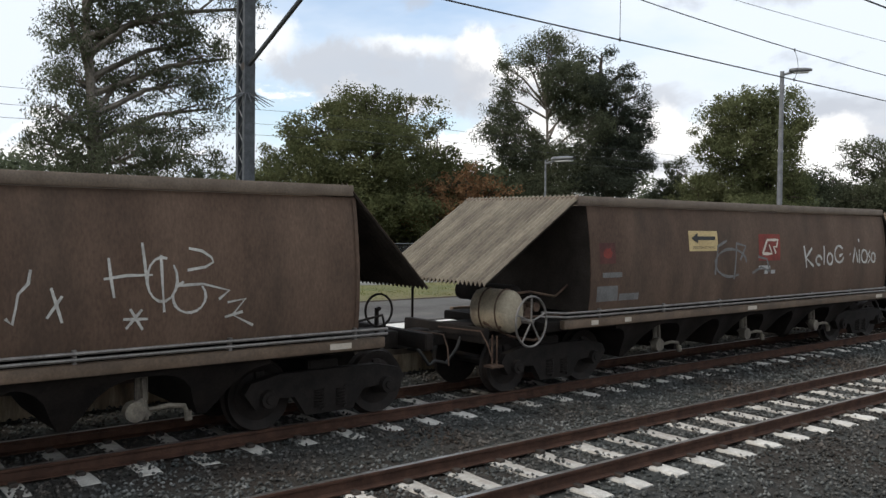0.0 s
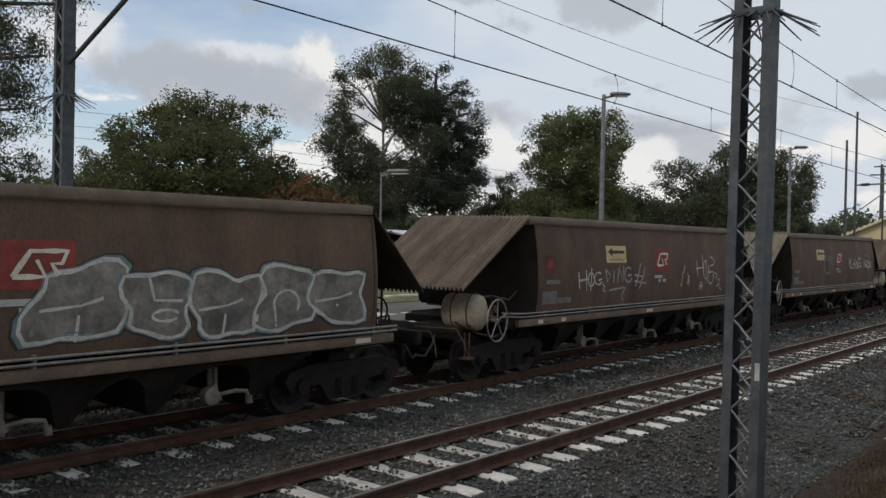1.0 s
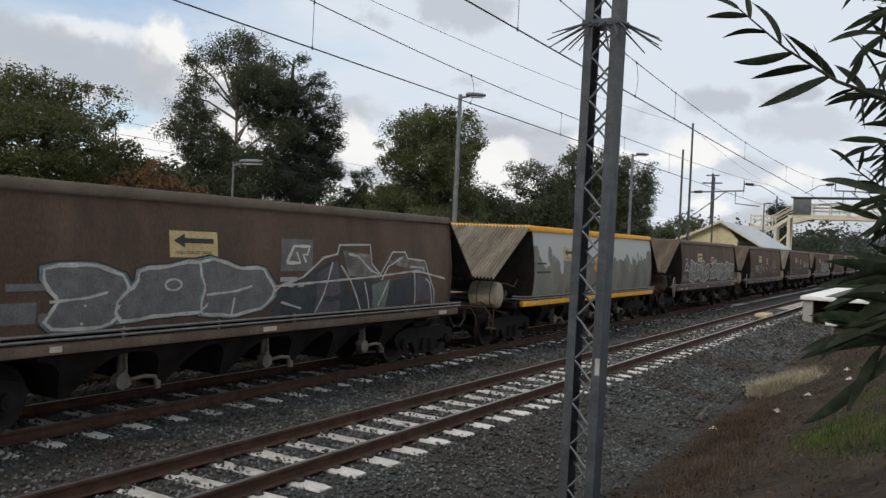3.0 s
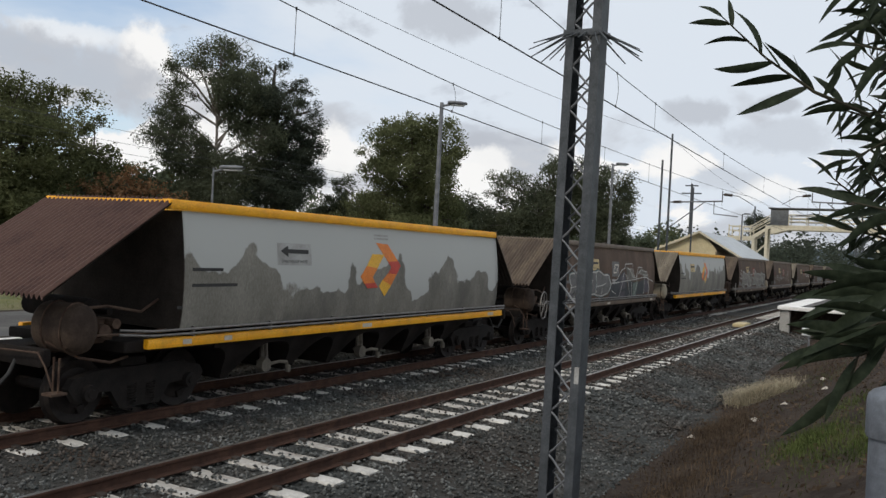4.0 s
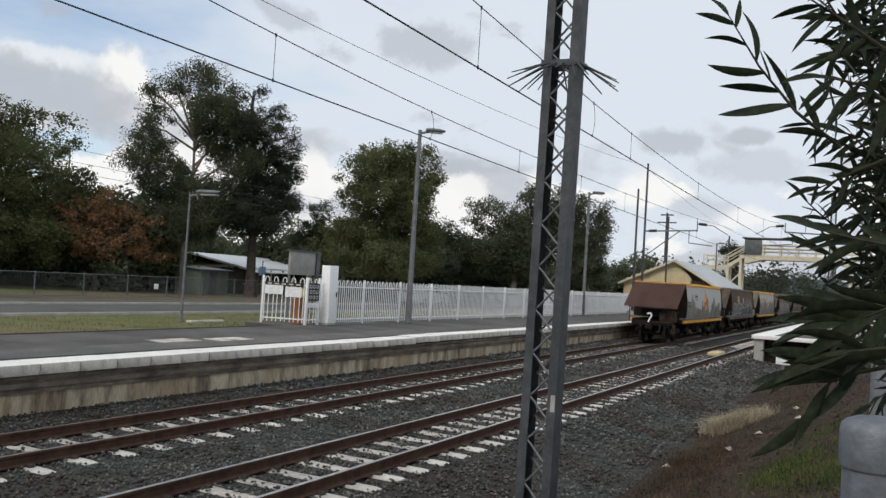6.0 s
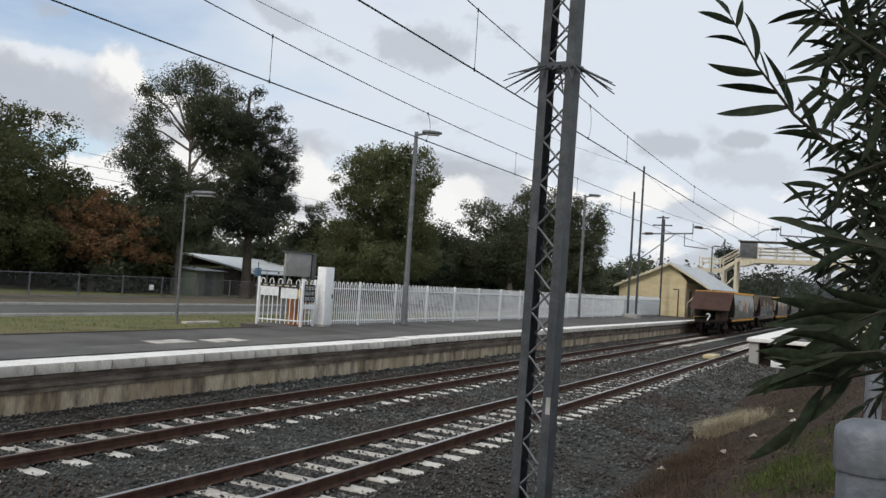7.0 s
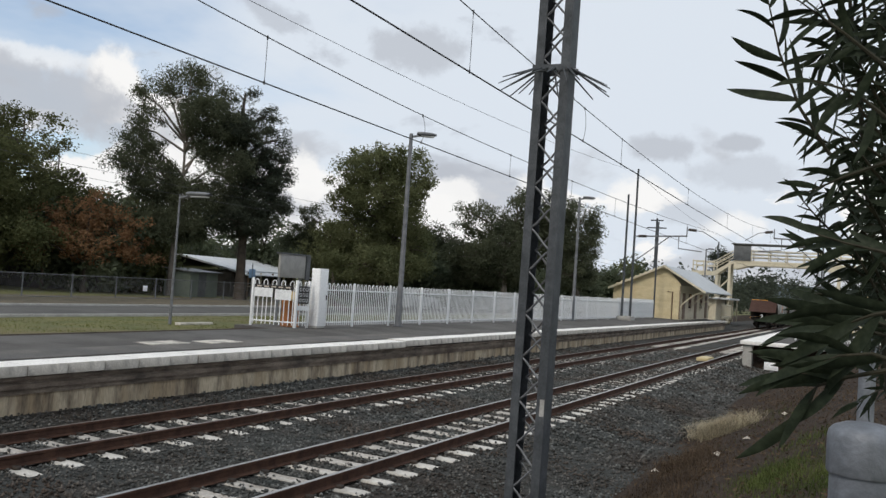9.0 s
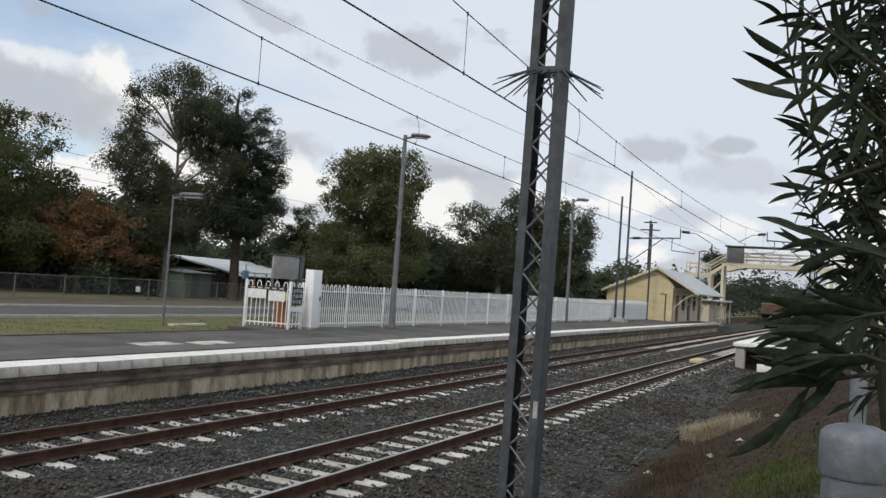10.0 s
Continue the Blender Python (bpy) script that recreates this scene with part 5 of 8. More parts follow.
def build_train():
    made = []
    start = lambda k: LAST_AT_ZERO + PITCH * k
    for k in range(16):
        yellow = k in (0, 2)
        if yellow:
            w, ax = hopper_wagon(k, start(k), "hull_grey_last" if k == 0 else "hull_grey", "yellow", "yellow", ("hood_rust" if k == 0 else "hood_tin", "hood_tin"),
                                 "grey peeling hopper wagon, yellow rim, rusty end hood" if k == 0 else "grey peeling coal hopper wagon with yellow rim and sill")
            travel_sign(w, 2.15, "label" if k == 0 else "sign_yellow")
            folded_logo(w)
            if k == 0:
                part("end_marker", Geo().tube([(-0.06 + 0.11 * math.cos(a), -1.72, 1.30 + 0.13 * math.sin(a)) for a in (2.6, 1.8, 1.0, 0.2, -0.6, -1.3)] + [(-0.08, -1.74, 1.0), (-0.12, -1.74, 0.92)], 0.045, 8), "white_metal", w, "pale looped hose on the wagon end")
            g = Geo()
            for a, b, z in ((0.35, 0.95, 2.02), (0.35, 1.25, 1.80), (0.1, 0.2, 1.5)):
                panel(g, [(a, z), (b, z), (b, z + 0.045), (a, z + 0.045)])
            part("stencil", g, "black", w)
        else:
            names = {1: "brown coal hopper wagon covered in outlined graffiti", 3: "dark brown coal hopper wagon with pale bubble graffiti",
                     4: "dark brown coal hopper wagon with thin white graffiti tags", 5: "dark brown coal hopper wagon with a short white tag"}
            w, ax = hopper_wagon(k, start(k), hoods=("hood_brown", "hood_brown") if k in (1, 3, 4, 6) else ("hood_tin", "hood_tin"), label=names.get(k, "dark brown coal hopper wagon with corrugated end hoods"))
            travel_sign(w)
            square_logo(w, faded=k in (1,))
            if k in (4, 5, 7, 9):
                end_plates(w)
            repaint_patches(w, k)
        if k == 5:
            tag_marks(w, [[(7.35, 2.16), (7.42, 1.78)], [(7.62, 2.12), (7.40, 1.95), (7.66, 1.80)], loop(7.85, 1.90, 0.10, 0.08, 0, 300), [(8.05, 2.16), (8.03, 1.82)], loop(8.25, 1.92, 0.10, 0.10),
                          loop(8.60, 2.0, 0.17, 0.15, 40, 340), [(8.72, 2.0), (8.60, 1.97)], [(9.0, 2.0), (9.02, 1.98)], [(9.12, 1.84), (9.22, 2.12), (9.32, 1.84)], [(9.38, 1.82), (9.38, 2.08)], [(9.38, 2.22), (9.39, 2.28)],
                          loop(9.58, 1.95, 0.12, 0.12), [(9.82, 2.05), (9.74, 1.98), (9.84, 1.90), (9.72, 1.82)], loop(9.95, 1.92, 0.08, 0.09)], width=0.05, move=-0.75, grow=1.15, about=(7.35, 1.95))
            tag_marks(w, [[(4.7, 1.7), (4.8, 2.2), (5.1, 2.3)], [(5.3, 1.6), (5.4, 2.25), (5.7, 2.2), (5.5, 1.95)], [(5.9, 1.7), (6.2, 1.8), (6.5, 1.72), (6.4, 1.95), (6.1, 2.0)], loop(5.2, 1.9, 0.5, 0.25, 0, 300)], "graffiti_faded", move=-1.2)
        if k == 4:
            tag_marks(w, [[(2.55, 2.02), (2.60, 1.56)], [(2.95, 2.06), (2.98, 1.50)], [(2.55, 1.78), (3.05, 1.82)], loop(3.22, 1.80, 0.16, 0.19), [(3.25, 2.12), (3.20, 1.48)], loop(3.62, 1.82, 0.22, 0.17, 50, 330), [(3.8, 1.8), (3.62, 1.77)],
                          [(3.85, 1.66), (4.0, 1.58), (3.85, 1.50), (4.05, 1.44)]], move=-0.92, grow=0.72, about=(2.55, 1.76), width=0.035)
            tag_marks(w, [[(4.05, 2.0), (4.10, 1.72), (4.25, 1.86), (4.05, 1.98)], [(4.40, 1.96), (4.38, 1.70)], [(4.55, 1.70), (4.60, 2.02), (4.78, 1.72), (4.82, 2.06)], loop(5.02, 1.86, 0.16, 0.16, 40, 340), [(5.18, 1.86), (5.0, 1.84)],
                          [(4.2, 1.55), (4.9, 1.60), (4.75, 1.42), (4.85, 1.32)], [(5.3, 1.85), (5.75, 1.80)], [(5.35, 1.6), (5.6, 2.1)], [(5.55, 1.55), (5.8, 2.0)], [(5.3, 1.72), (5.85, 1.66)]], "graffiti_mid", 0.04, -1.35)
            tag_marks(w, [[(7.23, 2.15), (7.25, 1.95), (7.28, 1.75)], [(7.18, 1.94), (7.4, 1.97), (7.67, 1.97)], [(7.57, 2.3), (7.59, 2.1), (7.61, 1.88)], [(7.76, 2.17), (7.77, 1.87), (7.79, 1.58)], loop(7.77, 1.92, 0.16, 0.23, 70, 400),
                          [(8.06, 2.24), (8.21, 2.21), (8.31, 2.14), (8.33, 2.09), (8.24, 2.04), (8.04, 2.01)], [(7.91, 1.85), (8.21, 1.86), (8.51, 1.78), (8.39, 1.69)], loop(8.06, 1.73, 0.18, 0.17, 110, 400),
                          [(8.49, 1.65), (8.7, 1.68), (8.55, 1.51), (8.8, 1.38)], [(8.46, 1.49), (8.67, 1.54)], [(7.37, 1.53), (7.62, 1.52)], [(7.44, 1.63), (7.57, 1.41)], [(7.56, 1.62), (7.4, 1.43)],
                          [(6.51, 2.05), (6.49, 1.92), (6.40, 1.82), (6.38, 1.69), (6.35, 1.54), (6.29, 1.60)], [(6.69, 1.87), (6.74, 1.70), (6.79, 1.53)], [(6.79, 1.79), (6.65, 1.58)]], width=0.026)
        if k == 3:
            bubble_graffiti(w, 1.45, 4.75, 1.24, 2.18, 4, 11)
            bubble_graffiti(w, 5.3, 9.9, 1.24, 2.14, 5, 23)
            tag_marks(w, [loop(0.92, 2.14, 0.15, 0.1), loop(0.85, 1.88, 0.2, 0.12), loop(1.15, 1.85, 0.15, 0.12)])
        if k == 1:
            angular_graffiti(w)
        if k == 6:
            bubble_graffiti(w, 4.0, 9.5, 1.35, 2.1, 5, 61, "graffiti_faded")
        if k == 7:
            tag_marks(w, [loop(6.8, 1.8, 0.3, 0.2), [(7.3, 1.6), (7.4, 2.1)], loop(8.0, 1.85, 0.3, 0.2, 30, 330)])
        made.append((w, ax, start(k)))
    return made


TRAIN = build_train()


def train_motion():
    """The train runs away along the platform at an even speed; the wheels of the wagons that pass close roll."""
    for k, (w, axles, y0) in enumerate(TRAIN):
        walk(w, [(t, pose(FAR_X, y0 + SPEED * t + d, 0)) for t, d in ((0, 0.25), (1, 0.15), (2.5, 0.12), (4, 0.0), (5, 0.1), (7.5, 0.3), (10, 0.5))])
        if k <= 6:
            for ob, a in axles:
                walk(ob, [(i / FPS, pose(0, a, 0.42, -math.degrees(SPEED * i / FPS / 0.42), 0, 0)) for i in range(301)])

# ---- overhead line, lamps and poles ----


def lattice_mast(x, y, z0, z1, label, spikes_z=None, strut=False, base=False, lean=0.0):
    mast = thing("overhead_mast", pose(x, y, 0, 0, lean, 0), label, "mast", "overhead line masts")
    for s in (-1, 1):
        g = Geo()
        g.prism([(s * a, b) for a, b in ((0.196, -0.117), (0.196, 0.117), (0.100, 0.117), (0.100, 0.103), (0.182, 0.103), (0.182, -0.103), (0.100, -0.103), (0.100, -0.117))], "z", z0, z1)
        part("leg", g, "mast", mast, "grey steel channel leg", smooth=20)
    for q in (-1, 1):
        for s in (-1, 1):
            bar = shared("lacing%d%d" % (q, s), lambda: Geo().tube([(-s * 0.118, q * 0.095, 0), (-s * 0.060, q * 0.095, 0.05), (s * 0.060, q * 0.095, 0.185), (s * 0.118, q * 0.095, 0.235)], 0.0125, 6), "galv")
            for i in range(int((z1 - z0) / 0.235)):
                if (1 if i % 2 else -1) * q == s:
                    part("lacing_bar", bar, None, mast, at=pose(0, 0, z0 + 0.235 * i))
    if spikes_z:
        g = Geo()
        g.box(-0.222, -0.13, spikes_z - 0.035, 0.222, -0.112, spikes_z + 0.035)
        guard = part("climb_guard", g, "mast", mast, "ring of steel anti-climb spikes")
        part("guard_plate", Geo().box(-0.222, 0.112, spikes_z - 0.035, 0.222, 0.13, spikes_z + 0.035), "mast", guard)
        rng = random.Random(3)
        for i in range(22):
            a = 2 * math.pi * i / 22 + rng.uniform(-0.05, 0.05)
            c, s = math.cos(a), math.sin(a)
            p = Vector((0.205 * max(-1, min(1, c * 1.4)), 0.12 * max(-1, min(1, s * 1.4)), spikes_z))
            q = p + Vector((0.40 * c, 0.40 * s, -0.20 + rng.uniform(-0.05, 0.05)))
            part("spike", Geo().tube([p, q], [0.012, 0.006], 6), "mast", guard)
    if strut:
        g = Geo().tube([(0.2, 0, 5.75), (6.0, 0, 8.3)], 0.045, 8)
        part("cantilever", g, "mast", mast)
        g = Geo().tube([(0.2, 0, 7.3), (6.1, 0, 6.95)], 0.035, 8)
        part("cantilever", g, "mast", mast)
        g = Geo().tube([(0.1, -0.118, 5.7), (0.1, 0.118, 5.7)], 0.09, 10)
        part("insulator", g, "clip", mast)
    if base:
        part("footing", Geo().box(-0.5, -0.4, DECK_Z - 0.1, 0.5, 0.4, DECK_Z + 0.28, 0.04), "kerb", mast, "concrete footing block")
    return mast


near_mast = lattice_mast(-3.27, 8.86, -0.6, 9.6, "grey steel lattice mast with a ring of anti-climb spikes", 4.93, lean=0.45)
tag = Geo().box(0.14, -0.124, 1.14, 0.19, -0.1185, 1.32)
part("tag_plate", tag, "label", near_mast, "small pale number plate with worn marks")
lattice_mast(-16.2, 7.9, -0.3, 12.0, "tall grey steel mast with a sloping cantilever strut", 5.15, strut=True)


def plain_pole(name, x, y, z0, z1, r, label, mat="mast"):
    g = Geo().tube([(0, 0, z0), (0, 0, z1)], [r, r * 0.8], 10)
    return solid(name, g, mat, label, "pole", m=pose(x, y, 0))


plain_pole("steel_pole", -14.70, 56.0, DECK_Z, 9.2, 0.08, "grey steel pole in front of the station fence")
plain_pole("steel_pole", -14.22, 56.3, DECK_Z, 10.95, 0.08, "tall grey steel pole in front of the station fence")
solid("pole_footing", Geo().box(-14.95, 55.6, DECK_Z - 0.15, -13.95, 56.7, DECK_Z + 0.25, 0.05), "kerb", "pale concrete footing block of the steel poles", "footing")
plain_pole("platform_pole", -15.15, 67.30, DECK_Z, 8.4, 0.075, "slim grey pole in front of the station gable")


def lamp_post(name, x, y, z0, z1, arm, label, turn=0.0, slim=1.0):
    lamp = thing(name, pose(x, y, 0, 0, 0, turn), label, "lamp post", "lamps along the platform")
    g = Geo().tube([(0, 0, z0), (0, 0, z0 + 1.2), (0, 0, z1)], [0.115 * slim, 0.095 * slim, 0.065 * slim], 12)
    g.box(-0.16, -0.16, z0, 0.16, 0.16, z0 + 0.03)
    part("pole", g, "galv", lamp, "tapered galvanised pole")
    part("arm", Geo().tube([(0, 0, z1 - 0.12), (arm * 0.4, 0, z1 - 0.03)], 0.04, 8), "galv", lamp)
    g = Geo()
    pr = [(arm * 0.25, 0.10, 0.05), (arm * 0.35, 0.15, 0.075), (arm * 0.8, 0.16, 0.075), (arm * 1.05, 0.10, 0.04)]
    g.loft([[(px, w * c, z1 + 0.02 + h * s) for c, s in ((math.cos(2 * math.pi * k / 12), math.sin(2 * math.pi * k / 12)) for k in range(12))] for px, w, h in pr], closed=True)
    head = part("lamp_head", g, "galv", lamp, "flat grey lamp head", smooth=60)
    part("lens", Geo().box(arm * 0.4, -0.11, z1 - 0.075, arm * 0.95, 0.11, z1 - 0.05, 0.01), "lens", head)
    return lamp


lamp_post("platform_lamp", -14.73, 26.1, DECK_Z, 7.66, 0.85, "tall grey platform lamp with a flat head", 35)
lamp_post("platform_lamp", -15.0, 46.5, DECK_Z, 7.85, 0.85, "tall grey platform lamp with a flat head", 35)
lamp_post("platform_lamp", -15.6, 92.0, DECK_Z - 0.5, 7.9, 0.85, "grey platform lamp beyond the station house", 35)
lamp_post("street_lamp", -19.55, 20.15, 0.56, 4.70, 1.05, "slim grey street lamp on the grass verge", 10, 0.45)


def wires():
    def run(name, x, zf, y0, y1, r, label, step=2.0):
        g = Geo()
        n = int((y1 - y0) / step)
        g.tube([(x(y0 + i * (y1 - y0) / n), y0 + i * (y1 - y0) / n, zf(y0 + i * (y1 - y0) / n)) for i in range(n + 1)], r, 6)
        return solid(name, g, "wire", label, "wire", "overhead wires", smooth=60)

    def sag(low, mid, k):
        def z(y):
            d = (y - mid + 27) % 54 - 27
            return low + k * d * d
        return z

    zc, zn = (lambda y: 6.52 + (0.0022 if y < 22 else 0.0005) * (y - 22) ** 2 if y < 62 else 7.32), sag(6.78, 35, 0.0012)
    fx, nx = (lambda y: FAR_X), (lambda y: NEAR_X)
    fz = lambda y: 5.90 - 0.002 * min(max(y - 8, 0), 30)
    nz = lambda y: 6.27 - 0.0045 * min(max(y - 10, 0), 25)
    run("contact_wire", fx, fz, -40, 200, 0.013, "dark contact wire over the platform track")
    run("catenary_wire", fx, zc, -40, 200, 0.010, "dark sagging catenary wire over the platform track", 1.5)
    run("contact_wire", nx, nz, -40, 200, 0.014, "dark contact wire over the open track")
    run("catenary_wire", nx, zn, -40, 200, 0.010, "dark sagging catenary wire over the open track", 1.5)
    run("feeder_wire", lambda y: -16.2, lambda y: 10.15 + 0.0009 * ((y - 20 + 43) % 86 - 43) ** 2, -40, 200, 0.009, "thin grey feeder wire on the far masts")
    drop = []
    for x, za, zb, ys in ((FAR_X, fz, zc, (-6, 0, 6, 12.18, 24, 30, 36, 44, 52)), (NEAR_X, nz, zn, (6, 13.5, 23.8, 33.8, 44, 54, 64))):
        for y in ys:
            drop.append(((x, y, za(y)), (x, y, zb(y)), 0.0))
    for x, za, zb, y in ((FAR_X, fz, zc, 18.25), (NEAR_X, nz, zn, 20.2)):
        drop.append(((x, y, za(y)), (x, y, zb(y)), 0.16))
    for a, b, bow in drop:
        m = [tuple(a[k] + (b[k] - a[k]) * t + (bow * math.sin(math.pi * t) if k == 1 else 0) for k in range(3)) for t in (0, 0.25, 0.5, 0.75, 1)]
        g = Geo().tube(m, 0.006, 5)
        g.tube([(a[0], a[1], a[2] - 0.03), (a[0], a[1], a[2] + 0.04)], 0.016, 6)
        g.tube([(b[0], b[1], b[2] - 0.04), (b[0], b[1], b[2] + 0.03)], 0.016, 6)
        solid("dropper", g, "wire", "short dropper wire between contact and catenary wire", "wire", "droppers of the overhead line")
    for i, (dz, dx) in enumerate(((6.9, 0), (6.3, 0.3), (5.9, 0.0))):
        g = Geo().tube([(-31 + dx, -60 + 5 * k, dz + 0.0006 * ((5 * k) % 40 - 20) ** 2) for k in range(50)], 0.008, 5)
        solid("street_cable", g, "wire", "thin dark street cable between the roadside trees", "wire", "street cables")


wires()


def cantilever(x, y, reach, label, drop=0.0):
    """Bracket that holds the wires: a level arm on a mast, its strut and the insulated end."""
    d = 1 if reach > 0 else -1
    m = thing("wire_cantilever", pose(x, y, drop), label, "cantilever", "wire cantilevers")
    part("arm", Geo().tube([(0.1 * d, 0, 7.0), (reach, 0, 7.12)], 0.05, 8), "galv", m)
    part("strut", Geo().tube([(0.1 * d, 0, 5.35), (reach * 0.68, 0, 7.06)], 0.035, 8), "galv", m)
    part("upright", Geo().tube([(reach, 0, 7.05), (reach, 0, 7.75)], 0.035, 8), "galv", m)
    part("end_arm", Geo().tube([(reach, 0, 7.55), (reach + 1.0 * d, 0, 7.45), (reach + 1.9 * d, 0, 6.9)], 0.025, 8), "galv", m)
    part("insulator", Geo().tube([(reach + 0.1 * d, 0, 7.55), (reach + 0.6 * d, 0, 7.5)], 0.09, 10), "clip", m)
    part("insulator", Geo().tube([(0.3 * d, 0, 7.01), (0.8 * d, 0, 7.03)], 0.09, 10), "clip", m)
    part("dropper_arm", Geo().tube([(reach - 0.5 * d, 0, 7.08), (reach - 0.5 * d, 0, 6.3), (reach + 1.0 * d, 0, 6.15)], 0.035, 8), "galv", m)


def far_portal():
    """The next pair of masts along the line with their brackets, and poles beyond."""
    cantilever(-14.22, 56.3, 3.4, "grey wire bracket on the steel pole by the station fence", -0.55)
    cantilever(-3.17, 62.9, -3.0, "grey wire bracket on the mast beside the open track")
    lattice_mast(-3.17, 62.9, -0.3, 9.6, "distant grey steel lattice mast beside the open track")
    p = plain_pole("steel_pole", -19.3, 85.0, 0, 10.3, 0.13, "grey pole with two short crossarms behind the station house")
    for z, w in ((10.05, 0.62), (9.3, 0.95)):
        part("crossarm", Geo().box(-w, -0.06, z, w, 0.06, z + 0.12), "mast", p)
    for x, y, h in ((-6, 130, 9.5), (-17.2, 110, 9.9)):
        plain_pole("steel_pole", x, y, 0, h, 0.11, "distant slim grey steel pole beside the line")


far_portal()

# ---- platform fence and gate ----


def hoop_mesh(height=1.34, gap=0.118):
    g = Geo()
    pts = [(0, 0, 0.06), (0, 0, height - gap / 2)] + [(0, gap / 2 - gap / 2 * math.cos(a), height - gap / 2 + gap / 2 * math.sin(a) * 1.5) for a in (0.6, 1.2, 1.9, 2.5)] + [(0, gap, height - gap / 2), (0, gap, 0.06)]
    g.tube(pts, 0.0150, 6)
    return g


def hoop_fence(name, y0, y1, label, x=FENCE_X, base=DECK_Z, turn=0.0, posts=2.42, at=None, lead=0.0):
    """Hoop-topped fence along local y from 0 to its length."""
    length = y1 - y0
    f = thing(name, at or pose(x, y0, base, 0, 0, turn), label, "fence", "white station fences")
    hoop = shared("hoop", hoop_mesh, "white_metal", 50)
    post = shared("fence_post", lambda: Geo().box(-0.032, -0.032, 0, 0.032, 0.032, 1.40, 0.006), "white_metal")
    n = int(length / 0.236)
    for i in range(n):
        part("hoop", hoop, None, f, at=pose(0, 0.06 + i * length / n, 0))
    for i in range(int((length - lead) / posts) + 1):
        part("post", post, None, f, at=pose(0.0, lead + i * posts, 0))
    for z in (0.16, 1.16):
        part("rail", Geo().box(-0.018, 0, z - 0.02, 0.018, length, z + 0.02), "white_metal", f)
    return f


fence = hoop_fence("station_fence", 21.75, 66.5, "white hoop-topped metal fence behind the platform", posts=2.332, lead=1.80)
part("sheet_panel", Geo().box(-0.07, 34.3, 0.08, -0.045, 44.7, 1.42), "white_metal", fence, "plain white sheet fixed to the bars")
gate = hoop_fence("station_gate", 0, 1.35, "white hoop-topped gate panel with notices", at=pose(-16.3, 20.05, DECK_Z, 0, 0, -72.0), posts=1.34)
for yy, zz, ww, hh, mt in ((0.08, 0.86, 0.55, 0.27, "white_metal"), (0.70, 0.80, 0.50, 0.30, "white_metal"), (0.06, 1.12, 1.2, 0.10, "black")):
    b = part("notice", Geo().box(0.035, yy, zz, 0.045, yy + ww, zz + hh), mt, gate)
    if mt == "black":
        for q in range(5):
            part("text_bar", Geo().box(0.045, yy + 0.08 + q * 0.22, zz + 0.03, 0.047, yy + 0.22 + q * 0.22, zz + 0.07), "cream_sign", b)
gate = hoop_fence("station_gate", 0, 0.62, "narrow white gate panel with a dark ornamental notice", x=-15.03, at=pose(-15.03, 20.5, DECK_Z), posts=0.60)
b = part("notice", Geo().box(0.035, 0.03, 0.72, 0.045, 0.55, 1.24), "black", gate, "dark notice with pale rings")
for r in range(3):
    for q in range(3):
        ring = [(0.046, 0.12 + q * 0.16 + 0.05 * math.cos(a), 0.82 + r * 0.16 + 0.05 * math.sin(a)) for a in (2 * math.pi * k / 12 for k in range(13))]
        part("ring", Geo().tube(ring, 0.008, 5, caps=False), "white_metal", b)
part("notice", Geo().box(0.035, 0.03, 0.52, 0.045, 0.55, 0.66), "white_metal", gate)


def white_cabinet():
    c = thing("equipment_cabinet", pose(-14.95, 21.5, DECK_Z), "tall white metal equipment cabinet on the platform", "cabinet")
    part("body", Geo().box(-0.16, -0.22, 0.06, 0.16, 0.22, 1.80, 0.015), "white_metal", c)
    part("plinth", Geo().box(-0.15, -0.21, 0.0, 0.15, 0.21, 0.06), "kerb", c)
    d = part("door", Geo().box(0.16, -0.19, 0.12, 0.172, 0.19, 1.74, 0.005), "white_metal", c)
    part("handle", Geo().box(0.172, 0.12, 0.85, 0.195, 0.16, 1.0, 0.006), "black", d)


white_cabinet()


def orange_box():
    b = thing("ticket_box", pose(-15.55, 20.95, DECK_Z, 0, 0, -20), "orange-brown ticket box with a pale sloping top", "ticket machine")
    part("body", Geo().prism([(-0.20, 0), (0.20, 0), (0.20, 0.80), (-0.20, 0.98)], "y", -0.20, 0.20), "orange_box", b)
    part("top", Geo().prism([(-0.23, 1.0), (0.23, 0.79), (0.23, 0.83), (-0.23, 1.05)], "y", -0.22, 0.22), "sign_yellow", b, "pale sloping lid")
    g = Geo()
    g.loft([[(0.205, 0.06 + r * math.cos(a), 0.36 + r * math.sin(a)) for a in (2 * math.pi * k / 14 for k in range(14))] for r in (0.09, 0.001)], closed=True)
    part("slot", g, "brown_door", b)


orange_box()


def notice_board():
    b = thing("notice_board", pose(-17.6, 22.9, 0), "grey notice board on two posts behind the gate", "notice board")
    part("panel", Geo().box(-0.05, 0, 2.30, 0.05, 1.42, 3.08, 0.02), "board_grey", b)
    part("panel_frame", Geo().box(-0.09, -0.06, 3.08, 0.09, 1.62, 3.13), "grey_panel", b)
    part("side_panel", Geo().box(-0.09, 1.43, 2.25, 0.09, 1.64, 3.08), "grey_panel", b)
    for y in (0.15, 1.3):
        part("post", Geo().tube([(-0.08, y, 0.4), (-0.08, y, 2.6)], 0.045, 8), "galv", b)


notice_board()

# ---- station house, footbridge, opposite platform ----


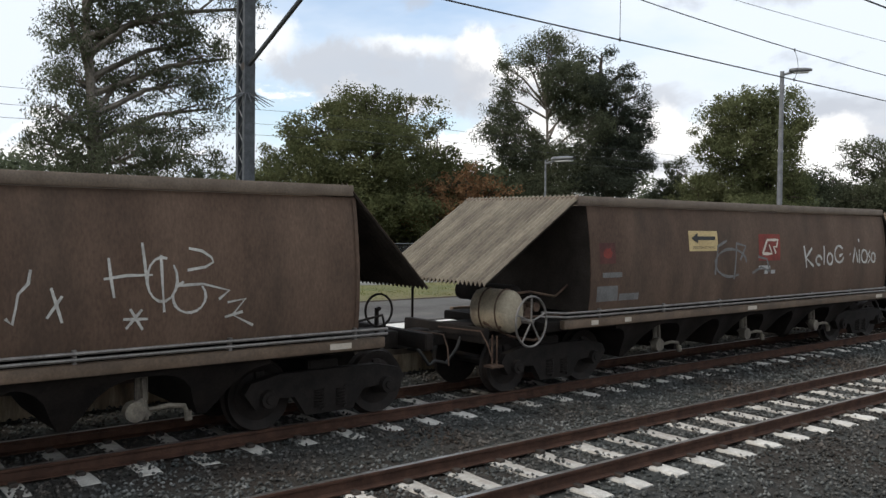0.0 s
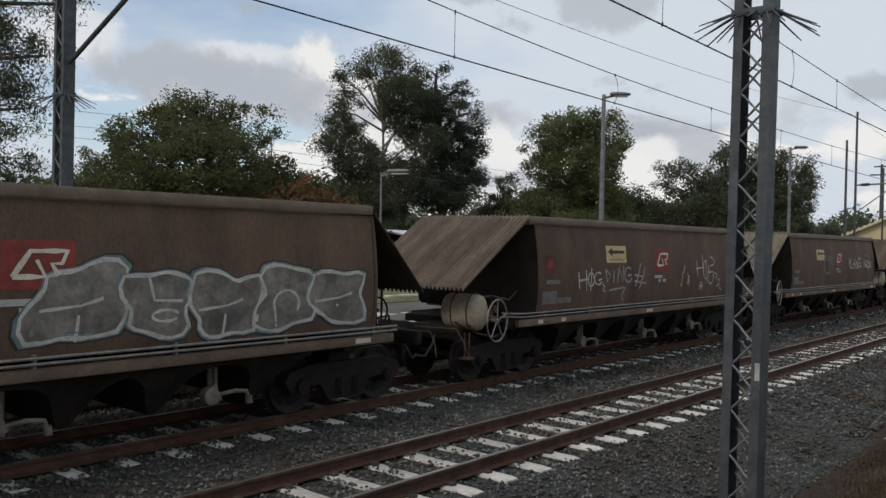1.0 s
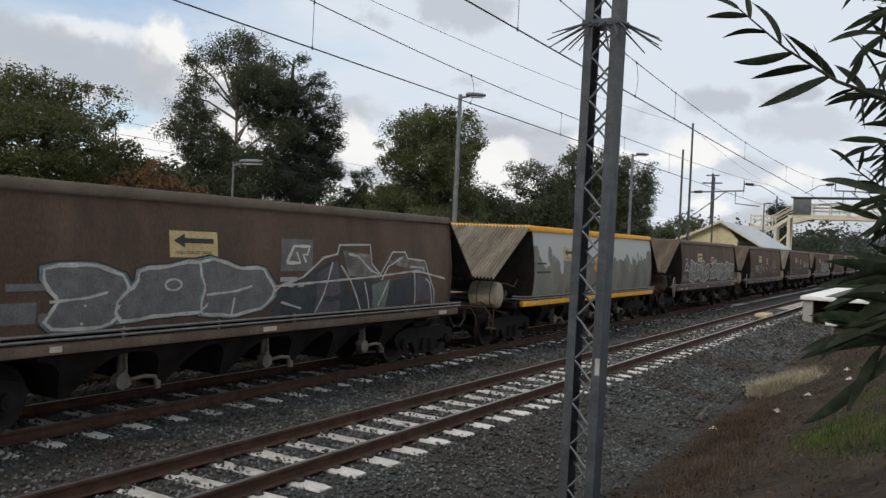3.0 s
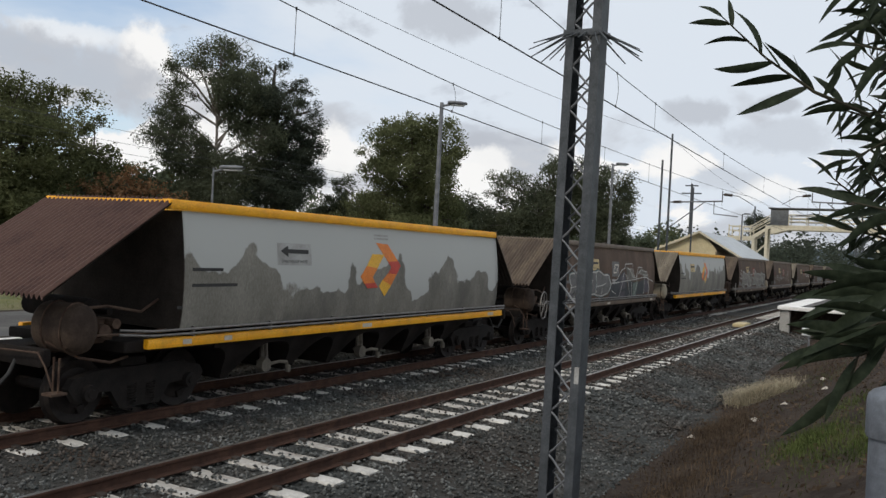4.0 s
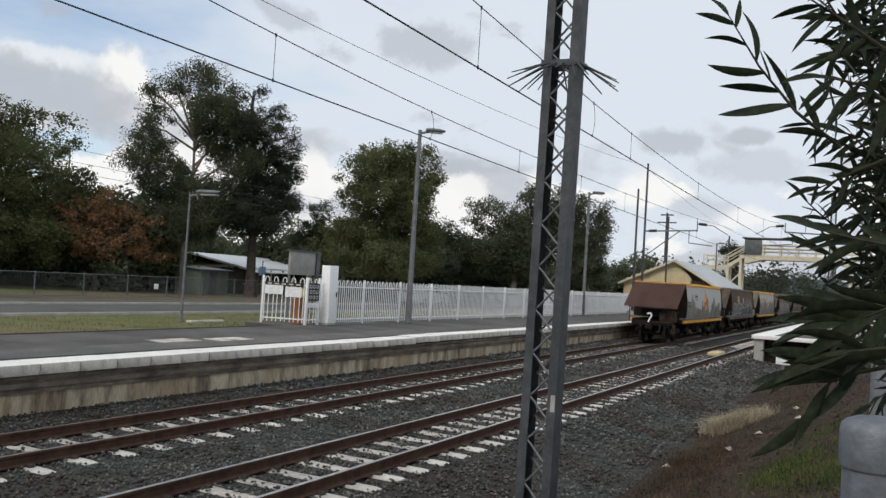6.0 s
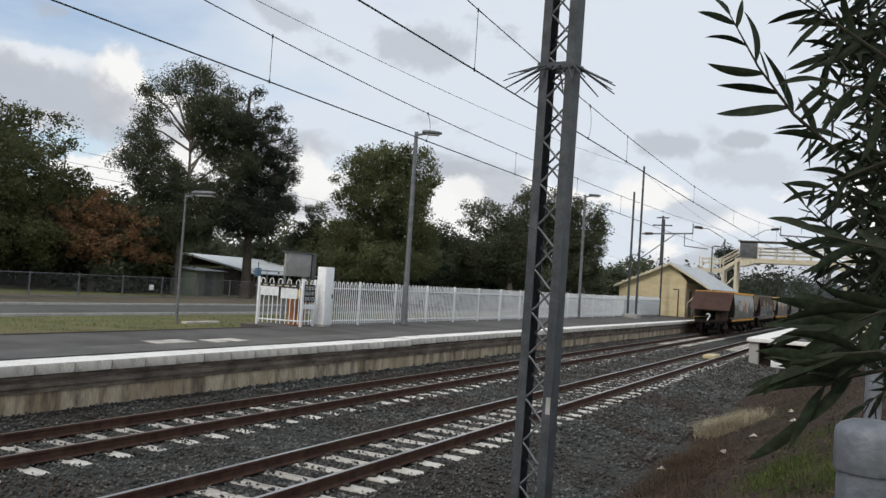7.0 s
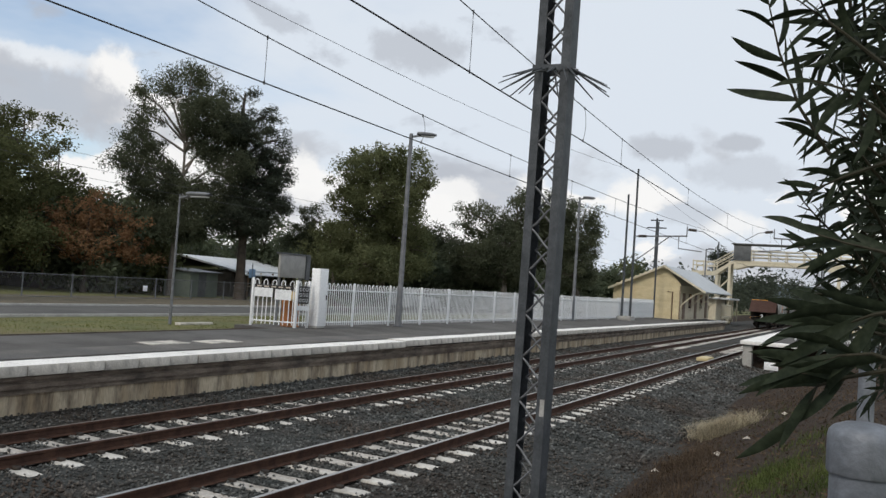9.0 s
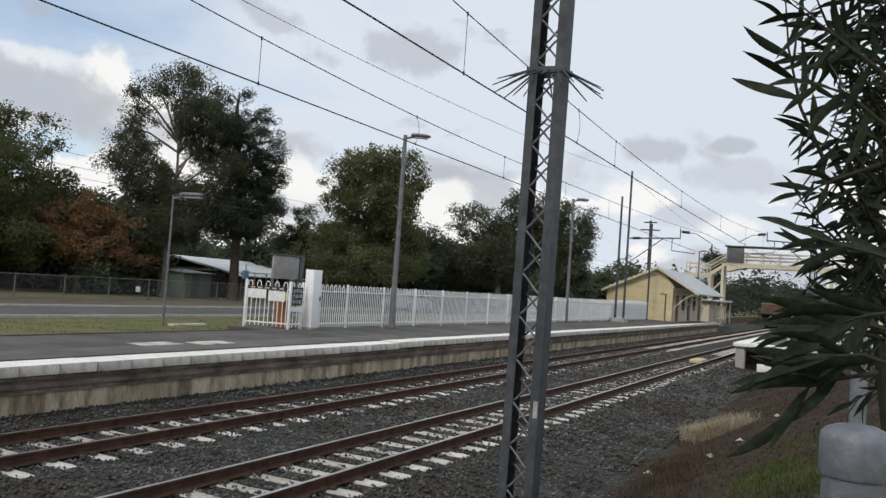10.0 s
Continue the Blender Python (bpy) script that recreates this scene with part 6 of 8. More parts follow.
def station_house():
    h = thing("station_house", pose(0, 0, 0), "cream weatherboard station house with a pale iron roof", "station")
    y0, y1, base = 69.0, 82.5, DECK_Z
    xl, xr, ridge, zr, ze = -18.9, -13.5, -14.8, 5.05, 3.25
    zr_right = 3.55
    g = Geo()
    g.prism([(xl, base - 0.5), (xr, base - 0.5), (xr, zr_right), (ridge, zr - 0.05), (xl, ze)], "y", y0 + 0.03, y1)
    part("wall", g, "cream_trim", h, smooth=0)
    rng = random.Random(2)
    z = base
    while z < zr - 0.15:
        lo = xl if z < ze else xl + (z - ze) * (ridge - xl) / (zr - ze)
        hi = xr if z < zr_right else xr - (z - zr_right) * (xr - ridge) / (zr - zr_right)
        if hi - lo > 0.3:
            part("weatherboard", Geo().prism([(y0 + 0.028, z), (y0 - 0.040, z), (y0 + 0.010, z + 0.160), (y0 + 0.028, z + 0.165)], "x", lo, hi), "cream_board", h)
        z += 0.165
    for a, b in (((xl - 0.35, ze - 0.22), (ridge, zr)), ((ridge, zr), (-11.5, 3.12))):
        g = Geo()
        n = 60
        rows = []
        for (px, pz) in (a, b):
            rows.append([(px, y0 - 0.45 + (y1 - y0 + 0.9) * i / n, pz + 0.04 + 0.025 * math.sin(i * 2.1)) for i in range(n + 1)])
        g.loft(rows)
        g.loft([[(x, y, zz - 0.06) for x, y, zz in r] for r in rows])
        part("roof", g, "iron_roof", h, "pale corrugated iron roof sheet", smooth=60)
        g = Geo()
        (ax, az_), (bx, bz) = a, b
        g.add([(ax, y0 - 0.47, az_ - 0.12), (bx, y0 - 0.47, bz - 0.12), (bx, y0 - 0.47, bz + 0.05), (ax, y0 - 0.47, az_ + 0.05),
               (ax, y0 - 0.42, az_ - 0.12), (bx, y0 - 0.42, bz - 0.12), (bx, y0 - 0.42, bz + 0.05), (ax, y0 - 0.42, az_ + 0.05)],
              [(0, 1, 2, 3), (7, 6, 5, 4), (0, 4, 5, 1), (1, 5, 6, 2), (2, 6, 7, 3), (3, 7, 4, 0)])
        part("barge_board", g, "cream_trim", h)
    d = part("downpipe", Geo().tube([(xr - 0.6, y0 - 0.06, base), (xr - 0.6, y0 - 0.06, 3.0), (xr - 1.0, y0 - 0.06, 3.0)], 0.05, 8), "brown_door", h)
    part("corner_board", Geo().box(xr - 0.07, y0 - 0.03, base, xr + 0.02, y0 + 0.06, 3.5), "brown_door", h)
    # verandah on posts with curved brackets
    for i in range(4):
        y = y0 + 0.2 + i * (y1 - y0 - 0.4) / 3
        part("bracket", Geo().tube([(xr, y, 1.5)] + [(xr + 1.9 * t, y, 1.9 + 1.25 * math.sin(t * 1.57)) for t in (0.05, 0.25, 0.5, 0.75, 1.0)], 0.05, 6), "cream_trim", h)
    for i in range(5):
        y = y0 + 1.0 + i * 2.6
        door = part("door" if i % 2 == 0 else "window", Geo().box(xr - 0.02, y, base + (0 if i % 2 == 0 else 0.9), xr + 0.05, y + 1.0, base + 2.1), "brown_door" if i % 2 == 0 else "glass_dark", h)
        part("frame", Geo().box(xr - 0.01, y - 0.08, base + 2.1, xr + 0.07, y + 1.08, base + 2.2), "cream_trim", door)
    f = thing("verandah_rail", pose(-12.4, 83.2, DECK_Z), "cream timber balustrade beside the station house", "railing")
    for i in range(18):
        part("baluster", Geo().box(-0.03, i * 0.35, 0, 0.03, i * 0.35 + 0.06, 1.3), "cream_trim", f)
    for z in (0.2, 1.3):
        part("rail", Geo().box(-0.04, 0, z, 0.04, 6.1, z + 0.08), "cream_trim", f)
    s = thing("waiting_shelter", pose(-14.4, 90, 0), "small cream shelter with a flat pale roof", "shelter")
    part("wall", Geo().box(-1.8, 0, 0.3, 0.4, 6, 2.7), "cream_trim", s)
    part("roof", Geo().box(-2.2, -0.5, 2.7, 1.8, 6.5, 2.9, 0.04), "iron_roof", s)
    for y in (-0.2, 3, 6.2):
        part("post", Geo().tube([(1.6, y, 0.5), (1.6, y, 2.7)], 0.06, 8), "cream_trim", s)


station_house()


def footbridge():
    b = thing("footbridge", pose(0, 96, 0), "cream steel footbridge over the tracks with stairs", "footbridge")
    part("deck", Geo().box(-13.2, -1.0, 6.75, 6.0, 1.0, 7.0, 0.03), "cream_trim", b)
    for y in (-1.0, 1.0):
        for z in (7.35, 7.7, 8.05):
            part("rail", Geo().box(-13.2, y - 0.03, z, 6.0, y + 0.03, z + 0.09), "cream_trim", b)
        for i in range(12):
            part("post", Geo().box(-13.2 + i * 1.7, y - 0.05, 6.8, -13.1 + i * 1.7, y + 0.05, 8.1), "cream_trim", b)
        # haunched girder under the deck
        part("girder", Geo().prism([(-13.2, 6.75), (-13.2, 6.0), (-11.4, 6.5), (-4.6, 6.5), (-3.2, 6.0), (-3.2, 6.75)], "y", y - 0.05, y + 0.05), "cream_trim", b)
    part("screen", Geo().box(-13.25, -1.12, 7.0, -11.5, -1.06, 8.55, 0.02), "grey_panel", b, "grey corrugated privacy screen")
    part("screen", Geo().box(-13.25, -1.1, 7.0, -13.19, 1.1, 8.75, 0.02), "grey_panel", b)
    part("screen_roof", Geo().box(-13.5, -1.3, 8.7, -6.0, 1.3, 8.8, 0.02), "grey_panel", b)
    for x in (-13.6, -14.9, -3.0, 5.0):
        for y in (-0.9, 0.9):
            part("column", Geo().box(x - 0.13, y - 0.13, 0.0, x + 0.13, y + 0.13, 6.9 if x > -14 else 5.4), "cream_trim", b)
    # stair: a short flight, a landing and a flight down behind the station
    for y in (-1.0, 1.0):
        part("stringer", Geo().prism([(-13.2, 6.7), (-13.2, 7.0), (-15.2, 5.7), (-17.4, 5.7), (-17.4, 5.3), (-15.0, 5.3)], "y", y - 0.06, y + 0.06), "cream_trim", b)
        for dz in (0.55, 1.0):
            part("stair_rail", Geo().prism([(-13.2, 7.0 + dz), (-13.2, 7.1 + dz), (-15.2, 5.8 + dz), (-17.4, 5.8 + dz), (-17.4, 5.7 + dz), (-15.2, 5.7 + dz)], "y", y - 0.03, y + 0.03), "cream_trim", b)
        for x in (-15.2, -16.3, -17.4):
            part("post", Geo().box(x - 0.05, y - 0.05, 5.5, x + 0.05, y + 0.05, 6.9), "cream_trim", b)
        part("stringer", Geo().prism([(-17.4, 5.7), (-21.5, 2.9), (-21.5, 2.5), (-17.4, 5.3)], "y", y - 0.06, y + 0.06), "cream_trim", b)
    for i in range(8):
        part("tread", Geo().box(-13.2 - i * 0.27, -0.95, 6.85 - i * 0.165, -12.9 - i * 0.27, 0.95, 6.90 - i * 0.165), "grey_panel", b)
    part("brace", Geo().tube([(-14.9, -0.9, 3.2), (-16.8, -0.9, 5.3)], 0.08, 6), "cream_trim", b)
    part("brace", Geo().tube([(-13.6, -0.9, 5.0), (-14.9, -0.9, 3.6)], 0.08, 6), "cream_trim", b)


footbridge()


def opposite_platform():
    g = Geo()
    # solid body in dark soil colour stands in for the shaded gap under the slabs
    g.box(-4.7, 40.6, -0.5, 3.0, 130, DECK_Z - 0.16)
    p = solid("platform", g, "soil", "opposite platform with a white edge over a body coloured as dark shade", "platform", kind="structure")
    slab = mesh_of("coping_slab", Geo().box(-0.0, 0.008, -0.16, 0.85, 0.99, 0.0, 0.015), "white_line")
    for i in range(60):
        part("coping_slab", slab, None, p, at=pose(-5.05, 39.6 + i, DECK_Z))
    part("deck", Geo().box(-4.2, 40.0, DECK_Z - 0.16, 3.0, 130, DECK_Z - 0.01), "asphalt", p)
    part("end_pier", Geo().box(-4.95, 39.75, -0.6, -4.55, 40.1, DECK_Z - 0.16, 0.03), "kerb", p, "pale concrete pier under the platform end")
    part("end_coping", Geo().box(-4.2, 39.6, DECK_Z - 0.16, 2.0, 40.2, DECK_Z, 0.02), "white_line", p)
    hoop_fence("station_fence", 0, 24.0, "white hoop-topped fence on the opposite platform", at=pose(-3.2, 45.2, DECK_Z))
    hoop_fence("station_fence", 0, 4.0, "white hoop-topped fence across the platform end", at=pose(-3.2, 45.1, DECK_Z, 0, 0, -90))
    s = thing("waiting_shelter", pose(-1.2, 62, DECK_Z), "cream platform shelter with a pale gabled roof", "shelter")
    part("wall", Geo().box(0, 0, 0, 4, 7, 2.6), "cream_board", s)
    part("roof", Geo().prism([(-0.9, 2.5), (2.0, 3.7), (4.6, 2.5), (4.6, 2.6), (2.0, 3.82), (-0.9, 2.6)], "y", -0.6, 7.6), "iron_roof", s)
    part("window", Geo().box(-0.03, 1.5, 1.0, 0.0, 2.6, 2.0), "glass_dark", s)
    sg = thing("small_sign", pose(-3.1, 33.0, -0.35), "small white track sign on a short post", "sign")
    part("post", Geo().box(-0.03, -0.03, 0, 0.03, 0.03, 0.55), "galv", sg)
    part("plate", Geo().box(-0.24, -0.045, 0.5, 0.24, -0.032, 0.78, 0.004), "white_metal", sg)


opposite_platform()

box = thing("track_box", pose(-6.40, 39.0, -0.16), "pale yellow signal box between the rails", "track equipment")
part("lid", Geo().box(-0.26, -0.75, 0.03, 0.26, 0.75, 0.17, 0.03), "yellow_box", box)
part("base", Geo().box(-0.30, -0.85, -0.1, 0.30, 0.85, 0.03, 0.01), "clip", box)

# ---- across the road ----


def school_side():
    f = thing("chain_fence", pose(-38.2, 0, 0.3), "grey chain-wire fence with thin steel posts", "fence")
    post = mesh_of("post", Geo().tube([(0, 0, 0), (0, 0, 1.28)], 0.04, 6), "galv")
    for i in range(46):
        part("post", post, None, f, at=pose(0, -40 + i * 3.0, 0))
    for z in (0.05, 1.22):
        part("rail", Geo().tube([(0, -40, z), (0, 98, z)], 0.02, 5), "galv", f)
    g = Geo()
    for i in range(900):
        y = 10 + i * 0.07
        g.tube([(0, y, 0.05), (0, y + 0.4 * (1 if i % 2 else -1), 1.21)], 0.0035, 3, caps=False)
    tagged(part("wire_mesh", g, "galv", f, smooth=0), kind="stuff")

    def house(x, y, w, d, h, roof, label, rot=0.0, wall="house_wall", rm="house_roof"):
        b = thing("school_building", pose(x, y, 0.3, 0, 0, rot), label, "building", "buildings across the road")
        part("wall", Geo().box(0, 0, 0, w, d, h), wall, b)
        part("roof", Geo().prism([(-0.6, h), (w / 2, h + roof), (w + 0.6, h), (w + 0.6, h + 0.12), (w / 2, h + roof + 0.14), (-0.6, h + 0.12)], "y", -0.7, d + 0.7), rm, b)
        n = int(d / 2.2)
        for i in range(n):
            win = part("window", Geo().box(w, 0.5 + i * 2.2, 0.9, w + 0.04, 1.7 + i * 2.2, 2.1), "glass_dark", b)
            part("sill", Geo().box(w, 0.45 + i * 2.2, 0.82, w + 0.09, 1.75 + i * 2.2, 0.9), "cream_trim", win)
        for i in range(n + 1):
            part("post", Geo().box(w + 1.2, 0.2 + i * 2.2, 0, w + 1.32, 0.32 + i * 2.2, h), "cream_trim" if i % 2 else "brown_door", b)
        part("verandah_roof", Geo().prism([(w, h + 0.05), (w + 1.5, h - 0.25), (w + 1.5, h - 0.17), (w, h + 0.13)], "y", -0.5, d + 0.5), rm, b)
        return b

    house(-56, 20, 7, 14, 2.9, 1.4, "low dark school building with verandah posts under trees", 6, rm="brown_door")
    house(-55, 36, 7, 12, 2.7, 1.3, "low school building behind the autumn tree", 4, rm="brown_door")
    house(-50.5, 48, 8, 12, 1.95, 0.9, "low building with a long white metal roof", 14)
    house(-50, 71, 8, 16, 2.8, 1.4, "low building with a pale metal roof behind trees", 8)
    house(-60, 2, 8, 12, 3.0, 1.5, "low brown school building beyond the road", 0, rm="brown_door")
    s = thing("garden_shed", pose(-40.6, 43.4, 0.3, 0, 0, 10), "small grey-green shed with a sloping metal roof", "shed")
    part("wall", Geo().box(-2, 0, 0, 0, 3.4, 1.75), "shed_green", s)
    part("roof", Geo().prism([(-2.2, 1.9), (0.25, 1.72), (0.25, 1.78), (-2.2, 1.97)], "y", -0.2, 3.6), "galv", s)
    part("door", Geo().box(0.0, 1.0, 0.05, 0.02, 1.9, 1.6), "grey_panel", s)
    b = thing("street_sign", pose(-37.0, 45.3, 0.3), "blue square street sign on a thin post", "sign")
    part("post", Geo().tube([(0, 0, 0), (0, 0, 2.6)], 0.035, 6), "galv", b)
    part("plate", Geo().box(-0.02, -0.32, 1.62, 0.02, 0.32, 2.2, 0.01), "blue_sign", b)
    r = thing("street_sign", pose(-38.1, 37.05, 0.3), "small square white sign on the chain fence", "sign")
    g = Geo().box(0.0, -0.17, 0.48, 0.03, 0.17, 0.80, 0.01)
    part("plate", g, "white_metal", r)
    solid("fallen_board", Geo().box(0.1, 0.1, 0.0, 0.35, 1.6, 0.09, 0.02), "coping", "pale concrete strip lying in the verge grass", "board", m=pose(-19.5, 20.1, 0.585))

    def car(x, y, label, rot=90):
        c = thing("parked_car", pose(x, y, 0.46, 0, 0, rot), label, "car", "cars parked across the road")
        prof = [(-2.1, 0.30), (2.15, 0.30), (2.2, 0.62), (2.05, 0.80), (1.15, 0.92), (0.55, 1.38), (-0.9, 1.44), (-1.75, 1.05), (-2.15, 0.95), (-2.2, 0.5)]
        part("body", Geo().prism([(a, b) for a, b in prof], "y", -0.82, 0.82), "car_paint", c, smooth=20)
        part("window", Geo().prism([(1.0, 0.94), (0.52, 1.33), (-0.85, 1.38), (-1.5, 1.04)], "y", -0.835, 0.835), "glass_dark", c)
        for a in (-1.3, 1.35):
            for s in (-1, 1):
                wl = part("wheel", Geo().tube([(a, s * 0.62, 0.31), (a, s * 0.84, 0.31)], 0.31, 18), "tyre", c)
                part("hub", Geo().tube([(a, s * 0.84, 0.31), (a, s * 0.85, 0.31)], 0.19, 12), "galv", wl)
        for s in (-0.6, 0.6):
            part("headlight", Geo().box(2.12, s - 0.18, 0.58, 2.21, s + 0.18, 0.72, 0.02), "lens", c)

    car(-28.2, 52, "silver car parked on the road behind the fence")


school_side()

# ---- trees ----


def leaf_cloud(rng, centres, per, spread, size, ratio, droop, tight=False):
    """Leaf quads scattered round cluster centres; returns vertices and faces. Tight clumps have a clear edge."""
    c = np.repeat(centres, per, axis=0)
    n = len(c)
    o = rng.normal(0, 1, (n, 3))
    if tight:
        o *= (rng.uniform(0, 1, n) ** 0.6 * 1.7 / np.linalg.norm(o, axis=1))[:, None]
        o *= np.repeat(rng.uniform(0.6, 1.4, len(centres)), per)[:, None]
    p = c + o * np.array([spread, spread, spread * 0.75])
    d = rng.normal(0, 1, (n, 3))
    d[:, 2] = d[:, 2] * 0.6 - droop
    d /= np.linalg.norm(d, axis=1)[:, None]
    s = np.cross(d, rng.normal(0, 1, (n, 3)))
    s /= np.linalg.norm(s, axis=1)[:, None] + 1e-6
    ln = size * rng.uniform(0.6, 1.35, n)[:, None]
    w = ln * ratio
    v = np.stack([p - d * ln * 0.5, p + s * w * 0.5, p + d * ln * 0.5, p - s * w * 0.5], 1)
    return v.reshape(-1, 3), np.arange(n * 4).reshape(n, 4)


def tree(name, x, y, label, lobes, height, trunk_r, leaf, bark, clusters, per, size, ratio=0.4, droop=0.5, spread=0.42, seed=1, z0=0.3, lean=(0, 0), trunk_to=0.7):
    """Trunk with limbs into each lobe of the crown. A lobe: dx, dy, z, radius across, radius up."""
    rng = np.random.default_rng(seed)
    t = thing(name, pose(x, y, z0), label, "tree", "trees across the road")
    g = Geo()
    top = Vector((lean[0], lean[1], height * trunk_to))
    bend = lambda k: top * k + Vector((math.sin(k * 4 + seed) * 0.02 * height, math.cos(k * 3 + seed) * 0.02 * height, 0)) * k
    g.tube([bend(k / 7) - Vector((0, 0, 0.3 if k == 0 else 0)) for k in range(8)], [trunk_r * (1.35 if k == 0 else 1 - 0.1 * k) for k in range(8)], 9)
    centres, weights = [], [a[3] ** 2 * a[4] for a in lobes]
    total = sum(weights)
    for (dx, dy, z, r, rz), wgt in zip(lobes, weights):
        r, rz = r * 1.14 + 0.12, rz * 1.18 + 0.12
        tip = Vector((dx, dy, z))
        k = min(0.98, max(0.3, (z - rz * 0.9 - height * 0.05) / (height * trunk_to)))
        root = bend(k)
        mid = root.lerp(tip, 0.55) + Vector((0, 0, 0.08 * height * 0.3))
        g.tube([root, mid, tip, tip + Vector((0, 0, rz * 0.6))], [trunk_r * 0.45, trunk_r * 0.3, trunk_r * 0.16, trunk_r * 0.05], 6)
        m = max(6, int(clusters * wgt / total))
        q = rng.normal(0, 1, (m, 3))
        q /= np.linalg.norm(q, axis=1)[:, None]
        q *= (rng.uniform(0.10, 1.0, m) ** 0.42)[:, None]
        # uneven outline
        q *= (1 + 0.18 * np.array([noise.noise((a * 2.3 + seed, b * 2.3, c * 2.3)) for a, b, c in q]))[:, None]
        cc = q * np.array([r, r, rz]) + np.array([dx, dy, z])
        centres.append(cc)
        for i in range(min(12, m // 3)):
            e = Vector(cc[i * 2])
            g.tube([mid.lerp(tip, 0.2 + 0.06 * i), mid.lerp(e, 0.6) + Vector((0, 0, 0.2)), e], [trunk_r * 0.16, trunk_r * 0.09, trunk_r * 0.03], 4)
    part("trunk", g, bark, t, "trunk and branching limbs", smooth=60)
    v, f = leaf_cloud(rng, np.concatenate(centres), per, spread, size, ratio, droop, True)
    crown = part("crown", big_mesh("crown", v, f, leaf), None, t)
    return t


def build_trees():
    # open gum with pale limbs
    tree("gum_tree", -41.9, 42.9, "tall open gum tree with grey-green foliage", [(0.7, -0.3, 14.7, 1.36, 0.63), (-1.4, -0.7, 14.1, 0.86, 0.56), (1.0, 1.5, 13.7, 0.91, 0.72), (-1.6, -2.1, 13.3, 0.35, 0.3), (-1.5, -1.4, 11.9, 0.89, 0.61), (-2.3, -2.3, 11.1, 0.61, 0.43), (-2.0, -1.5, 9.9, 1.33, 0.79), (-3.1, -2.4, 8.5, 0.6, 0.43), (-1.6, -2.4, 8.8, 1.06, 0.7), (1.8, 0.4, 12.0, 1.46, 1.28), (1.6, 2.2, 12.9, 0.73, 0.73), (0.5, 0.3, 12.9, 0.72, 0.44), (1.4, 2.1, 10.7, 1.47, 1.1), (2.9, 1.6, 9.1, 1.29, 0.91), (1.1, 0.9, 9.8, 0.81, 0.72), (-1.4, -0.6, 7.5, 1.79, 0.8), (0.9, 0.0, 6.9, 1.63, 0.9), (1.4, 2.6, 7.0, 1.47, 1.1), (-1.9, -0.9, 6.0, 1.24, 0.7), (-0.6, -0.2, 13.4, 0.8, 0.5), (0.3, 0.4, 11.3, 0.7, 0.8), (-0.5, -0.9, 8.3, 0.8, 0.6), (2.3, 1.9, 11.6, 0.8, 0.9), (0.0, 0.2, 5.0, 2.2, 1.0)],
         15.4, 0.21, "gum_leaf", "bark", 620, 165, 0.18, 0.34, 0.9, 0.46, 11)
    # dark tiered pine beside it
    tree("pine_tree", -39.0, 46.6, "dark conical pine tree with tufted tiers", [(-0.9, 0.0, 14.3, 0.67, 0.37), (-0.9, 0.1, 12.9, 0.92, 0.41), (0.3, -0.9, 11.5, 1.39, 0.73), (1.0, 0.1, 12.8, 0.74, 0.56), (1.0, 1.5, 11.4, 0.74, 0.57), (1.5, 1.7, 10.4, 0.49, 0.57), (0.3, 0.7, 9.9, 1.59, 0.73), (-0.7, -0.9, 12.0, 0.63, 0.82), (0.3, 0.6, 8.4, 1.77, 0.73), (1.2, 1.2, 8.7, 0.64, 0.64), (0.3, 0.5, 6.9, 1.96, 0.92), (1.9, 1.0, 6.6, 0.74, 0.64), (-0.5, -0.6, 9.8, 0.82, 1.01), (0.0, -0.4, 5.5, 2.14, 1.01), (1.9, 2.0, 9.0, 0.35, 0.3)],
         14.0, 0.36, "pine_leaf", "bark_dark", 460, 150, 0.20, 0.26, 0.3, 0.36, 12, lean=(-0.8, 0.0), trunk_to=0.92)
    # dense rounded tree behind the platform lamp
    tree("shade_tree", -30.8, 51.6, "dense rounded olive-green shade tree", [(-0.2, -1.0, 10.4, 1.99, 0.83), (-1.5, -1.9, 9.3, 1.52, 1.18), (1.2, 0.4, 9.8, 1.53, 1.3), (2.5, 1.0, 8.9, 0.48, 0.6), (-2.0, -2.0, 7.4, 1.17, 0.71), (-0.1, -0.4, 7.8, 2.57, 1.64), (1.7, 1.7, 7.3, 0.95, 0.83), (-2.2, -0.2, 5.1, 2.33, 1.4), (0.3, 1.2, 5.3, 2.34, 1.41), (2.2, 0.8, 4.7, 1.18, 1.18), (-3.2, -1.8, 4.3, 1.4, 1.4), (0.0, -1.3, 3.1, 3.49, 0.94)],
         11.6, 0.38, "olive_leaf", "bark_dark", 620, 160, 0.18, 0.45, 0.6, 0.44, 13)
    tree("shade_tree", -35.3, 52.5, "small grey-green tree beside the shade tree", [(-1.7, -1.0, 6.4, 0.65, 0.53), (-2.1, -1.0, 5.2, 0.94, 0.82), (-1.3, -0.3, 4.1, 1.06, 1.06), (-3.2, -1.4, 4.3, 0.7, 0.53)], 6.6, 0.2, "gum_leaf", "bark", 110, 130, 0.18, 0.36, 0.6, 0.36, 14)
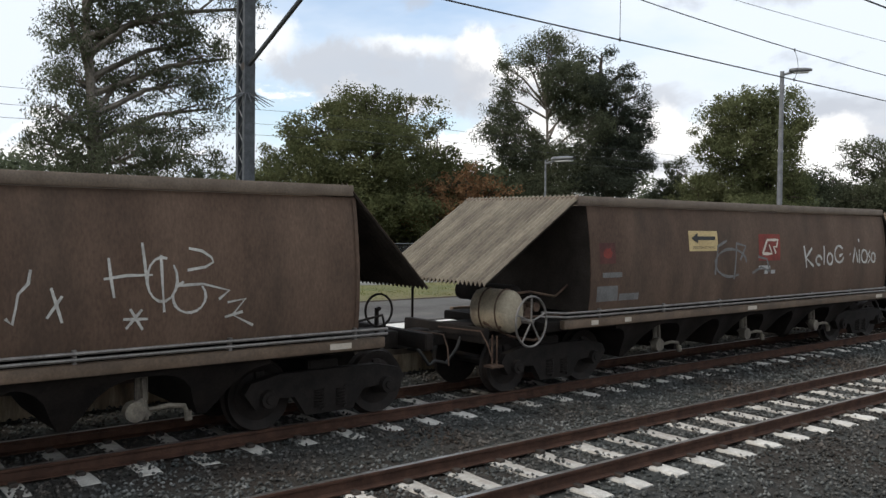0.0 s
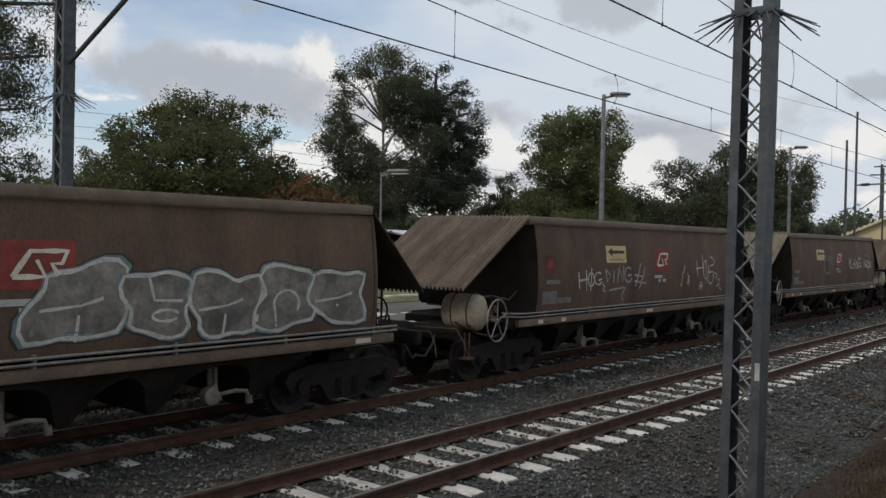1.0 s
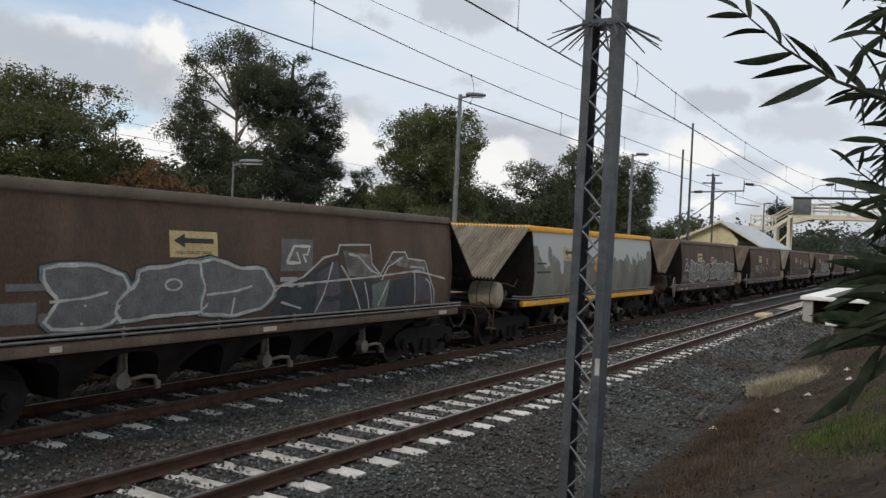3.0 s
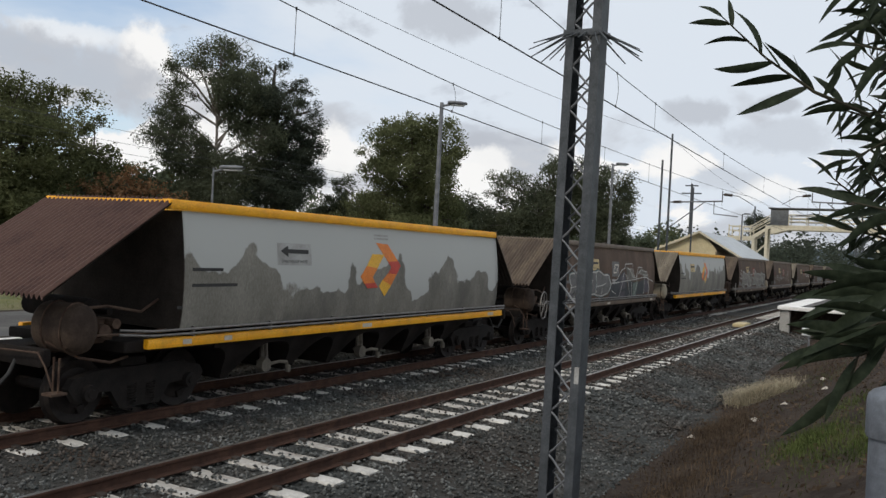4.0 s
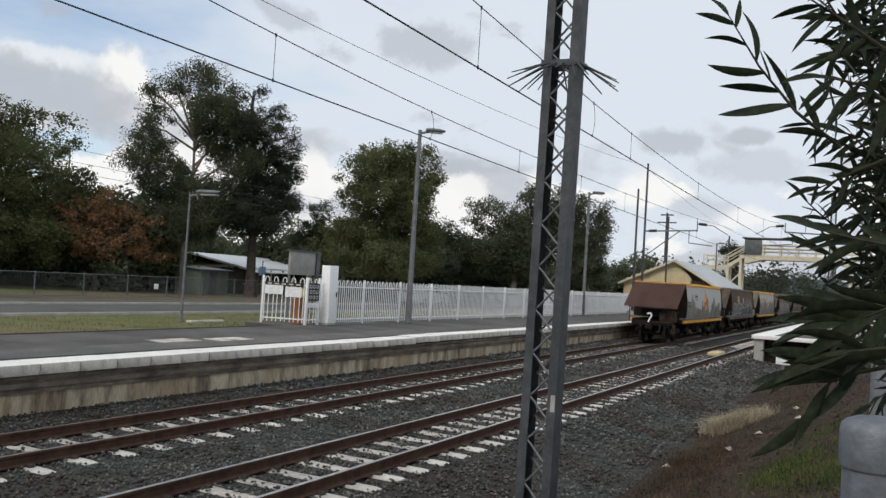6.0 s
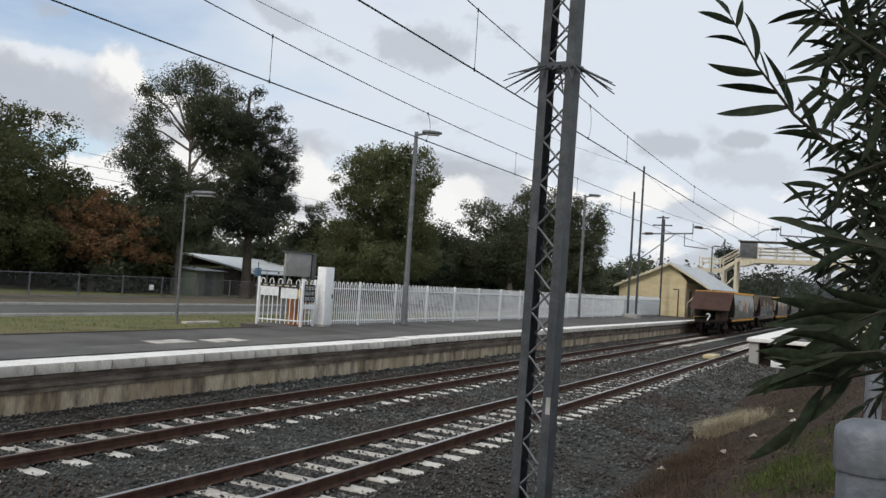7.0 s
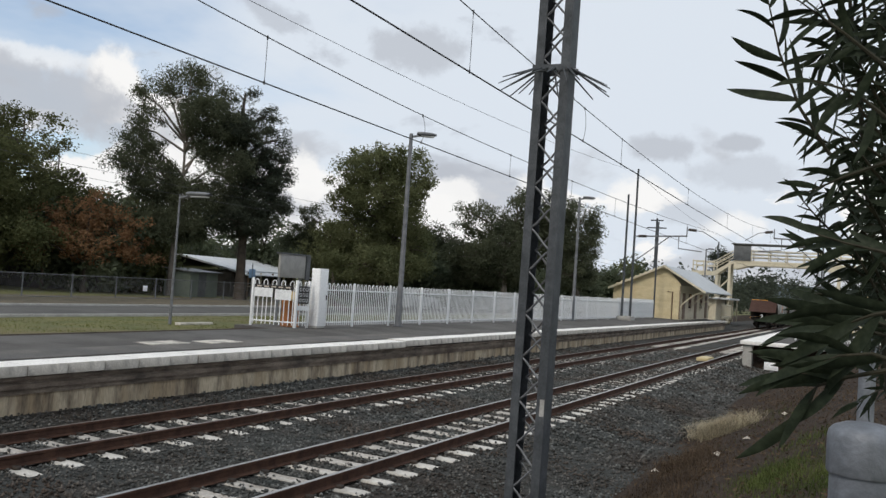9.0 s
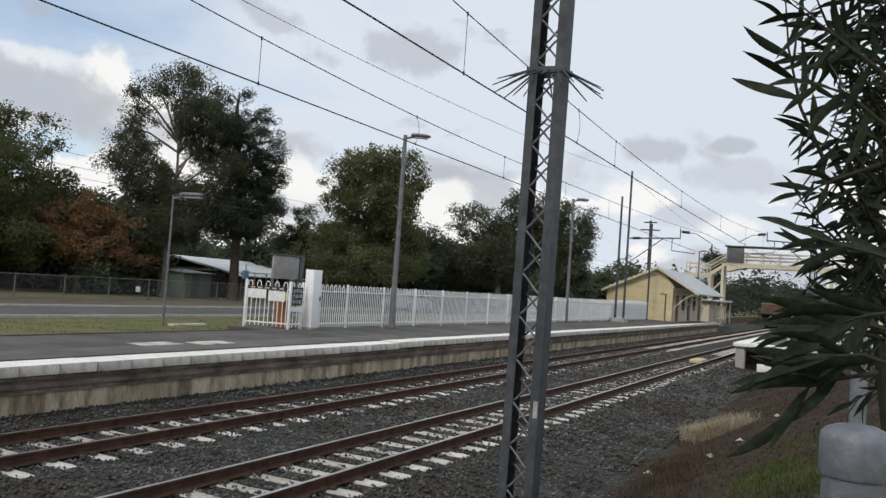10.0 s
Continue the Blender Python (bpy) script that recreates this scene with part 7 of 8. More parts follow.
    # gum group further along
    tree("gum_tree", -24.2, 58.5, "broad gum tree behind the station fence", [(-2.8, -0.7, 7.6, 1.03, 0.59), (-3.2, -0.8, 6.5, 0.74, 0.74), (-0.6, -0.3, 6.8, 1.15, 0.9), (-0.0, -0.6, 5.4, 1.76, 1.15), (-2.0, -2.0, 4.4, 1.52, 1.03), (-3.9, -1.4, 4.6, 1.03, 1.03), (0.8, 0.3, 8.1, 0.54, 0.78), (0.9, 0.8, 6.6, 1.15, 1.15), (-4.7, -2.1, 5.4, 0.91, 0.66), (-1.4, 0.5, 3.5, 2.74, 1.03)], 8.2, 0.30, "gum_leaf", "bark", 340, 150, 0.19, 0.38, 0.7, 0.42, 15)
    tree("gum_tree", -19.0, 61.5, "broad dark gum tree near the station house", [(-3.1, -1.3, 7.8, 1.29, 1.17), (-4.7, -2.0, 8.9, 0.6, 0.43), (-1.8, -0.3, 8.2, 0.92, 0.79), (-0.2, -0.7, 7.7, 1.04, 0.59), (0.6, 0.2, 6.7, 0.54, 0.66), (-0.9, -0.6, 5.7, 1.78, 1.28), (-0.0, -0.7, 4.5, 0.91, 1.03), (-3.5, -1.1, 5.0, 2.04, 1.29), (-0.6, -1.2, 3.5, 1.53, 0.79), (-2.9, -1.0, 6.6, 1.29, 1.04)], 8.6, 0.30, "gum_leaf", "bark", 340, 150, 0.19, 0.38, 0.7, 0.40, 16, lean=(-1.6, -0.6))
    # dense fig behind the wagons
    tree("fig_tree", -50.0, 34.3, "wide dense dark green fig tree", [(0.2, -1.3, 9.7, 2.54, 1.54), (1.2, 1.9, 9.6, 2.15, 1.55), (-2.0, -3.6, 8.7, 2.13, 1.54), (-3.6, -4.9, 7.3, 1.53, 1.53), (2.3, 3.8, 7.7, 1.36, 1.56), (1.6, -2.2, 6.6, 4.14, 2.54), (-1.1, -5.1, 5.3, 2.93, 2.13), (0.6, 3.3, 5.4, 2.96, 2.16), (1.0, -1.7, 3.4, 5.35, 1.75), (3.7, 4.2, 5.1, 1.76, 1.56), (-0.2, 1.4, 11.0, 1.35, 0.63), (-1.4, -2.1, 10.7, 1.34, 0.62)],
         11.4, 0.5, "fig_leaf", "bark_dark", 740, 160, 0.20, 0.5, 0.4, 0.52, 17)
    # autumn tree in front of it
    tree("autumn_tree", -43.9, 37.6, "small autumn tree with rusty orange leaves", [(0, 0, 5.0, 1.6, 1.1), (-1.3, -1.2, 4.2, 1.5, 1.1), (1.2, 1.2, 4.0, 1.6, 1.2), (0.2, 0.2, 3.2, 2.2, 1.0), (-2.2, -2.2, 3.2, 1.1, 0.9), (2.2, 2.4, 3.1, 1.1, 0.9)], 6.0, 0.2, "rust_leaf", "bark_dark", 170, 60, 0.20, 0.5, 0.3, 0.36, 18)
    # tall gum close to the road
    tree("gum_tree", -38.6, 11.6, "tall leafy gum tree with pale spreading limbs", [(0.3, -0.9, 10.3, 1.31, 0.95), (-0.9, 1.3, 11.2, 1.83, 0.96), (1.7, 2.6, 11.4, 1.62, 0.99), (0.9, 4.1, 10.4, 1.13, 1.0), (2.2, 5.3, 9.7, 0.76, 1.02), (2.3, 6.3, 12.1, 0.77, 0.9), (-1.3, 0.1, 8.4, 1.81, 0.73), (0.1, -1.5, 6.9, 1.18, 0.72), (0.3, 1.8, 8.8, 1.23, 0.98), (1.2, 3.8, 8.5, 1.38, 0.77), (-0.5, -1.8, 5.7, 0.94, 0.72), (0.1, 0.4, 6.3, 1.58, 0.96), (1.4, 2.7, 6.4, 1.37, 0.71), (1.0, 4.9, 7.5, 0.78, 0.78), (1.5, 0.9, 4.8, 2.1, 0.75), (-0.0, -1.5, 5.0, 1.06, 0.72), (2.0, 3.3, 4.9, 1.38, 0.57), (1.0, 0.6, 13.4, 2.32, 1.09), (1.3, 3.5, 13.8, 1.88, 1.12), (1.2, 6.1, 13.6, 1.15, 0.89)],
         15.5, 0.36, "gum_leaf", "bark", 560, 130, 0.18, 0.30, 1.0, 0.44, 19, trunk_to=0.85)
    # lower row further back
    rng = random.Random(9)
    spots = [(-62, 8, 6.5), (-64, 16, 7.0), (-60, 27, 6.6), (-63, 41, 7.5), (-57, 52, 7.2), (-50, 62, 7.0), (-44, 66, 6.5), (-38, 72, 7.0), (-31, 78, 7.0), (-70, -5, 8.0), (-26, 92, 6.0), (-36, 90, 7.5), (-47, 84, 8.0), (-64, 66, 9), (-46, 8, 5.2), (-49, 24.5, 5.4), (-47.5, 41, 4.6), (-36, 57, 4.6), (-47, 30, 4.4), (-27.5, 63, 5.0), (-22, 68, 4.6), (-45.5, 43.5, 5.6), (-48, 38.5, 5.2), (-33.5, 58, 5.2), (-50, 29, 5.0), (-29.5, 60, 4.8), (-48.8, 41.5, 7.0), (-46.4, 42.6, 6.4), (-45.0, 39.7, 6.2), (-51.5, 41.3, 7.5)]
    for i, (x, y, h) in enumerate(spots):
        r = h * 0.42
        lob = [(rng.uniform(-1, 1) * r * 0.7, rng.uniform(-1, 1) * r * 0.7, h * rng.uniform(0.35, 0.78), r * rng.uniform(0.55, 0.8), r * rng.uniform(0.5, 0.7)) for _ in range(5)] + [(0, 0, h * 0.3, r, h * 0.28)]
        tree("tree", x, y, "mid-green tree in the row behind the school", lob, h, 0.22, "far_leaf" if i % 3 else "fig_leaf", "bark_dark", 210, 30, 0.40, 0.45, 0.4, 0.45, 30 + i)
    # tall palm-topped pine beyond the station
    tree("pine_tree", -19.5, 128, "distant dark round-headed tree beyond the station", [(0, 0, 8.2, 1.6, 1.1), (0, 0, 6.4, 1.1, 1.2)], 9.0, 0.25, "pine_leaf", "bark_dark", 90, 30, 0.5, 0.25, 0.2, 0.5, 60)
    tree("tree", -25.5, 100, "distant dark round tree beside the line", [(0, 0, 4.8, 1.5, 1.4), (0.6, 0.3, 3.2, 1.7, 1.4), (-0.8, 0, 2.8, 1.6, 1.3)], 6.2, 0.2, "fig_leaf", "bark_dark", 120, 30, 0.4, 0.45, 0.3, 0.45, 61)


build_trees()


def far_woods():
    """Dark wood across the end of the view, and low blue hills."""
    rng = np.random.default_rng(77)
    c = []
    for i in range(760):
        a = rng.uniform(-0.25, 1.45)
        r = rng.uniform(150, 240)
        x, y = -math.sin(a) * r, math.cos(a) * r
        if abs(x + 8.3) < 7 and y < 250:
            continue
        c.append((x, y, rng.uniform(0.5, 7.0 if a < 0.35 else 9.5) + 2.0 * noise.noise((x * 0.05, y * 0.05, 0))))
    for i in range(160):
        c.append((rng.uniform(-60, 60), rng.uniform(300, 330), rng.uniform(1, 11)))
    v, f = leaf_cloud(rng, np.array(c), 130, 1.7, 0.75, 0.55, 0.2)
    solid("far_wood", big_mesh("far_wood", v, f, "pine_leaf"), None, "distant dark green woodland along the horizon", "woodland", kind="stuff")
    g = Geo()
    rows = [[], []]
    for i in range(61):
        a = -0.7 + i * 0.045
        h = 16 + 22 * (0.5 + 0.5 * noise.noise((i * 0.12, 4.0, 0))) + 6 * noise.noise((i * 0.5, 1.0, 0))
        rows[0].append((-math.sin(a) * 1100, math.cos(a) * 1100, -5))
        rows[1].append((-math.sin(a) * 1100, math.cos(a) * 1100, h))
    g.loft(rows)
    solid("backdrop", g, "hill", "low blue-grey hills on the horizon", "hills", kind="structure")


far_woods()

# ---- bank: tufts and grass ----


def blades(rng, centres, height, lean, width):
    """Grass blades as narrow triangles from points on the ground."""
    n = len(centres)
    a = rng.uniform(0, 6.28, n)
    h = height * rng.uniform(0.5, 1.2, n)
    d = np.stack([np.cos(a), np.sin(a), np.zeros(n)], 1)
    s = np.stack([-np.sin(a), np.cos(a), np.zeros(n)], 1) * width
    k = lean * rng.uniform(0.1, 1.0, n)
    mid = centres + d * (h * k * 0.35)[:, None] + np.array([0, 0, 1]) * (h * 0.6)[:, None]
    tip = centres + d * (h * k)[:, None] + np.array([0, 0, 1]) * (h * (1 - 0.3 * k))[:, None]
    v = np.stack([centres - s, centres + s, mid + s * 0.7, tip, mid - s * 0.7], 1).reshape(-1, 3)
    i = np.arange(n)[:, None] * 5
    f = np.concatenate([i + np.array([0, 1, 2]), i + np.array([0, 2, 4]), i + np.array([4, 2, 3])])
    return v, f


def scatter(rng, n, cx, cy, rx, ry, sink=0.02):
    p = rng.normal(0, 0.45, (n, 2)) * np.array([rx, ry]) + np.array([cx, cy])
    z = np.array([ground_height(a, b) for a, b in p]) - sink
    return np.concatenate([p, z[:, None]], 1)


def bank_plants():
    rng = np.random.default_rng(21)
    c = np.concatenate([scatter(rng, 3000, -2.85, 19.3, 0.42, 0.85), scatter(rng, 1300, -2.5, 19.9, 0.45, 0.8)])
    v, f = blades(rng, c, 0.36, 1.9, 0.004)
    solid("grass_tuft", big_mesh("grass_tuft", v, f, "dry_grass"), None, "pale dry grass tuft on the bank", "grass", kind="stuff")
    c = np.concatenate([scatter(rng, 1500, -2.4, 13.0, 0.8, 3.0), scatter(rng, 900, -2.1, 10.0, 0.7, 1.6), scatter(rng, 2400, -2.75, 15.2, 0.5, 2.2), scatter(rng, 900, -1.6, 24, 1.2, 7)])
    v, f = blades(rng, c, 0.17, 1.3, 0.004)
    solid("dead_grass", big_mesh("dead_grass", v, f, "brown_grass"), None, "thin brown dead grass over the bank", "grass", kind="stuff")
    c = np.concatenate([scatter(rng, 1900, -0.95, 11.2, 0.5, 1.2), scatter(rng, 1900, -0.4, 9.8, 0.6, 1.4), scatter(rng, 500, -0.7, 13.5, 0.5, 1.2), scatter(rng, 400, -1.7, 20, 0.8, 4)])
    v, f = blades(rng, c, 0.11, 1.2, 0.004)
    solid("green_grass", big_mesh("green_grass", v, f, "green_grass"), None, "short green grass on the upper bank", "grass", kind="stuff")
    # leaf litter and paler crumbs of stone over the soil
    n = 9000
    p = np.stack([rng.uniform(-3.4, 0.4, n), rng.uniform(7, 40, n)], 1)
    z = np.array([ground_height(a, b) for a, b in p]) + 0.012
    v, f = leaf_cloud(rng, np.concatenate([p, z[:, None]], 1), 1, 0.012, 0.06, 0.45, 0.0)
    solid("leaf_litter", big_mesh("leaf_litter", v, f, "brown_grass"), None, "dry leaf litter scattered on the bank", "litter", kind="stuff")
    for x, y in ((-1.9, 16.6), (-1.55, 19.8), (-2.2, 15.2), (-3.1, 14.6), (-1.3, 17.4)):
        g = Geo()
        g.add([(-0.07, -0.05, 0.0), (0.06, -0.04, 0.02), (0.08, 0.05, 0.0), (-0.04, 0.06, 0.03), (0.0, 0.0, 0.07)], [(0, 1, 4), (1, 2, 4), (2, 3, 4), (3, 0, 4), (3, 2, 1, 0)])
        solid("litter_scrap", g, "cream_sign", "crumpled pale scrap of paper on the bank", "litter", "scraps on the bank", m=pose(x, y, ground_height(x, y), 0, 0, x * 300))
    # verge across the platform
    c = np.stack([rng.uniform(-24.0, -17.2, 14000), rng.uniform(6, 44, 14000)], 1)
    c = np.concatenate([c, np.array([[ground_height(a, b) - 0.01] for a, b in c])], 1)
    v, f = blades(rng, c, 0.05, 1.2, 0.010)
    solid("verge_grass", big_mesh("verge_grass", v, f, "verge_blades"), None, "short mown green verge grass beside the road", "grass", kind="stuff")


bank_plants()

# ---- boundary fence and overhanging wattle beside the camera ----


def boundary_posts():
    for i, y in enumerate((1.12, 4.3, 7.4, 10.5, 13.6, 16.7)):
        p = thing("fence_post", pose(0.0, y, 0), "round grey fence post with a domed cap", "fence post", "boundary fence posts")
        top = 2.375 if i == 0 else 2.40
        part("tube", Geo().tube([(0, 0, 0.6), (0, 0, top - 0.042)], 0.0355, 28), "post_plastic", p)
        g = Geo()
        pr = [(0.0385, -0.052), (0.0395, -0.050), (0.0395, -0.010), (0.038, -0.003), (0.033, 0.002), (0.022, 0.0065), (0.008, 0.0085), (0.0, 0.009)]
        g.loft([[(r * math.cos(2 * math.pi * k / 28), r * math.sin(2 * math.pi * k / 28), top - 0.012 + z) for k in range(28)] for r, z in pr], closed=True)
        part("cap", g, "post_plastic", p, "domed grey cap", smooth=50)


boundary_posts()


def leaf_mesh(curl, twist):
    """Long narrow leaf along +y, one unit long, bent and slightly folded."""
    g = Geo()
    n = 7
    rows = []
    for i in range(n + 1):
        t = i / n
        w = 0.098 * math.sin(math.pi * min(1.0, t * 0.93 + 0.05)) ** 0.75 * (1 - 0.35 * t)
        if i == n:
            w = 0.002
        z = -curl * t * t
        x0 = 0.10 * math.sin(t * 2.4) * twist
        rows.append([(x0 - w, t, z + 0.18 * w), (x0, t, z - 0.12 * w), (x0 + w, t, z + 0.18 * w)])
    g.loft(rows)
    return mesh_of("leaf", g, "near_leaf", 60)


BRANCHES = []


def wattle():
    """Shrub that leans over the boundary fence: stems, twigs and separate long leaves."""
    shrub = thing("wattle_shrub", pose(0, 0, 0), "wattle shrub with long dark green leaves", "shrub")
    leaves = [leaf_mesh(c, t) for c, t in ((0.10, 1), (0.25, -1), (0.05, -0.6), (0.35, 0.8), (0.18, 0.2))]

    def at(az_, el_, r):
        a, e = radians(az_), radians(el_)
        return Vector((-math.sin(a) * math.cos(e) * r, math.cos(a) * math.cos(e) * r, 2.5 + math.sin(e) * r))

    rng = random.Random(12)
    stems = [[(-4.2, -40, 2.4), (-2.0, -10, 1.9), (-0.6, 0, 1.85), (0.6, 8, 1.8), (1.4, 15, 1.75), (2.6, 22, 1.75)], [(-5.5, -35, 2.6), (-3.6, -5, 2.3), (-3.0, 8, 2.2), (-2.2, 20, 2.1)]]
    for s in stems:
        pts = [at(*p) for p in s]
        part("stem", Geo().tube(pts, [0.011, 0.009, 0.007, 0.005, 0.004, 0.003][:len(pts)], 8), "twig", shrub)

    # each twig: root, middle, tip as azimuth, elevation, distance; leaf length; leaf count
    twigs = [((-1.0, 14.5, 1.8), (1.6, 15.6, 1.7), (3.6, 14.6, 1.65), 0.10, 14),
             ((0.8, 13.5, 1.75), (3.4, 16.6, 1.7), (4.8, 18.6, 1.7), 0.10, 13), ((-0.5, 7.5, 1.8), (2.4, 9.4, 1.75), (4.6, 10.0, 1.7), 0.095, 14),
             ((-1.0, 5.0, 1.8), (1.2, 6.9, 1.75), (3.2, 6.4, 1.7), 0.09, 13), ((-1.0, 2.5, 1.75), (1.8, 3.2, 1.7), (4.6, 5.6, 1.65), 0.085, 15),
             ((-1.3, 1.0, 1.8), (1.4, 2.2, 1.7), (3.6, 2.6, 1.65), 0.10, 14), ((-1.4, -0.5, 1.8), (1.4, 0.6, 1.7), (3.6, -0.2, 1.6), 0.11, 14),
             ((-2.0, -1.6, 1.7), (0.6, -1.4, 1.6), (2.8, -1.8, 1.5), 0.11, 12),
             ((1.2, 15.0, 1.75), (1.0, 18.0, 1.7), (3.0, 20.5, 1.7), 0.12, 14), ((-1.0, 0.0, 1.85), (0.0, 3.6, 1.75), (1.2, 7.0, 1.7), 0.09, 15), ((-2.0, 10, 2.1), (-0.2, 12.5, 2.0), (2.8, 12.0, 1.9), 0.09, 15),
             ((-2.5, 4, 2.1), (-0.8, 6.0, 2.0), (1.6, 4.4, 1.9), 0.09, 15), ((-2.6, 14, 2.1), (-0.5, 17, 2.0), (1.2, 19, 2.0), 0.10, 15), ((-2.8, 0, 2.2), (-1.0, 1.6, 2.1), (1.4, 1.0, 2.0), 0.10, 15),
             ((-2.8, 8, 2.2), (-1.2, 9.5, 2.1), (1.0, 10.4, 2.0), 0.10, 15), ((-2.8, -3, 2.2), (-1.0, -1.2, 2.0), (1.0, -1.8, 1.9), 0.11, 14), ((-3, 18, 2.1), (-1.4, 12, 2.0), (0.4, 7.5, 1.9), 0.10, 17), ((-3.2, 4, 2.2), (-2.0, 12, 2.1), (-0.8, 19, 2.0), 0.10, 17),
             ((-2.6, 2, 2.0), (-1.2, 5, 1.9), (-0.2, 9.0, 1.85), 0.09, 16), ((-2.4, 6, 2.0), (-1.4, 2.5, 1.9), (0.2, -1.0, 1.85), 0.10, 16), ((-2.4, 12, 2.0), (-1.0, 14.5, 1.9), (0.6, 13.5, 1.85), 0.09, 15)]
    for q in range(16):
        e = 1.0 + q * 1.25
        twigs.append(((-1.8, e - 2.5, 1.7), (0.2, e + rng.uniform(-1, 1), 1.65), (rng.uniform(0.8, 3.2), e + rng.uniform(0, 4), 1.6), 0.085, 11))
    for q in range(15):
        e = -6.0 + q * 1.75
        twigs.append(((-3.4, e, 2.4), (-1.6, e + rng.uniform(-1, 3), 2.3), (rng.uniform(-0.6, 1.0), e + rng.uniform(-2, 3), 2.2), 0.10, 15))
    for i, (a, b, c, size, count) in enumerate(twigs):
        p0, p1, p2 = at(*a), at(*b), at(*c)
        curve = [(p0 * (1 - t) ** 2 + p1 * 2 * t * (1 - t) + p2 * t * t) - p0 for t in (k / 10 for k in range(11))]
        twig = part("branch", Geo().tube(curve, [0.0045 - 0.0034 * k / 10 for k in range(11)], 6), "twig", shrub, at=Matrix.Translation(p0))
        count = int(count * 1.9)
        for k in range(count):
            t = 0.10 + 0.90 * k / (count - 1)
            j = min(9, int(t * 10))
            pos = curve[j].lerp(curve[j + 1], t * 10 - j)
            ahead = (curve[j + 1] - curve[j]).normalized()
            side = ahead.cross(Vector((0, 1, 0))).normalized() * (1 if k % 2 else -1)
            d = ahead * rng.uniform(0.1, 1.0) + side * rng.uniform(0.1, 1.2) + Vector((rng.uniform(-1.0, 0.7), rng.uniform(-0.9, 0.9), rng.uniform(-1.3, 0.5)))
            if k == count - 1:
                d = ahead
            q = d.normalized().to_track_quat("Y", "Z")
            ln = size * rng.uniform(0.32, 0.82)
            m = Matrix.LocRotScale(pos, q, (ln * 0.95, ln, ln)) @ Matrix.Rotation(rng.uniform(0.3, 1.5) * rng.choice((-1, 1)), 4, "Y")
            part("leaf", leaves[rng.randrange(5)], None, twig, at=m)
        BRANCHES.append((twig, p0, i))
    def spray(line, r, leaves_at, index):
        """A twig with single leaves: place along it, angle round from the right, length."""
        pts = [at(a, e, r) for a, e in line]
        p0 = pts[0]
        rel = [q - p0 for q in pts]
        fine = [rel[0]]
        for a, b in zip(rel, rel[1:]):
            fine += [a.lerp(b, k / 5) for k in range(1, 6)]
        twig = part("branch", Geo().tube(fine, [0.0036 - 0.0026 * k / (len(fine) - 1) for k in range(len(fine))], 6), "twig", shrub, at=Matrix.Translation(p0))
        az_ = radians(line[0][0])
        right, up = Vector((math.cos(az_), math.sin(az_), 0)), Vector((0, 0, 1))
        for n, (t, angle, ln) in enumerate(leaves_at):
            k = min(len(fine) - 2, int(t * (len(fine) - 1)))
            pos = fine[k].lerp(fine[k + 1], t * (len(fine) - 1) - k)
            d = right * math.cos(radians(angle)) + up * math.sin(radians(angle)) + Vector((0, rng.uniform(-0.25, 0.25), 0))
            q = d.normalized().to_track_quat("Y", "Z")
            part("leaf", leaves[(n * 2) % 5], None, twig, at=Matrix.LocRotScale(pos, q, (ln * 1.15, ln, ln)) @ Matrix.Rotation(rng.uniform(0.5, 1.5) * (1 if n % 2 else -1), 4, "Y"))
        BRANCHES.append((twig, p0, index))

    # the long spray that reaches out over the line, and drooping leaves above the fence
    spray([(2.64, 9.4), (5.8, 10.8), (8.8, 12.9), (11.6, 15.4)], 1.5, [(1.0, 150, 0.05), (0.94, 176, 0.066), (0.92, 98, 0.052), (0.80, 177, 0.066), (0.70, 108, 0.085), (0.62, 180, 0.09), (0.56, 118, 0.056), (0.48, 184, 0.095),
           (0.38, 191, 0.115), (0.34, 115, 0.11), (0.42, 100, 0.05), (0.22, 206, 0.05), (0.16, 128, 0.075), (0.10, 188, 0.075), (0.05, 95, 0.11), (0.28, 75, 0.07)], 100)
    spray([(-1.0, -3.4), (1.1, -4.2), (2.6, -5.0), (3.3, -7.0)], 1.2, [(0.10, 165, 0.11), (0.25, 184, 0.10), (0.42, 168, 0.10), (0.50, 200, 0.11), (0.62, 188, 0.11), (0.98, 221, 0.10), (0.85, 236, 0.075), (0.70, 243, 0.09), (0.35, 225, 0.09), (0.55, 150, 0.08)], 101)
    spray([(-2.0, -1.0), (0.4, -0.6), (2.0, -1.6)], 1.35, [(0.2, 170, 0.11), (0.4, 190, 0.12), (0.6, 160, 0.11), (0.8, 198, 0.12), (1.0, 178, 0.11), (0.5, 215, 0.1)], 102)

    spray([(-2.6, 3.0), (-0.4, 3.5), (1.6, 3.8), (3.4, 4.2)], 1.3, [(1.0, 168, 0.072), (0.84, 205, 0.060), (0.68, 160, 0.076), (0.55, 218, 0.085), (0.42, 178, 0.093), (0.30, 236, 0.068), (0.15, 150, 0.085)], 103)
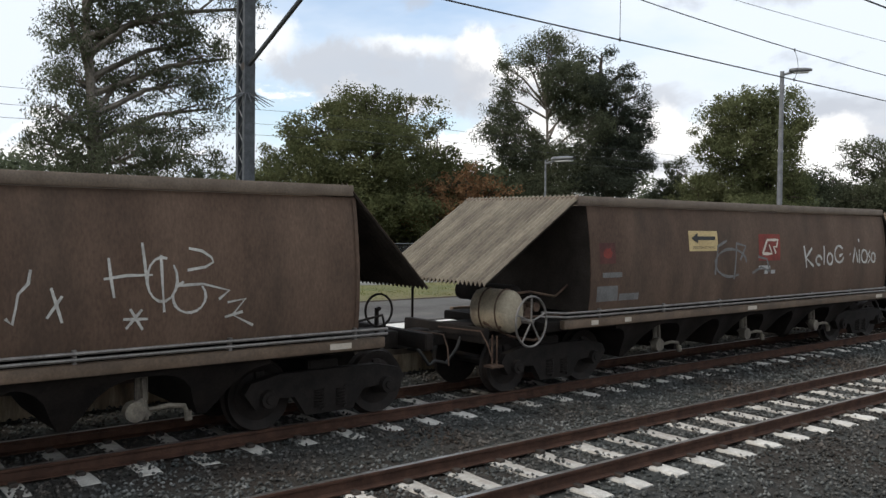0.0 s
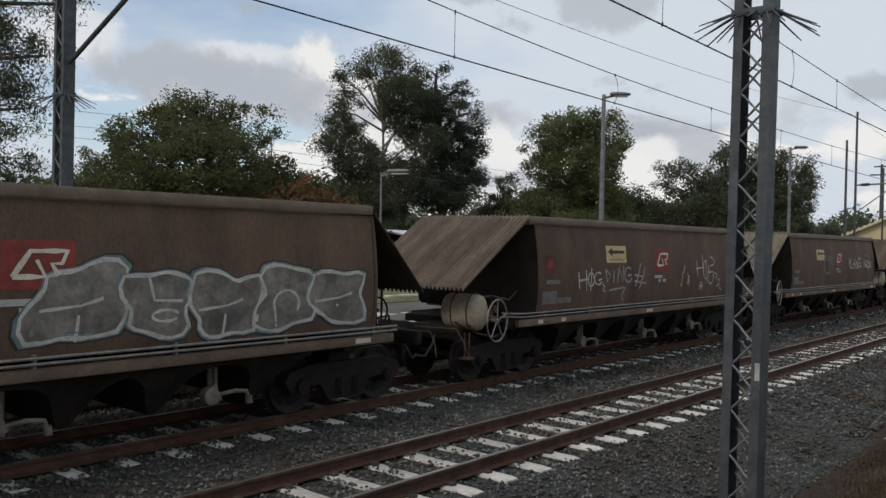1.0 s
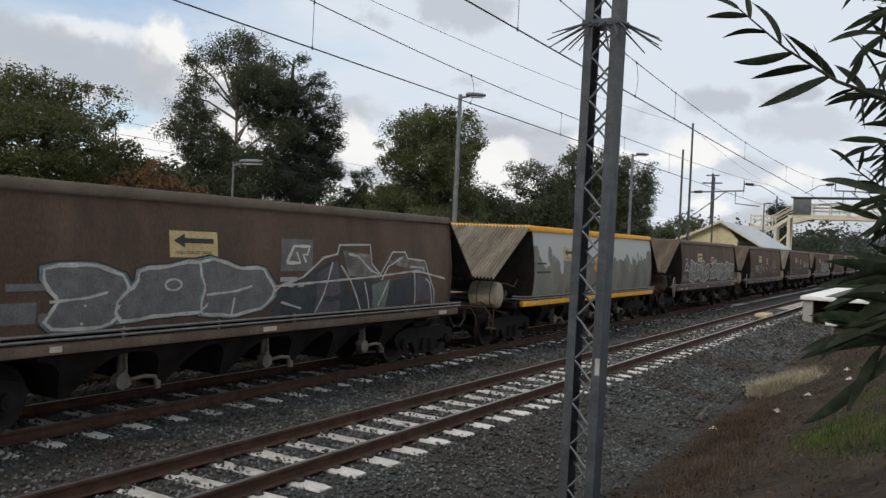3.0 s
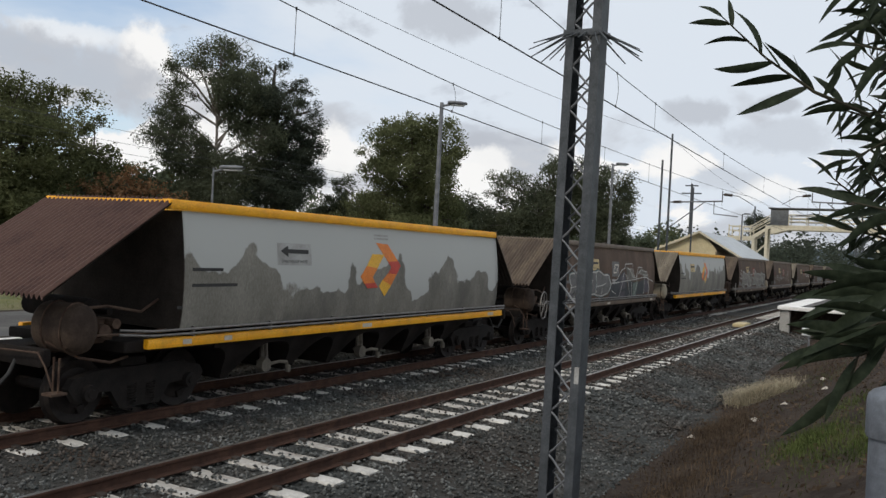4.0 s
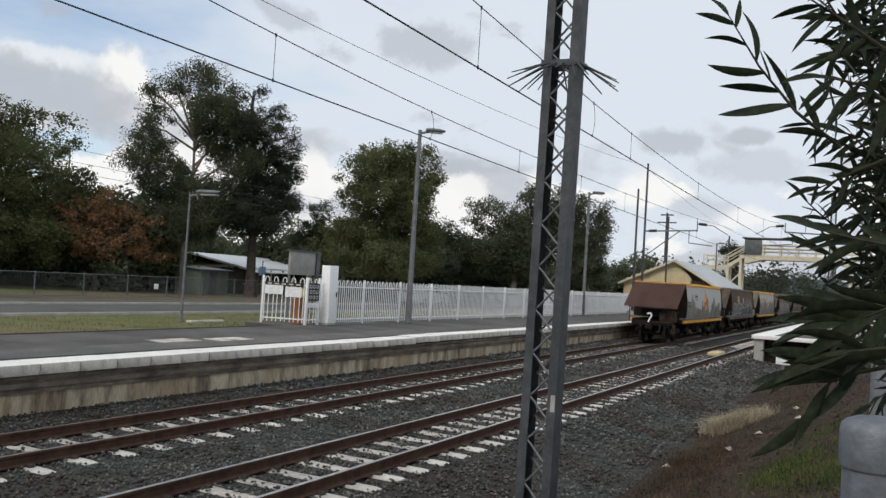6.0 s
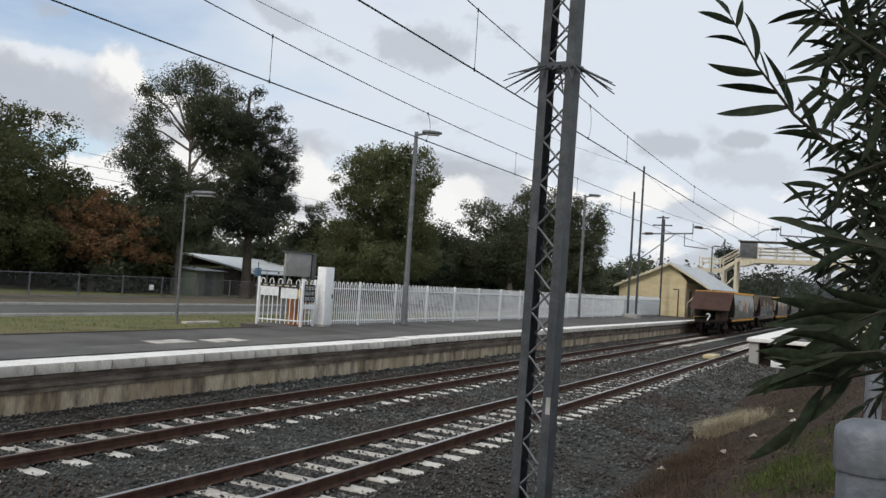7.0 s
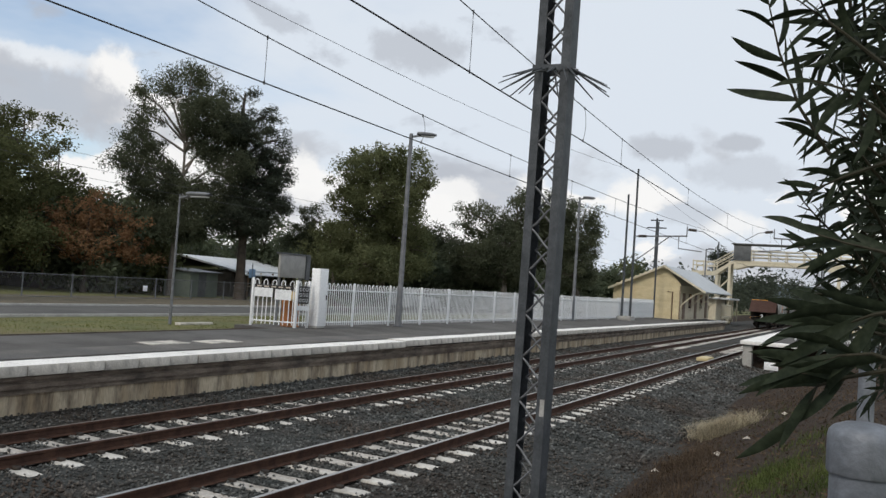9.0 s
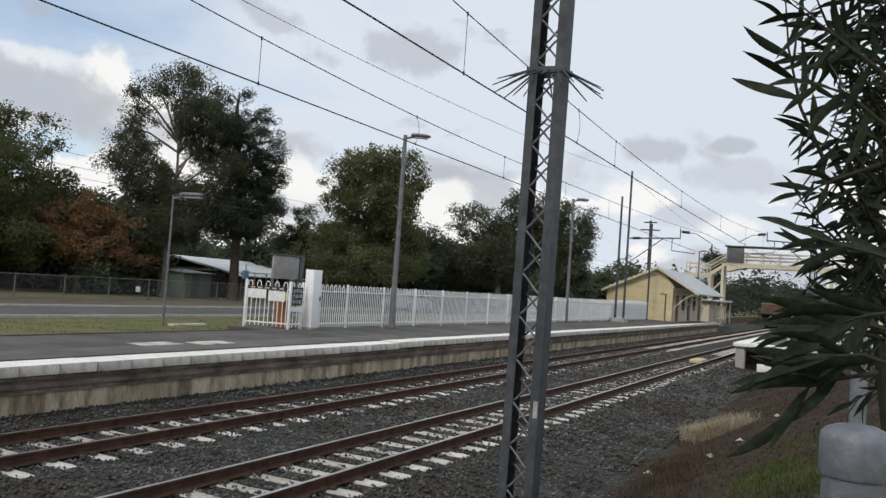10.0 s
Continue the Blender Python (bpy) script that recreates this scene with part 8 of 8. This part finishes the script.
    spray([(-2.0, -3.0), (-0.2, -2.6), (1.6, -3.0), (3.4, -4.2)], 1.15, [(1.0, 222, 0.07), (0.85, 182, 0.085), (0.66, 206, 0.10), (0.5, 168, 0.09), (0.36, 228, 0.10), (0.2, 188, 0.11)], 104)
    spray([(-0.6, 9.0), (1.7, 7.9), (3.6, 6.8)], 1.45, [(1.0, 205, 0.056), (0.85, 182, 0.063), (0.7, 215, 0.059), (0.55, 170, 0.063), (0.4, 225, 0.070), (0.25, 195, 0.070), (0.6, 250, 0.049)], 105)
    spray([(-0.6, 14.2), (2.4, 16.4), (5.2, 18.2)], 1.4, [(1.0, 160, 0.056), (0.85, 190, 0.068), (0.72, 222, 0.074), (0.6, 175, 0.068), (0.48, 238, 0.081), (0.36, 205, 0.074), (0.24, 170, 0.074), (0.14, 245, 0.081), (0.7, 130, 0.062), (0.4, 110, 0.074)], 106)
    spray([(-1.0, 11.0), (1.6, 13.0), (4.0, 13.6)], 1.4, [(1.0, 190, 0.062), (0.85, 230, 0.068), (0.7, 165, 0.074), (0.55, 245, 0.081), (0.4, 200, 0.081), (0.28, 258, 0.087), (0.5, 120, 0.068)], 107)
    spray([(-2.4, 0.4), (-0.2, -0.3), (1.8, -1.4)], 1.15, [(1.0, 200, 0.09), (0.82, 172, 0.10), (0.66, 222, 0.11), (0.5, 185, 0.11), (0.34, 210, 0.12), (0.18, 165, 0.10), (0.42, 240, 0.10)], 108)


wattle()


def sway():
    """The wattle's branches rock in the breeze and drift back towards the end."""
    drift = [(0, -1.0), (1, -0.6), (2, -1.0), (2.5, -1.0), (3.2, -0.6), (4, 0.0), (4.5, 0.0), (5, 12.0), (5.5, 16.0), (6.2, 16.6), (7, 17.5), (7.5, 17.5), (8, 17.0), (8.5, 13.0), (9, 34.0), (9.5, 40.0), (10, 41.0)]
    for ob, p, i in BRANCHES:
        g = 1.0 if i == 100 else 0.12 if i > 100 else 0.30
        walk(ob, [(t, Matrix.Translation(p) @ Euler((radians(0.6 * math.sin(1.3 * t + i)), radians(g * a + 0.7 * math.sin(1.9 * t + i * 1.7)), radians(0.8 * math.sin(1.1 * t + i * 0.9)))).to_matrix().to_4x4()) for t, a in drift])


def motions():
    train_motion()
    sway()


motions()
